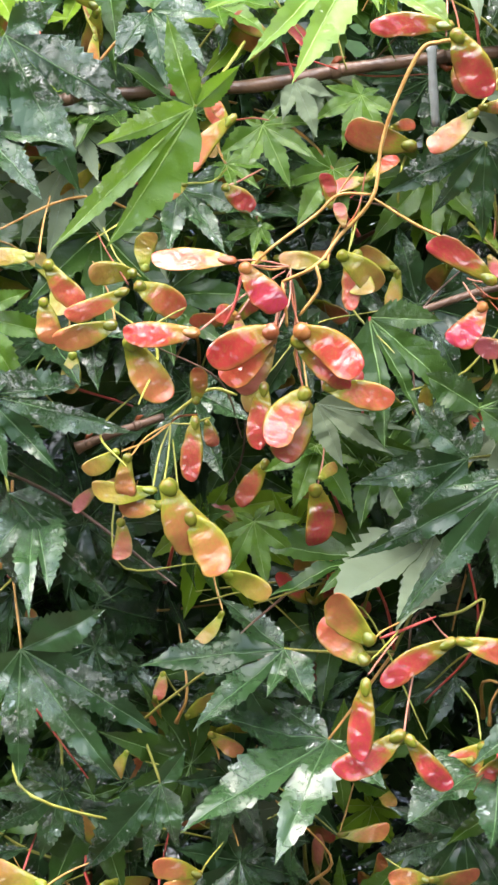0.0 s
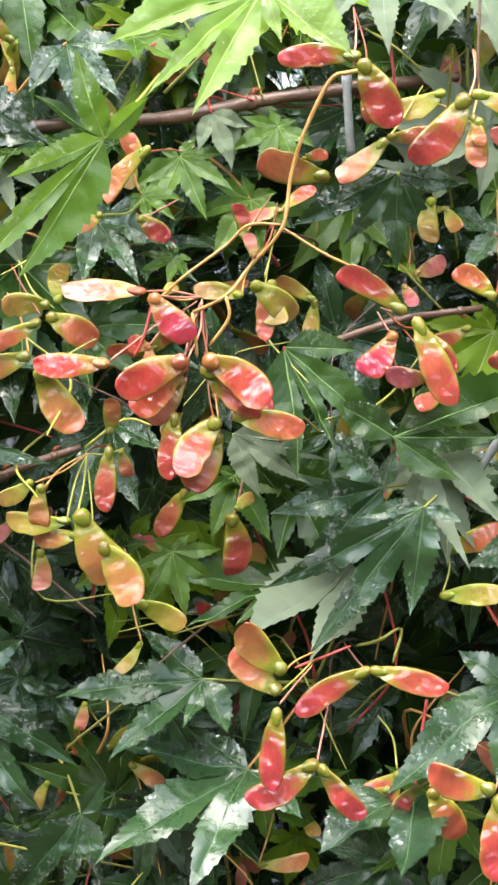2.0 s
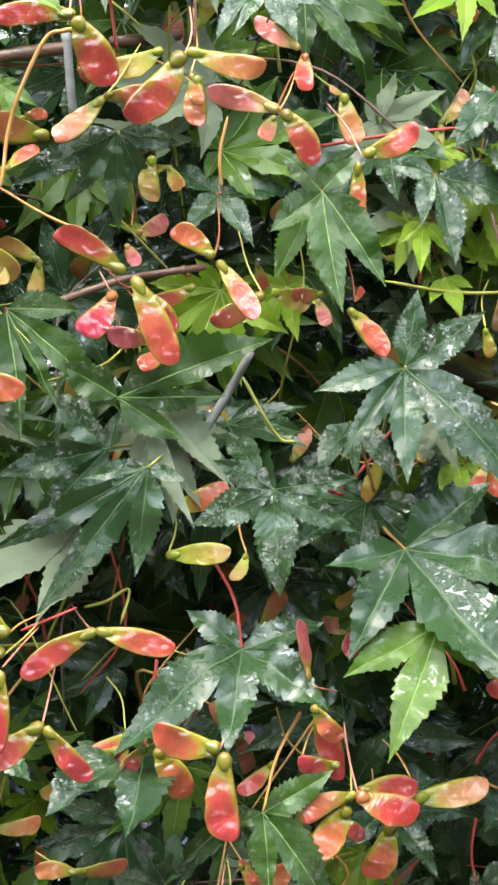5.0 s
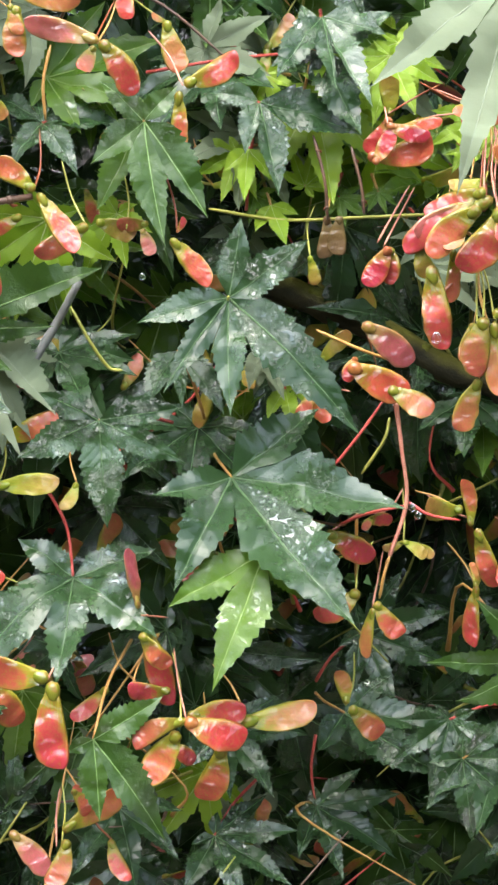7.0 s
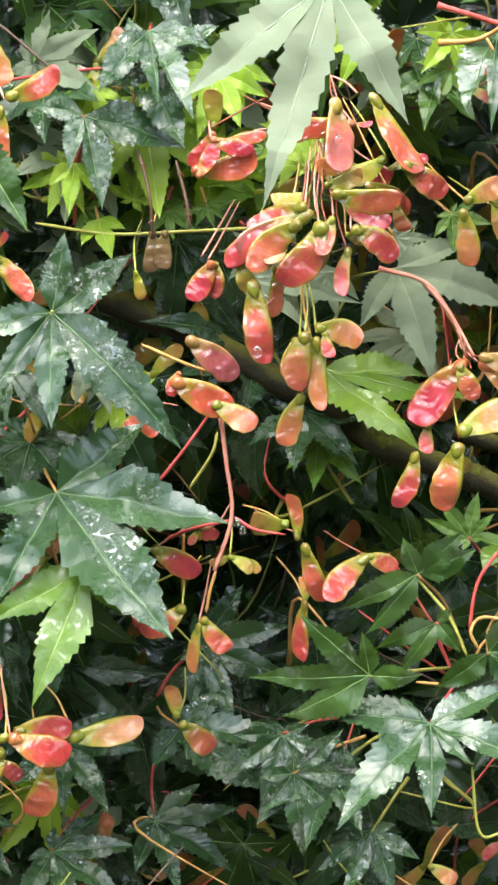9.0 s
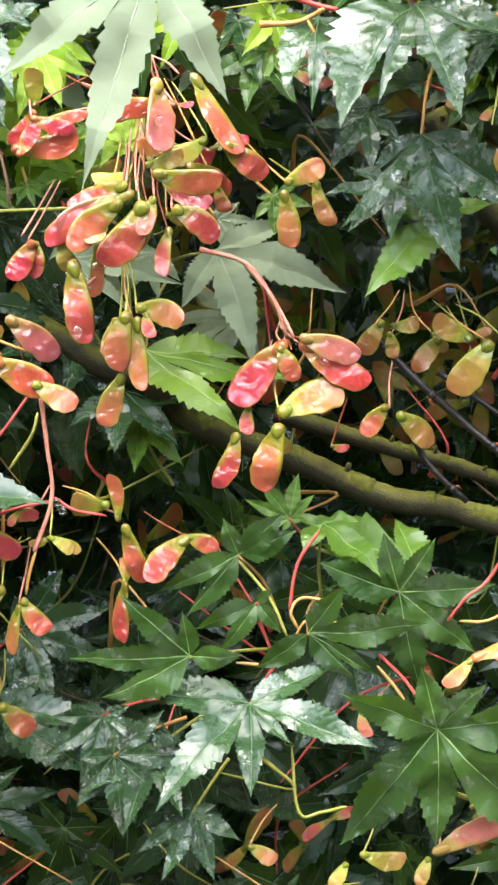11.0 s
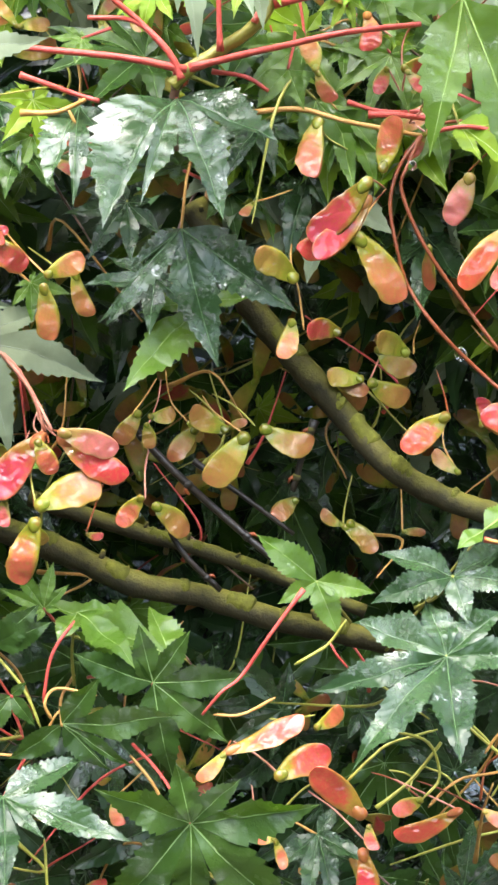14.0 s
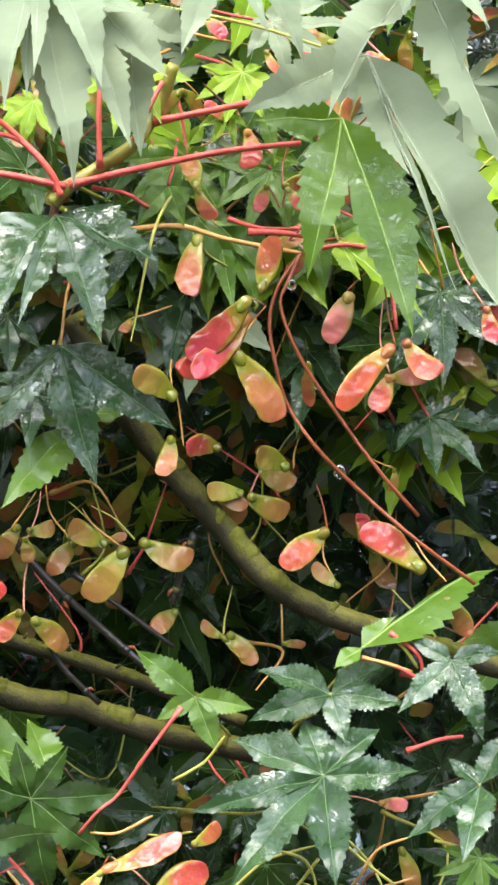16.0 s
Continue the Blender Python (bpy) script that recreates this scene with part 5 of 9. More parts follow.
stem(g, "stalk", PK, 0.0003, 0.0004, (0.0366, -0.0139, 1.4283), (0.0432, -0.0068, 1.4374), (0.0525, -0.0057, 1.4443))
seed(g, 0.0416, -0.0138, 1.4453, 47.7, -39.6, 54.3, 0.0091, 1.2538, "y", 165)
stem(g, "stalk", OR, 0.0003, 0.0004, (0.0416, -0.0138, 1.4453), (0.0476, -0.0077, 1.4444), (0.0542, -0.0076, 1.4456))
g = thing("seed_cluster", "tan and coral winged maple seeds hanging downward", "seed cluster", "maple seed clusters", 0.0139, 0.0061, 1.3885)
seed(g, 0.0226, 0.0011, 1.3944, -6.6, 80.5, -92.4, 0.0217, 0.86, "r", 166)
seed(g, 0.0231, 0.0011, 1.3992, -155.6, -75.3, -102.1, 0.0128, 1.35, "o", 167)
stem(g, "stalk", PK, 0.0003, 0.0004, (0.0235, 0.0011, 1.3954), (0.0171, 0.0104, 1.3948), (0.0139, 0.0137, 1.3925))
seed(g, 0.0263, 0.0061, 1.3935, 101.0, 64.6, 13.6, 0.0095, 1.35, "o", 168)
stem(g, "stalk", YE, 0.0003, 0.0004, (0.0277, 0.0061, 1.3945), (0.021, 0.0123, 1.3924), (0.0139, 0.0125, 1.3925))
seed(g, -0.0030, -0.0020, 1.3825, 91.3, 24.7, -166.7, 0.0141, 1.24, "y", 169)
stem(g, "stalk", OR, 0.0003, 0.0004, (-0.002, -0.002, 1.3825), (0.0065, 0.0097, 1.3865), (0.0139, 0.0153, 1.3925))
seed(g, 0.0000, -0.0039, 1.3816, 108.4, 80.3, 32.3, 0.0145, 1.35, "o", 170)
stem(g, "stalk", OR, 0.0003, 0.0004, (0.0014, -0.0039, 1.381), (0.006, 0.0073, 1.3876), (0.0139, 0.0126, 1.3925))
seed(g, 0.0126, -0.0039, 1.3722, 88.9, 47.0, 3.8, 0.0276, 1.35, "o", 171)
stem(g, "stalk", YE, 0.0003, 0.0004, (0.0126, -0.0039, 1.3722), (0.0134, 0.0089, 1.3812), (0.0139, 0.0158, 1.3925))
seed(g, 0.0203, -0.0019, 1.3618, 87.8, 53.4, -8.8, 0.0239, 1.35, "o", 172)
stem(g, "stalk", YE, 0.0003, 0.0004, (0.018, -0.0019, 1.3641), (0.0163, 0.0082, 1.3758), (0.0148, 0.0122, 1.3868))
seed(g, 0.0096, -0.0009, 1.3693, 86.5, -5.9, -173.6, 0.0216, 0.81, "y", 173)
seed(g, 0.0126, -0.0009, 1.3645, 93.0, -0.4, 174.8, 0.0158, 1.23, "o", 174)
stem(g, "stalk", YE, 0.0003, 0.0004, (0.0087, -0.0009, 1.3696), (0.0104, 0.0093, 1.3822), (0.0137, 0.0135, 1.3918))
seed(g, 0.0329, 0.0062, 1.3415, 96.4, 20.7, -4.9, 0.0181, 1.23, "y", 175)
stem(g, "stalk", OR, 0.0003, 0.0004, (0.0329, 0.0062, 1.3421), (0.0319, 0.0135, 1.3495), (0.0272, 0.0148, 1.36))
seed(g, 0.0329, 0.0262, 1.3266, 110, 50.8, 166.4, 0.0145, 0.954, "y", 176)
stem(g, "stalk", OR, 0.0003, 0.0004, (0.0329, 0.0262, 1.3266), (0.0298, 0.031, 1.3367), (0.0287, 0.0299, 1.3443))
seed(g, -0.0038, 0.036, 1.3583, 137.4, 76.1, -120.7, 0.0148, 1.2692, "o", 177)
stem(g, "stalk", OR, 0.0003, 0.0004, (-0.0038, 0.036, 1.3583), (-0.0005, 0.0378, 1.3646), (0.0019, 0.0335, 1.3722))
g = thing("seed_cluster", "coral winged maple seed dangling below a leaf", "seed cluster", "maple seed clusters", 0.0676, 0.0263, 1.3835)
seed(g, 0.0646, 0.0183, 1.3717, 10.9, 82.7, 110.7, 0.0219, 1.35, "r", 178)
seed(g, 0.0656, 0.0183, 1.3737, 82.6, -41.9, 19.5, 0.0089, 1.35, "y", 179)
stem(g, "stalk", PK, 0.0003, 0.0004, (0.0652, 0.0183, 1.3721), (0.0671, 0.029, 1.3805), (0.0676, 0.0337, 1.3875))
g = thing("seed_cluster", "rust-orange winged maple seeds joined at olive nutlets", "seed cluster", "maple seed clusters", 0.1036, 0.0065, 1.3242)
seed(g, 0.0827, -0.0216, 1.3205, 73.1, -52.2, -163.6, 0.0222, 1.35, "o", 180)
stem(g, "stalk", OR, 0.0003, 0.0004, (0.0821, -0.0216, 1.3195), (0.0866, -0.0064, 1.3231), (0.0942, 0.0029, 1.3262))
seed(g, 0.0813, -0.0206, 1.3138, 100.5, -46.7, -178.6, 0.0208, 1.35, "o", 181)
stem(g, "stalk", YE, 0.0003, 0.0004, (0.081, -0.0206, 1.3133), (0.0879, -0.0062, 1.3183), (0.0932, 0.0023, 1.3232))
seed(g, 0.0809, -0.0226, 1.3084, -29.9, 86.2, -129.5, 0.0269, 0.82, "r", 182)
stem(g, "stalk", PK, 0.0003, 0.0004, (0.0817, -0.0226, 1.3103), (0.0882, -0.0078, 1.317), (0.0929, 0.001, 1.3215))
seed(g, 0.0942, -0.0136, 1.2899, 96.0, 25.7, -170.0, 0.0265, 1.00, "r", 183)
seed(g, 0.0952, -0.0136, 1.2889, 86.8, 47.4, -10.5, 0.0227, 0.98, "r", 184)
stem(g, "stalk", PK, 0.0003, 0.0004, (0.0943, -0.0136, 1.2899), (0.0964, -0.0014, 1.299), (0.0988, 0.0048, 1.3107))
seed(g, 0.0746, 0.0264, 1.2491, 71.2, -12.2, 7.0, 0.0184, 0.83, "o", 185)
stem(g, "stalk", OR, 0.0003, 0.0004, (0.0746, 0.0264, 1.2491), (0.0774, 0.0325, 1.2571), (0.0798, 0.0327, 1.2666))
seed(g, 0.1236, 0.0067, 1.2840, 104.5, 21.9, -170.8, 0.0153, 1.35, "r", 186)
seed(g, 0.1195, 0.0040, 1.2791, 93.8, 12.2, -177.1, 0.0134, 1.35, "r", 508)
seed(g, 0.1227, 0.0067, 1.2820, 109.1, 51.2, -167.7, 0.0164, 1.19, "r", 187)
stem(g, "stalk", YE, 0.0003, 0.0004, (0.122, 0.0067, 1.2857), (0.1207, 0.0141, 1.2959), (0.1155, 0.0155, 1.3032))
seed(g, 0.1117, -0.0015, 1.3202, 86.3, 29.8, 177.0, 0.0288, 0.80, "r", 188)
seed(g, 0.1127, -0.0015, 1.3202, 79.8, 11.2, -2.5, 0.0269, 0.78, "r", 189)
stem(g, "stalk", PK, 0.0003, 0.0004, (0.1115, -0.0015, 1.3197), (0.1084, 0.0104, 1.322), (0.1036, 0.0163, 1.3282))
g = thing("seed_cluster", "pink and yellow winged maple seeds low in the foliage", "seed cluster", "maple seed clusters", 0.0391, 0.0263, 1.2446)
seed(g, 0.0268, 0.0062, 1.2381, 92.5, -16.5, -146, 0.0199, 0.9449, "o", 190)
seed(g, 0.0268, 0.0062, 1.2381, 89.5, 19.3, 169.4, 0.0137, 1.0365, "o", 191)
stem(g, "stalk", YE, 0.0003, 0.0004, (0.0268, 0.0062, 1.2381), (0.0287, 0.0196, 1.24), (0.0343, 0.0271, 1.2461))
seed(g, -0.0262, 0.0061, 1.2334, 100, -22.2, 163.3, 0.0201, 1.0713, "y", 192)
stem(g, "stalk", OR, 0.0003, 0.0004, (-0.0262, 0.0061, 1.2334), (-0.0196, 0.0145, 1.2366), (-0.0121, 0.0169, 1.2398))
seed(g, 0.105, 0.0065, 1.2374, 89.8, -7.2, -174, 0.014, 1.1456, "o", 193)
seed(g, 0.105, 0.0065, 1.2374, 110.8, -7.2, 0.2742, 0.0178, 1.0123, "o", 194)
stem(g, "stalk", YE, 0.0003, 0.0004, (0.105, 0.0065, 1.2374), (0.0986, 0.0148, 1.2383), (0.0907, 0.017, 1.2429))
seed(g, 0.0116, 0.0461, 1.3035, 153.9, 63.7, -129.7, 0.0104, 1.3035, "o", 195)
stem(g, "stalk", YE, 0.0003, 0.0004, (0.0116, 0.0461, 1.3035), (0.0149, 0.0505, 1.2976), (0.0177, 0.0488, 1.2945))
seed(g, 0.0283, 0.0412, 1.2821, 86.6, 25.7, -2.2111, 0.0138, 1.0849, "o", 196)
stem(g, "stalk", OR, 0.0003, 0.0004, (0.0283, 0.0412, 1.2821), (0.0312, 0.0453, 1.2756), (0.0321, 0.0433, 1.2727))
seed(g, -0.0006, 0.0361, 1.2763, -65.6, 73.4, -162, 0.0107, 1.1128, "y", 197)
stem(g, "stalk", YE, 0.0003, 0.0004, (-0.0006, 0.0361, 1.2763), (0.0056, 0.0409, 1.2721), (0.0109, 0.0398, 1.2711))
g = thing("seed_cluster", "red-orange winged maple seeds with green nutlets on a thin stalk", "seed cluster", "maple seed clusters", 0.1466, -0.006, 1.5381)
seed(g, 0.1437, -0.0254, 1.5119, 92.9, 10.0, -10.3, 0.0259, 0.86, "o", 198)
seed(g, 0.1418, -0.0254, 1.5109, 93.3, 46.6, -173.2, 0.0278, 1.17, "r", 199)
stem(g, "stalk", PK, 0.0003, 0.0004, (0.1418, -0.0254, 1.5096), (0.145, -0.0135, 1.52), (0.1446, -0.0076, 1.53))
seed(g, 0.1154, -0.0149, 1.4981, -73.4, 43.4, -163.6, 0.0225, 0.88, "o", 200)
seed(g, 0.1161, -0.0149, 1.4987, 93.2, -9.3, -26.6, 0.0151, 0.9922, "o", 201)
seed(g, 0.1354, -0.0040, 1.5158, 90.5, 14.6, -176.8, 0.0178, 1.09, "y", 502)
stem(g, "stalk", YE, 0.0003, 0.0004, (0.1161, -0.0149, 1.4987), (0.1215, -0.0059, 1.5069), (0.1281, -0.0029, 1.5183))
seed(g, 0.1468, -0.0054, 1.5067, 131.2, 84.1, 40.9, 0.0166, 1.35, "o", 202)
seed(g, 0.1449, -0.0054, 1.5076, 74.3, 65.2, -29.8, 0.0107, 1.1865, "o", 203)
stem(g, "stalk", OR, 0.0003, 0.0004, (0.1449, -0.0054, 1.5076), (0.1473, 0.0017, 1.5185), (0.146, 0.0028, 1.5316))
seed(g, 0.1317, 0.0052, 1.4811, 41.2, 82.2, -62.3, 0.0152, 1.35, "y", 204)
stem(g, "stalk", OR, 0.0003, 0.0004, (0.1301, 0.0052, 1.4831), (0.1304, 0.01, 1.4904), (0.1343, 0.0088, 1.5012))
seed(g, 0.1268, 0.0158, 1.4556, 92.3, -32.0, -8.6, 0.0120, 1.35, "p", 205)
seed(g, 0.1229, 0.0158, 1.4520, 65.6, 43.5, -44.9, 0.0096, 1.35, "p", 206)
seed(g, 0.1466, 0.0200, 1.4378, 85.5, 17.8, -175.8, 0.0166, 0.97, "r", 507)
stem(g, "stalk", PK, 0.0003, 0.0004, (0.1248, 0.0158, 1.4579), (0.126, 0.0217, 1.4663), (0.1286, 0.0217, 1.4759))
g = thing("seed_cluster", "bright red maple seeds spreading in pairs from a stalk", "seed cluster", "maple seed clusters", 0.113, 0.0062, 1.4395)
seed(g, 0.1219, -0.0179, 1.4407, -100.0, -27.2, -177.6, 0.0258, 0.90, "r", 207)
seed(g, 0.1257, -0.0179, 1.4379, 76.4, 62.9, -11.3, 0.0310, 0.84, "r", 208)
stem(g, "stalk", PK, 0.0003, 0.0004, (0.1219, -0.0179, 1.4407), (0.1183, -0.0008, 1.4419), (0.115, 0.0103, 1.4438))
seed(g, 0.1192, -0.0157, 1.4333, 101.7, 41.9, -177.6, 0.0176, 1.35, "c", 209)
stem(g, "stalk", PK, 0.0003, 0.0004, (0.1192, -0.0157, 1.4333), (0.1173, 0.0011, 1.4356), (0.1139, 0.0118, 1.4426))
seed(g, 0.1296, -0.0139, 1.4335, 80.7, 51.9, -11.2, 0.0161, 1.30, "r", 210)
stem(g, "stalk", PK, 0.0003, 0.0004, (0.1296, -0.0139, 1.4354), (0.1226, 0.0013, 1.4367), (0.117, 0.0104, 1.4425))
seed(g, 0.1324, -0.0037, 1.4189, 73.7, -9.4, -173.5, 0.0164, 1.12, "p", 212)
stem(g, "stalk", PK, 0.0003, 0.0004, (0.1386, -0.0037, 1.4218), (0.1289, 0.0073, 1.4296), (0.123, 0.0124, 1.4366))
seed(g, 0.1363, 0.0066, 1.4146, -69.2, 34.9, -156.3, 0.0115, 1.35, "c", 213)
stem(g, "stalk", PK, 0.0003, 0.0004, (0.1228, 0.0066, 1.4145), (0.1209, 0.0143, 1.4237), (0.1173, 0.0161, 1.4325))
g = thing("seed_cluster", "pair of orange and red winged maple seeds", "seed cluster", "maple seed clusters", 0.1546, -0.0047, 1.4676)
seed(g, 0.1518, -0.0193, 1.4454, -93.9, -28.3, -176.6, 0.0163, 1.27, "r", 214)
seed(g, 0.1537, -0.0193, 1.4435, -114.1, 58.9, -22.4, 0.0236, 0.81, "r", 215)
stem(g, "stalk", PK, 0.0003, 0.0004, (0.1522, -0.0193, 1.4458), (0.1542, -0.0068, 1.4543), (0.154, -0.0004, 1.4664))
seed(g, 0.1691, -0.0042, 1.4334, 82.6, 26.4, 174.1, 0.0202, 1.04, "o", 216)
seed(g, 0.1729, 0.0060, 1.4350, 93.9, 11.6, 2.0, 0.0139, 1.34, "y", 510)
stem(g, "stalk", YE, 0.0003, 0.0004, (0.1691, -0.0042, 1.4334), (0.1643, 0.0031, 1.4439), (0.1613, 0.0044, 1.4558))
seed(g, 0.1367, 0.0078, 1.3451, 79.1, -5, -15.8, 0.0225, 0.9135, "y", 217)
stem(g, "stalk", YE, 0.0003, 0.0004, (0.1367, 0.0078, 1.3451), (0.1397, 0.0141, 1.354), (0.1388, 0.0145, 1.3638))
seed(g, 0.1641, 0.0125, 1.345, 139.2, 52.1, -147.6, 0.0114, 1.1653, "y", 218)
stem(g, "stalk", OR, 0.0003, 0.0004, (0.1641, 0.0125, 1.345), (0.1619, 0.0191, 1.3538), (0.1629, 0.0196, 1.3638))
seed(g, 0.139, 0.0175, 1.3603, 90.6, -25.8, -15.6, 0.0206, 1.1345, "r", 219)
stem(g, "stalk", PK, 0.0003, 0.0004, (0.139, 0.0175, 1.3603), (0.1414, 0.0221, 1.3688), (0.1411, 0.0207, 1.3788))
g = thing("seed_cluster", "red and white-streaked wet winged maple seeds", "seed cluster", "maple seed clusters", 0.1827, 0.0025, 1.5097)
seed(g, 0.1819, 0.0023, 1.5178, 87.9, -37.0, 176.1, 0.0181, 0.92, "p", 220)
seed(g, 0.1838, 0.0023, 1.5158, 50.1, 74.3, -58.9, 0.0131, 1.35, "c", 221)
stem(g, "stalk", PK, 0.0003, 0.0004, (0.1827, 0.0023, 1.5174), (0.1844, 0.0089, 1.5162), (0.1827, 0.0094, 1.5137))
seed(g, 0.1734, -0.0169, 1.4943, 88.2, -16.6, 177.0, 0.0245, 0.88, "p", 222)
seed(g, 0.1753, -0.0169, 1.4937, 90.5, 56.7, -12.1, 0.0203, 1.17, "r", 223)
stem(g, "stalk", PK, 0.0003, 0.0004, (0.1734, -0.0169, 1.4952), (0.1764, -0.0026, 1.502), (0.1805, 0.0058, 1.5104))
seed(g, 0.1729, -0.0119, 1.4925, 126.7, 47.4, -142.5, 0.0109, 1.35, "o", 224)
stem(g, "stalk", OR, 0.0003, 0.0004, (0.1738, -0.0119, 1.4937), (0.1786, 0.0003, 1.5028), (0.1814, 0.0065, 1.5114))
seed(g, 0.1982, 0.0119, 1.5035, -103.7, 79.9, -18.9, 0.0178, 1.134, "o", 225)
seed(g, 0.1982, 0.0119, 1.5035, 98.9, -30.3, -170.8, 0.0059, 1.1278, "o", 226)
stem(g, "stalk", YE, 0.0003, 0.0004, (0.1982, 0.0119, 1.5035), (0.192, 0.0153, 1.5082), (0.1861, 0.0127, 1.5123))
seed(g, 0.2036, -0.0079, 1.4802, 88.0, -30.6, -6.0, 0.0201, 1.18, "r", 227)
seed(g, 0.2012, -0.0079, 1.4774, 75.4, 79.5, 144.9, 0.0225, 0.78, "r", 228)
stem(g, "stalk", PK, 0.0003, 0.0004, (0.2024, -0.0079, 1.4799), (0.1983, 0.0023, 1.491), (0.1918, 0.0065, 1.4999))
seed(g, 0.1977, -0.0120, 1.4281, -82.9, 52.6, -3.7, 0.0198, 0.92, "r", 229)
seed(g, 0.1994, -0.012, 1.4306, 109.8, -69.7, -2.2901, 0.0056, 1.08, "c", 230)
stem(g, "stalk", PK, 0.0003, 0.0004, (0.1994, -0.012, 1.4306), (0.1991, -0.0037, 1.4403), (0.1953, -0.0013, 1.4539))
seed(g, 0.1900, 0.0037, 1.4340, 75.1, -6.7, 169.8, 0.0105, 1.35, "o", 231)
seed(g, 0.1881, 0.0037, 1.4321, 74.7, 58.8, -33.6, 0.0096, 1.35, "p", 232)
stem(g, "stalk", YE, 0.0003, 0.0004, (0.1828, 0.0037, 1.4325), (0.184, 0.0098, 1.4417), (0.1827, 0.0099, 1.4515))
seed(g, 0.2142, 0.0221, 1.4476, 73.5, -8.2, 3.9, 0.0144, 1.0382, "y", 233)
stem(g, "stalk", OR, 0.0003, 0.0004, (0.2142, 0.0221, 1.4476), (0.2101, 0.0275, 1.4538), (0.2077, 0.0268, 1.4645))
g = thing("seed_cluster", "rust-red winged maple seeds hanging low", "seed cluster", "maple seed clusters", 0.1675, 0.0065, 1.2974)
seed(g, 0.1523, -0.0226, 1.2825, 84.0, -20.6, -173.7, 0.0221, 1.35, "r", 234)
seed(g, 0.1541, -0.0226, 1.2807, 55.8, 82.6, -37.3, 0.0285, 1.05, "r", 235)
stem(g, "stalk", PK, 0.0003, 0.0004, (0.1524, -0.0226, 1.2815), (0.1562, -0.0082, 1.2868), (0.1607, 0.0003, 1.2942))
seed(g, 0.1323, -0.0117, 1.2811, 89.1, 52.6, 1.9, 0.0194, 1.35, "r", 236)
stem(g, "stalk", PK, 0.0003, 0.0004, (0.1319, -0.0117, 1.2825), (0.1411, 0.0002, 1.2859), (0.1485, 0.0061, 1.2935))
seed(g, 0.1289, -0.0016, 1.2811, 86.0, 51.1, -179.9, 0.0157, 1.05, "r", 237)
stem(g, "stalk", OR, 0.0003, 0.0004, (0.1287, -0.0016, 1.2803), (0.1395, 0.0072, 1.2869), (0.1467, 0.01, 1.2922))
seed(g, 0.1859, -0.0043, 1.2967, 72.5, 68.8, 7.4, 0.0294, 0.78, "r", 238)
seed(g, 0.1841, -0.0043, 1.3036, -82.3, -74.1, -135.6, 0.0211, 0.78, "p", 239)
stem(g, "stalk", PK, 0.0003, 0.0004, (0.1855, -0.0043, 1.2984), (0.1768, 0.0072, 1.2994), (0.1683, 0.0127, 1.3014))
seed(g, 0.1731, 0.0062, 1.2740, 103.3, 39.4, 171.2, 0.0161, 1.01, "r", 240)
stem(g, "stalk", OR, 0.0003, 0.0004, (0.183, 0.0062, 1.2761), (0.1774, 0.0137, 1.2817), (0.1741, 0.0151, 1.2923))
g = thing("seed_cluster", "coral and tan winged maple seeds fanned around yellow nutlets", "seed cluster", "maple seed clusters", 0.1945, -0.005, 1.2946)
seed(g, 0.1982, -0.0171, 1.2665, -87.2, 29.7, 178.3, 0.0193, 0.95, "o", 241)
seed(g, 0.1991, -0.0171, 1.2655, 79.5, 11.1, -6.4, 0.0211, 1.35, "c", 242)
seed(g, 0.1937, -0.0060, 1.2559, 73.1, 28.9, 3.8, 0.0110, 1.35, "r", 509)
stem(g, "stalk", PK, 0.0003, 0.0004, (0.1991, -0.0171, 1.2664), (0.1971, -0.006, 1.278), (0.1961, -0.001, 1.2886))
seed(g, 0.1963, -0.0151, 1.2614, 87.7, 50.9, 166.8, 0.0196, 1.35, "r", 243)
stem(g, "stalk", YE, 0.0003, 0.0004, (0.1973, -0.0151, 1.2636), (0.1978, -0.004, 1.276), (0.1956, 0.001, 1.2866))
seed(g, 0.2192, -0.0085, 1.2633, 70.8, -10.9, 5.9, 0.0256, 1.06, "o", 244)
seed(g, 0.2005, -0.0085, 1.2659, 82.3, -9.5, -11.9, 0.0196, 1.19, "r", 245)
stem(g, "stalk", OR, 0.0003, 0.0004, (0.2193, -0.0085, 1.2676), (0.2151, -0.0016, 1.2762), (0.2092, -0.0007, 1.2826))
seed(g, 0.2125, 0.0013, 1.2529, 85.2, 61.6, 165.6, 0.0204, 1.35, "r", 246)
stem(g, "stalk", OR, 0.0003, 0.0004, (0.2126, 0.0013, 1.2539), (0.2079, 0.0073, 1.261), (0.2065, 0.0073, 1.2715))
seed(g, 0.1845, -0.0138, 1.2952, 92.2, 48.5, -7.9, 0.0147, 1.30, "r", 247)
stem(g, "stalk", PK, 0.0003, 0.0004, (0.1847, -0.0138, 1.3019), (0.1896, -0.0024, 1.2999), (0.1945, 0.0031, 1.2986))
seed(g, 0.1941, -0.0051, 1.2742, 87.7, -11.7, -168.8, 0.0149, 1.15, "r", 249)
stem(g, "stalk", OR, 0.0003, 0.0004, (0.1806, -0.0051, 1.2746), (0.1845, 0.0012, 1.2841), (0.1891, 0.0016, 1.291))
g = thing("seed_cluster", "orange winged maple seeds at the foot of the foliage", "seed cluster", "maple seed clusters", 0.1568, 0.0049, 1.2432)
seed(g, 0.1392, -0.0062, 1.2275, 78.8, 46.2, -6.1, 0.0197, 0.99, "p", 251)
seed(g, 0.1574, -0.0062, 1.2278, 89.9, -33.4, 3.6, 0.0235, 0.90, "o", 252)
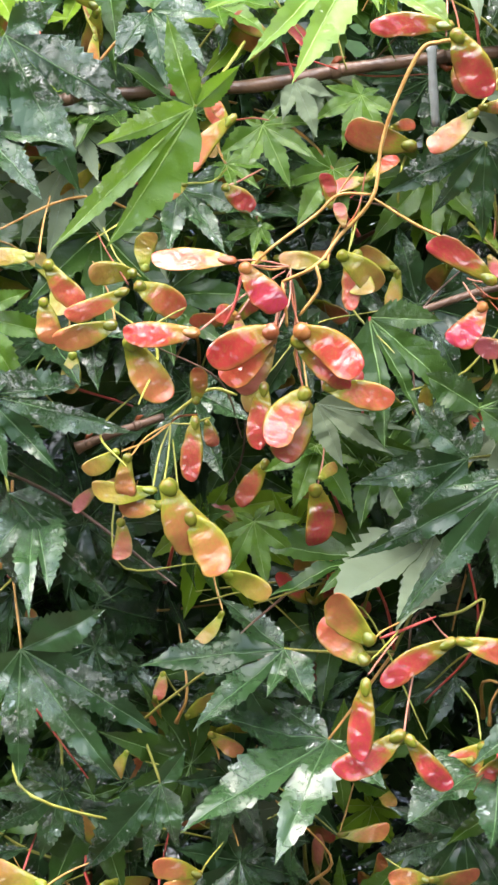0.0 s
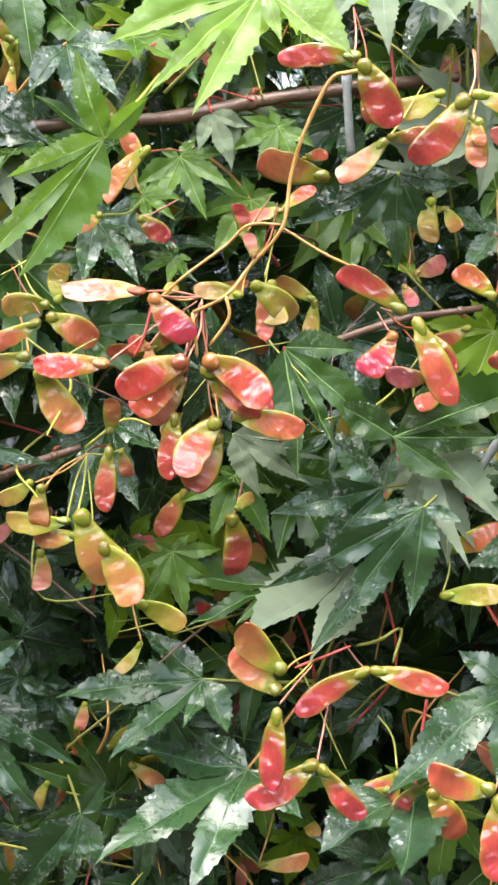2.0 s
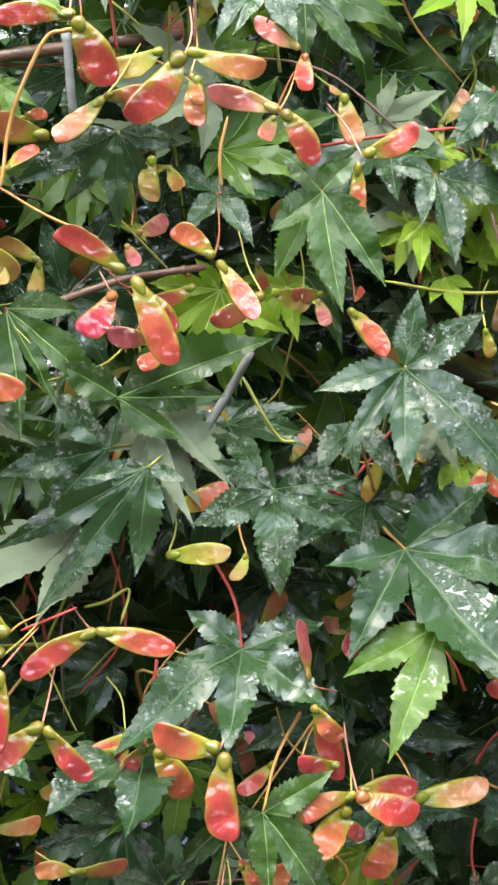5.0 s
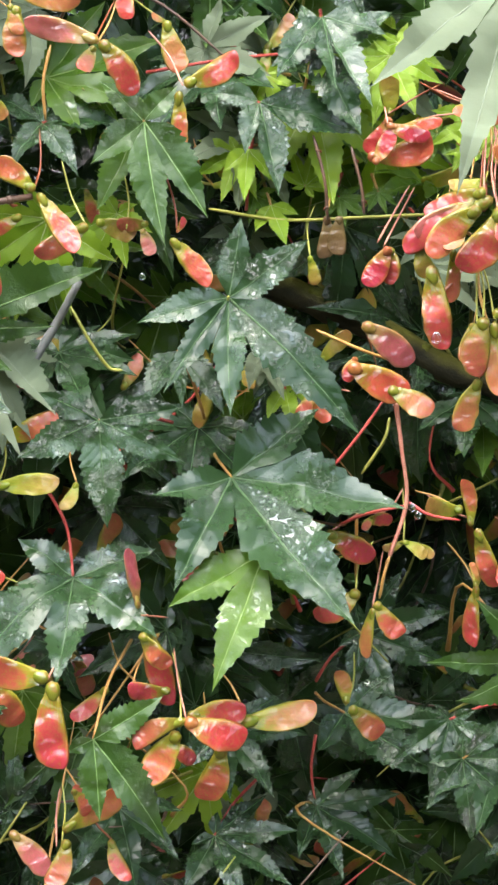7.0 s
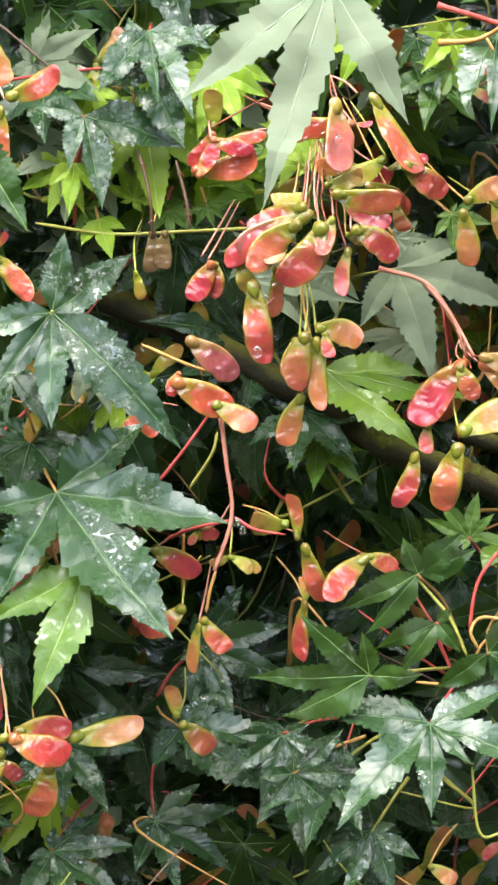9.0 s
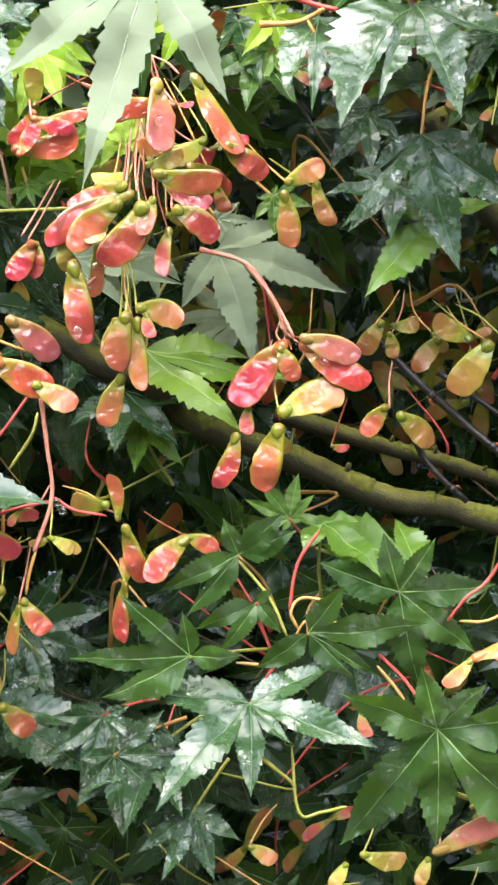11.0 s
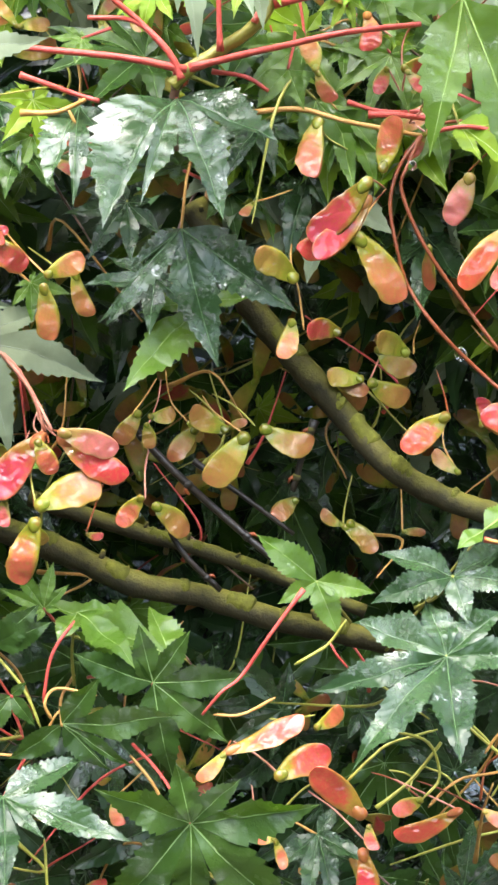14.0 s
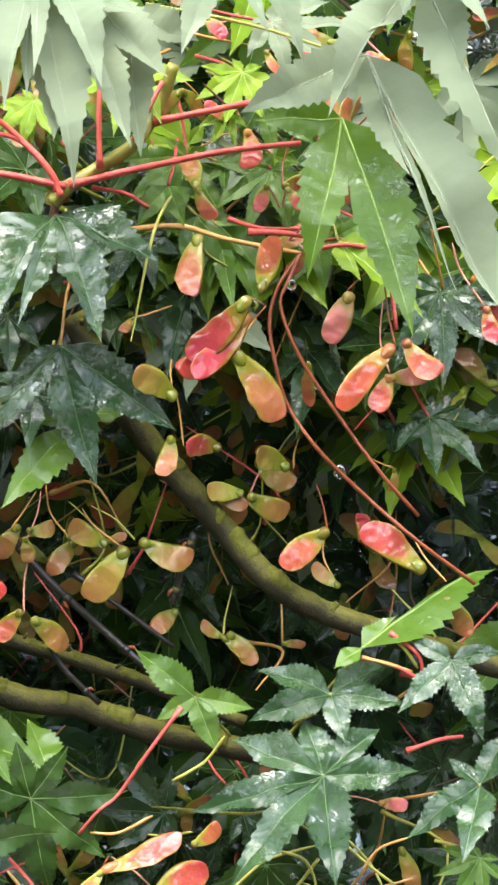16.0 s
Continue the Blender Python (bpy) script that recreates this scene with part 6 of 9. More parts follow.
stem(g, "stalk", YE, 0.0003, 0.0004, (0.1564, -0.0062, 1.224), (0.1576, 0.0047, 1.2328), (0.1567, 0.0096, 1.2409))
seed(g, 0.1606, -0.0062, 1.2414, -101.0, 66.9, -10.2, 0.0099, 1.35, "r", 253)
seed(g, 0.1583, -0.0062, 1.2239, 115.4, 61.7, -164.9, 0.0162, 1.29, "o", 254)
stem(g, "stalk", PK, 0.0003, 0.0004, (0.1544, -0.0062, 1.2221), (0.1546, 0.0039, 1.2314), (0.1559, 0.008, 1.2393))
seed(g, 0.1729, 0.0023, 1.2215, 51.1, 58.2, -34.5, 0.0153, 1.10, "r", 255)
stem(g, "stalk", PK, 0.0003, 0.0004, (0.1739, 0.0023, 1.2214), (0.1676, 0.01, 1.2273), (0.1646, 0.0117, 1.2372))
seed(g, 0.1644, 0.0039, 1.2352, 91, -62.9, -161.8, 0.0069, 1.2325, "o", 256)
stem(g, "stalk", OR, 0.0003, 0.0004, (0.1644, 0.0039, 1.2352), (0.1613, 0.0123, 1.2402), (0.1568, 0.0148, 1.2472))
g = thing("seed_cluster", "small winged maple seeds dangling from a red forked stalk", "seed cluster", "maple seed clusters", 0.2763, -0.0088, 1.3376)
seed(g, 0.2488, -0.0102, 1.3277, 93.9, 27.0, -8.7, 0.0182, 1.21, "r", 257)
stem(g, "stalk", PK, 0.0003, 0.0004, (0.2488, -0.0102, 1.3277), (0.2589, -0.0035, 1.3328), (0.2676, -0.0028, 1.3385))
seed(g, 0.2626, -0.0081, 1.3311, 94.5, -5.7, 1.4, 0.0092, 1.35, "r", 258)
seed(g, 0.2646, -0.0081, 1.333, 111.3, 43.5, -155.7, 0.0063, 1.1764, "r", 259)
stem(g, "stalk", PK, 0.0003, 0.0004, (0.2646, -0.0081, 1.333), (0.272, -0.0012, 1.3354), (0.2763, -0.0003, 1.3416))
seed(g, 0.275, -0.0095, 1.3241, 88.9, 15.2, 155, 0.0077, 1.1609, "y", 260)
seed(g, 0.2804, -0.0060, 1.3227, 78.6, 28.5, -38.6, 0.0075, 1.35, "y", 511)
seed(g, 0.275, -0.0095, 1.3241, 58.7, 23.4, -9.4, 0.0092, 1.3789, "y", 261)
stem(g, "stalk", YE, 0.0003, 0.0004, (0.275, -0.0095, 1.3241), (0.2765, -0.0014, 1.332), (0.2763, 0.0007, 1.3416))
seed(g, 0.2592, -0.0092, 1.3070, 102.0, 22.3, -170.9, 0.0170, 1.33, "r", 262)
stem(g, "stalk", YE, 0.0003, 0.0004, (0.2583, -0.0092, 1.307), (0.2604, -0.0023, 1.3166), (0.2659, -0.0013, 1.324))
seed(g, 0.2649, -0.0099, 1.3031, 85.8, 46.0, 5.3, 0.0146, 1.35, "r", 263)
seed(g, 0.2639, -0.0099, 1.3012, -62.7, 80.7, -179.5, 0.0171, 0.78, "o", 264)
stem(g, "stalk", PK, 0.0003, 0.0004, (0.2639, -0.0099, 1.3021), (0.267, -0.0025, 1.3115), (0.2689, -0.0011, 1.3203))
seed(g, 0.2569, 0.0086, 1.2661, -70.8, -71.6, 156.8, 0.0118, 1.35, "o", 265)
seed(g, 0.2579, 0.0086, 1.2641, 91.4, 34.9, 11.8, 0.0162, 1.35, "o", 266)
stem(g, "stalk", YE, 0.0003, 0.0004, (0.2563, 0.0086, 1.2652), (0.2599, 0.0142, 1.2726), (0.2602, 0.0138, 1.2832))
seed(g, 0.2985, -0.0091, 1.3293, -138.7, -72.8, -137.3, 0.0170, 0.80, "r", 267)
seed(g, 0.3005, -0.0091, 1.3273, 103.8, 69.2, 7.8, 0.0216, 0.92, "r", 268)
stem(g, "stalk", PK, 0.0003, 0.0004, (0.299, -0.0091, 1.3313), (0.2915, -0.0019, 1.3341), (0.2845, -0.0006, 1.3393))
seed(g, 0.2952, -0.0086, 1.3342, 75.5, -18.9, -160.4, 0.0148, 1.35, "y", 269)
stem(g, "stalk", OR, 0.0003, 0.0004, (0.2952, -0.0086, 1.3343), (0.2881, -0.0016, 1.3385), (0.2804, -0.0005, 1.3409))
seed(g, 0.3013, -0.0007, 1.3068, -126.2, 85.0, 106.7, 0.0214, 0.78, "r", 270)
seed(g, 0.3014, -0.0007, 1.3069, 25.4, -65.2, 88.2, 0.0096, 1.3555, "o", 271)
stem(g, "stalk", OR, 0.0003, 0.0004, (0.3014, -0.0007, 1.3069), (0.2985, 0.0043, 1.314), (0.2921, 0.0033, 1.3223))
seed(g, 0.3232, -0.0017, 1.3221, 121.4, 35.3, -150.1, 0.0242, 1.0123, "r", 272)
seed(g, 0.3232, -0.0017, 1.3221, 82.6, 15.4, -24, 0.0113, 1.4266, "r", 273)
stem(g, "stalk", PK, 0.0003, 0.0004, (0.3232, -0.0017, 1.3221), (0.3144, 0.0051, 1.327), (0.3091, 0.006, 1.3307))
g = thing("seed_cluster", "dense hanging cluster of orange winged maple seeds with olive nutlets", "seed cluster", "maple seed clusters", 0.313, -0.0117, 1.4834)
seed(g, 0.3104, -0.0274, 1.4456, 95.9, 1.8, -9.7, 0.0228, 1.02, "r", 274)
stem(g, "stalk", PK, 0.0003, 0.0004, (0.307, -0.0274, 1.4464), (0.3084, -0.0173, 1.4564), (0.31, -0.0132, 1.4686))
seed(g, 0.3027, -0.0275, 1.4396, -71.8, 28.9, 177.9, 0.0329, 0.78, "r", 275)
stem(g, "stalk", PK, 0.0003, 0.0004, (0.3045, -0.0275, 1.4401), (0.3054, -0.0174, 1.4508), (0.3081, -0.0132, 1.4626))
seed(g, 0.3070, -0.0308, 1.4356, 106.7, 47.3, -172.9, 0.0240, 1.35, "r", 276)
stem(g, "stalk", PK, 0.0003, 0.0004, (0.3051, -0.0308, 1.4353), (0.3058, -0.02, 1.4453), (0.3081, -0.0152, 1.4577))
seed(g, 0.3021, -0.0244, 1.4382, 77.8, 18.3, 174.8, 0.0259, 0.94, "p", 277)
stem(g, "stalk", PK, 0.0003, 0.0004, (0.3021, -0.0244, 1.4384), (0.3041, -0.0156, 1.4482), (0.3067, -0.0129, 1.4611))
seed(g, 0.3090, -0.0262, 1.4341, -103.6, 66.5, 159.0, 0.0158, 1.35, "r", 278)
stem(g, "stalk", PK, 0.0003, 0.0004, (0.3085, -0.0262, 1.4345), (0.3077, -0.0168, 1.4454), (0.3102, -0.0134, 1.4576))
seed(g, 0.3164, -0.0308, 1.4342, 84.9, 30.9, -6.5, 0.0177, 1.35, "r", 279)
stem(g, "stalk", PK, 0.0003, 0.0004, (0.3156, -0.0308, 1.434), (0.3169, -0.0204, 1.4432), (0.3146, -0.0161, 1.4566))
seed(g, 0.3147, -0.0248, 1.4325, 91.8, 15.9, 18.4, 0.0082, 1.32, "y", 280)
stem(g, "stalk", OR, 0.0003, 0.0004, (0.3147, -0.0248, 1.4325), (0.3154, -0.0163, 1.4432), (0.314, -0.0138, 1.4559))
seed(g, 0.3152, -0.0271, 1.4278, -10.1, 72.1, -112.9, 0.0171, 0.88, "r", 281)
stem(g, "stalk", PK, 0.0003, 0.0004, (0.3148, -0.0271, 1.4272), (0.3128, -0.0167, 1.4402), (0.3142, -0.0124, 1.4505))
seed(g, 0.3344, -0.0245, 1.4555, 86.5, 28.1, 1.3, 0.0183, 1.35, "r", 282)
stem(g, "stalk", YE, 0.0003, 0.0004, (0.3286, -0.0245, 1.4584), (0.3238, -0.0145, 1.4695), (0.3189, -0.0105, 1.4779))
seed(g, 0.3293, -0.0202, 1.4575, 97.9, 17.7, 177.0, 0.0162, 1.17, "y", 283)
stem(g, "stalk", OR, 0.0003, 0.0004, (0.3249, -0.0202, 1.458), (0.3219, -0.0105, 1.4679), (0.3168, -0.0068, 1.4793))
seed(g, 0.3249, -0.0205, 1.4789, 56.1, 57.0, -16.4, 0.0308, 0.78, "r", 284)
stem(g, "stalk", PK, 0.0003, 0.0004, (0.32, -0.0205, 1.4796), (0.3178, -0.0087, 1.4843), (0.313, -0.0028, 1.4874))
seed(g, 0.3194, -0.015, 1.4697, 78, 1.4884, -171.6, 0.0234, 0.8, "c", 285)
seed(g, 0.3194, -0.015, 1.4697, 52.7, -6.9, 4, 0.0065, 0.96, "c", 286)
stem(g, "stalk", PK, 0.0003, 0.0004, (0.3194, -0.015, 1.4697), (0.3156, -0.007, 1.4773), (0.313, -0.005, 1.4874))
seed(g, 0.3135, -0.0161, 1.4778, 139.9, 64.6, -108.9, 0.0271, 1.1, "p", 287)
stem(g, "stalk", PK, 0.0003, 0.0004, (0.3135, -0.0161, 1.4778), (0.3128, -0.0071, 1.4809), (0.313, -0.0042, 1.4874))
seed(g, 0.2725, -0.0069, 1.4682, -96.6, 57.8, 160.5, 0.0139, 1.35, "c", 288)
seed(g, 0.2733, -0.0040, 1.4694, -147.8, -71.5, -125.9, 0.0141, 1.25, "y", 503)
stem(g, "stalk", PK, 0.0003, 0.0004, (0.2718, -0.0069, 1.4697), (0.2817, -0.002, 1.4754), (0.2906, -0.0031, 1.4799))
seed(g, 0.2653, -0.0083, 1.4549, 95.3, -17.7, 4.9, 0.0221, 1.02, "c", 289)
stem(g, "stalk", PK, 0.0003, 0.0004, (0.2666, -0.0083, 1.4544), (0.2732, -0.0016, 1.4609), (0.2835, -0.0008, 1.469))
seed(g, 0.2794, -0.0224, 1.4248, 93.2, 60.4, -6.5, 0.0118, 1.35, "y", 290)
stem(g, "stalk", YE, 0.0003, 0.0004, (0.2789, -0.0224, 1.421), (0.2836, -0.0134, 1.4305), (0.2884, -0.0104, 1.4424))
seed(g, 0.2920, -0.0187, 1.4227, 83.7, 81.5, 174.1, 0.0175, 0.83, "r", 291)
stem(g, "stalk", OR, 0.0003, 0.0004, (0.2844, -0.0187, 1.4229), (0.2904, -0.0098, 1.4315), (0.2929, -0.0069, 1.4449))
seed(g, 0.2713, -0.0110, 1.4242, 83.1, 52.4, 172.8, 0.0150, 1.35, "c", 292)
stem(g, "stalk", PK, 0.0003, 0.0004, (0.2672, -0.011, 1.4262), (0.2727, -0.0038, 1.4343), (0.2797, -0.0026, 1.4458))
seed(g, 0.2719, -0.0093, 1.4242, 2.0, 84.2, -105.5, 0.0121, 1.35, "r", 293)
stem(g, "stalk", PK, 0.0003, 0.0004, (0.2695, -0.0093, 1.425), (0.2747, -0.0025, 1.433), (0.2815, -0.0017, 1.4451))
seed(g, 0.3556, -0.0227, 1.4426, 95.7, -32.0, -17.1, 0.0144, 1.35, "o", 294)
seed(g, 0.3547, -0.0227, 1.4398, 131.5, 76.9, 25.9, 0.0191, 1.05, "o", 295)
stem(g, "stalk", OR, 0.0003, 0.0004, (0.3558, -0.0227, 1.4431), (0.3505, -0.0131, 1.4499), (0.3415, -0.0095, 1.4605))
seed(g, 0.3328, -0.0177, 1.4425, 104.3, 61.5, 0.272, 0.0099, 1.44, "o", 296)
stem(g, "stalk", OR, 0.0003, 0.0004, (0.3328, -0.0177, 1.4425), (0.3284, -0.0102, 1.4538), (0.3242, -0.0086, 1.4644))
seed(g, 0.3032, -0.018, 1.4462, 112.2, 3.1, 177.8, 0.0128, 1.1331, "y", 297)
stem(g, "stalk", YE, 0.0003, 0.0004, (0.3032, -0.018, 1.4462), (0.3066, -0.0099, 1.4562), (0.3082, -0.0078, 1.4693))
g = thing("seed_cluster", "tan winged maple seeds hanging straight down with raindrops", "seed cluster", "maple seed clusters", 0.302, -0.0143, 1.4207)
seed(g, 0.3042, -0.0255, 1.4017, 84.7, 11.7, -12.1, 0.0163, 1.35, "o", 298)
stem(g, "stalk", OR, 0.0003, 0.0004, (0.3015, -0.0255, 1.4008), (0.3013, -0.0145, 1.4104), (0.3019, -0.0095, 1.4223))
seed(g, 0.3000, -0.0284, 1.3999, -35.5, 82.3, -126.1, 0.0192, 1.35, "o", 299)
stem(g, "stalk", YE, 0.0003, 0.0004, (0.3, -0.0284, 1.4), (0.3024, -0.0166, 1.41), (0.3016, -0.0107, 1.4205))
seed(g, 0.3041, -0.0257, 1.3980, 94.2, 85.2, -6.2, 0.0241, 0.79, "o", 300)
stem(g, "stalk", OR, 0.0003, 0.0004, (0.3026, -0.0257, 1.398), (0.3015, -0.0133, 1.4071), (0.3021, -0.0068, 1.4199))
seed(g, 0.2977, -0.0234, 1.3981, 107.0, 67.0, -160.0, 0.0136, 1.28, "o", 301)
stem(g, "stalk", YE, 0.0003, 0.0004, (0.2987, -0.0234, 1.398), (0.3005, -0.0133, 1.4071), (0.3014, -0.0092, 1.4205))
seed(g, 0.2994, -0.0225, 1.3791, 77.9, 63.7, 160.4, 0.0184, 1.10, "o", 302)
stem(g, "stalk", OR, 0.0003, 0.0004, (0.2996, -0.0225, 1.3799), (0.2984, -0.0136, 1.3892), (0.3007, -0.0108, 1.4034))
seed(g, 0.2831, -0.0257, 1.4171, 41.2, 75.2, -43.1, 0.0272, 1.00, "r", 303)
stem(g, "stalk", PK, 0.0003, 0.0004, (0.2857, -0.0257, 1.4081), (0.2942, -0.0146, 1.4145), (0.2996, -0.0096, 1.4228))
seed(g, 0.3068, -0.0268, 1.3998, 45.5, 60.7, -53.2, 0.0090, 1.35, "r", 305)
stem(g, "stalk", YE, 0.0003, 0.0004, (0.304, -0.0268, 1.3999), (0.3043, -0.0153, 1.4107), (0.3023, -0.0099, 1.421))
g = thing("seed_cluster", "pink and red winged maple seeds on a bright red stalk", "seed cluster", "maple seed clusters", 0.272, -0.0047, 1.3675)
seed(g, 0.2564, -0.0176, 1.3845, 88.8, 22.4, -4.4, 0.0219, 1.29, "c", 306)
stem(g, "stalk", PK, 0.0003, 0.0004, (0.2587, -0.0176, 1.3859), (0.264, -0.0055, 1.382), (0.2688, 0.0006, 1.3758))
seed(g, 0.2619, -0.0141, 1.3986, 99.2, 37.4, 0.3, 0.0216, 1.11, "p", 307)
stem(g, "stalk", PK, 0.0003, 0.0004, (0.2614, -0.0141, 1.3987), (0.2653, -0.0044, 1.3915), (0.2676, -0.0008, 1.3845))
seed(g, 0.2697, -0.0179, 1.3767, 74.2, 21.8, -13.4, 0.0163, 1.35, "o", 308)
stem(g, "stalk", YE, 0.0003, 0.0004, (0.2693, -0.0179, 1.3787), (0.2703, -0.0053, 1.3743), (0.272, 0.0014, 1.3715))
seed(g, 0.2589, -0.0145, 1.3874, 103.7, 62.2, 179.9, 0.0087, 1.4216, "c", 309)
stem(g, "stalk", PK, 0.0003, 0.0004, (0.2589, -0.0145, 1.3874), (0.2622, -0.0045, 1.3819), (0.2691, -0.0005, 1.3759))
seed(g, 0.2466, 0.008, 1.3753, 118.4, 51.6, -158.3, 0.0111, 1.2457, "r", 310)
seed(g, 0.2466, 0.008, 1.3753, 93.9, 55.8, -28.9, 0.012, 1.3395, "r", 311)
stem(g, "stalk", PK, 0.0003, 0.0004, (0.2466, 0.008, 1.3753), (0.2536, 0.0109, 1.3762), (0.2595, 0.0078, 1.3753))
g = thing("seed_cluster", "brown withered maple seeds on dark stalks", "seed cluster", "maple seed clusters", 0.2535, 0.0121, 1.4572)
seed(g, 0.2517, 0.0011, 1.4354, 87.8, 78.9, 175.7, 0.0141, 1.18, "b", 312)
seed(g, 0.2556, 0.0011, 1.4354, 57.3, 85.4, -27.7, 0.0130, 1.28, "b", 313)
stem(g, "stalk", OR, 0.0003, 0.0004, (0.252, 0.0011, 1.4383), (0.2541, 0.0118, 1.4461), (0.253, 0.0166, 1.4552))
seed(g, 0.2454, 0.0007, 1.422, -51.2, 85.4, 1.9382, 0.0099, 1.3002, "y", 314)
stem(g, "stalk", YE, 0.0003, 0.0004, (0.2454, 0.0007, 1.422), (0.2456, 0.0099, 1.4325), (0.2486, 0.013, 1.44))
g = thing("seed_cluster", "orange-tipped winged maple seeds beside a pale leaf", "seed cluster", "maple seed clusters", 0.3431, -0.0123, 1.4533)
seed(g, 0.3681, -0.0083, 1.4441, 86.3, 64.5, -10.6, 0.0164, 1.07, "o", 317)
stem(g, "stalk", YE, 0.0003, 0.0004, (0.3671, -0.0083, 1.4422), (0.3606, -0.0017, 1.4475), (0.3537, -0.001, 1.4524))
g = thing("seed_cluster", "wet crimson and orange winged maple seeds hanging from a pink stalk", "seed cluster", "maple seed clusters", 0.3549, -0.0196, 1.3924)
seed(g, 0.3545, -0.0217, 1.3887, 108.7, 43.4, 178.2, 0.0265, 1.07, "c", 318)
stem(g, "stalk", PK, 0.0003, 0.0004, (0.3541, -0.0217, 1.3887), (0.3533, -0.0134, 1.3918), (0.3549, -0.0111, 1.3964))
seed(g, 0.3598, -0.0248, 1.3884, 78.8, 28.0, -8.7, 0.0267, 0.99, "c", 319)
stem(g, "stalk", PK, 0.0003, 0.0004, (0.3588, -0.0248, 1.3891), (0.3552, -0.0148, 1.3935), (0.3549, -0.0107, 1.3964))
seed(g, 0.3519, -0.0254, 1.3879, 84.3, 57.8, -11.9, 0.0130, 1.35, "r", 320)
stem(g, "stalk", PK, 0.0003, 0.0004, (0.3562, -0.0254, 1.3869), (0.357, -0.0163, 1.3903), (0.3549, -0.0132, 1.3964))
seed(g, 0.3590, -0.0288, 1.3908, 98.7, 17.4, -7.9, 0.0212, 1.03, "p", 321)
stem(g, "stalk", PK, 0.0003, 0.0004, (0.359, -0.0288, 1.3908), (0.3571, -0.0167, 1.3918), (0.3549, -0.0105, 1.3964))
seed(g, 0.3559, -0.0198, 1.3896, 83.9, 45.2, 170.4, 0.0169, 1.14, "c", 322)
stem(g, "stalk", PK, 0.0003, 0.0004, (0.3549, -0.0198, 1.3896), (0.3564, -0.0135, 1.394), (0.3549, -0.0132, 1.3964))
seed(g, 0.3518, -0.0272, 1.3653, 75.5, -26.0, 2.3, 0.0235, 1.26, "o", 323)
seed(g, 0.3511, -0.0180, 1.3580, 99.5, 40.3, 8.6, 0.0092, 1.35, "y", 506)
seed(g, 0.3514, -0.0272, 1.3615, -81.3, 78.5, -176.5, 0.0231, 1.22, "r", 324)
stem(g, "stalk", YE, 0.0003, 0.0004, (0.3518, -0.0272, 1.3643), (0.3513, -0.0185, 1.3763), (0.354, -0.0158, 1.3875))
seed(g, 0.3385, -0.0186, 1.3583, 113.0, 63.6, -176.1, 0.0196, 1.02, "r", 325)
stem(g, "stalk", OR, 0.0003, 0.0004, (0.3394, -0.0186, 1.3592), (0.3439, -0.0128, 1.3689), (0.3479, -0.013, 1.3813))
seed(g, 0.3427, -0.0170, 1.3677, 15.0, 65.9, -90.0, 0.0102, 1.35, "r", 326)
stem(g, "stalk", PK, 0.0003, 0.0004, (0.3446, -0.017, 1.3676), (0.3471, -0.0112, 1.3773), (0.3523, -0.0114, 1.39))
g = thing("seed_cluster", "small coral winged maple seeds over mossy branches", "seed cluster", "maple seed clusters", 0.405, 0.0009, 1.4053)
seed(g, 0.3923, -0.0097, 1.3665, 84.5, 44.8, 168.1, 0.0130, 1.35, "r", 327)
seed(g, 0.3963, -0.0097, 1.3635, 89.3, 37.7, 0.6, 0.0171, 1.24, "d", 328)
stem(g, "stalk", PK, 0.0003, 0.0004, (0.3933, -0.0097, 1.3655), (0.3952, -0.0012, 1.3752), (0.3974, 0.0012, 1.3834))
seed(g, 0.3921, -0.0066, 1.3957, 97.6, 47.6, 169.8, 0.0137, 1.35, "d", 329)
seed(g, 0.3951, -0.0066, 1.3937, 77.4, -16.1, 14.5, 0.0109, 1.35, "d", 330)
stem(g, "stalk", OR, 0.0003, 0.0004, (0.3891, -0.0066, 1.3947), (0.3965, 0.0025, 1.401), (0.4008, 0.0057, 1.4065))
seed(g, 0.3938, -0.0081, 1.3918, 136.5, 69.9, 31.3, 0.0095, 1.35, "d", 331)
stem(g, "stalk", PK, 0.0003, 0.0004, (0.3948, -0.0081, 1.3918), (0.4005, 0.0023, 1.3989), (0.4028, 0.0067, 1.4064))
seed(g, 0.4136, -0.0014, 1.3895, 112.4, 43.1, -163.7, 0.0147, 1.35, "d", 332)
seed(g, 0.4105, -0.0014, 1.3915, 71.5, 45.3, -7.8, 0.0086, 1.3531, "y", 333)
stem(g, "stalk", OR, 0.0003, 0.0004, (0.4105, -0.0014, 1.3915), (0.4063, 0.007, 1.3987), (0.405, 0.0093, 1.4093))
seed(g, 0.4227, -0.0094, 1.3886, 87.8, -37.3, 168.7, 0.0153, 1.35, "d", 334)
seed(g, 0.4227, -0.0094, 1.3896, 88.7, -24.9, -32.1, 0.0075, 1.1725, "d", 335)
stem(g, "stalk", YE, 0.0003, 0.0004, (0.4227, -0.0094, 1.3896), (0.4183, 0.0005, 1.3969), (0.4124, 0.0044, 1.4027))
seed(g, 0.4282, -0.0154, 1.3878, 108.7, 42.1, -162.2, 0.0218, 1.35, "d", 336)
stem(g, "stalk", OR, 0.0003, 0.0004, (0.4262, -0.0154, 1.3888), (0.4193, -0.0048, 1.3951), (0.4161, -0.0002, 1.4007))
seed(g, 0.4344, -0.0115, 1.3896, 81.0, 12.4, -10.2, 0.0196, 1.26, "d", 337)
stem(g, "stalk", YE, 0.0003, 0.0004, (0.4323, -0.0115, 1.3906), (0.4276, -0.0018, 1.3969), (0.4201, 0.002, 1.4012))
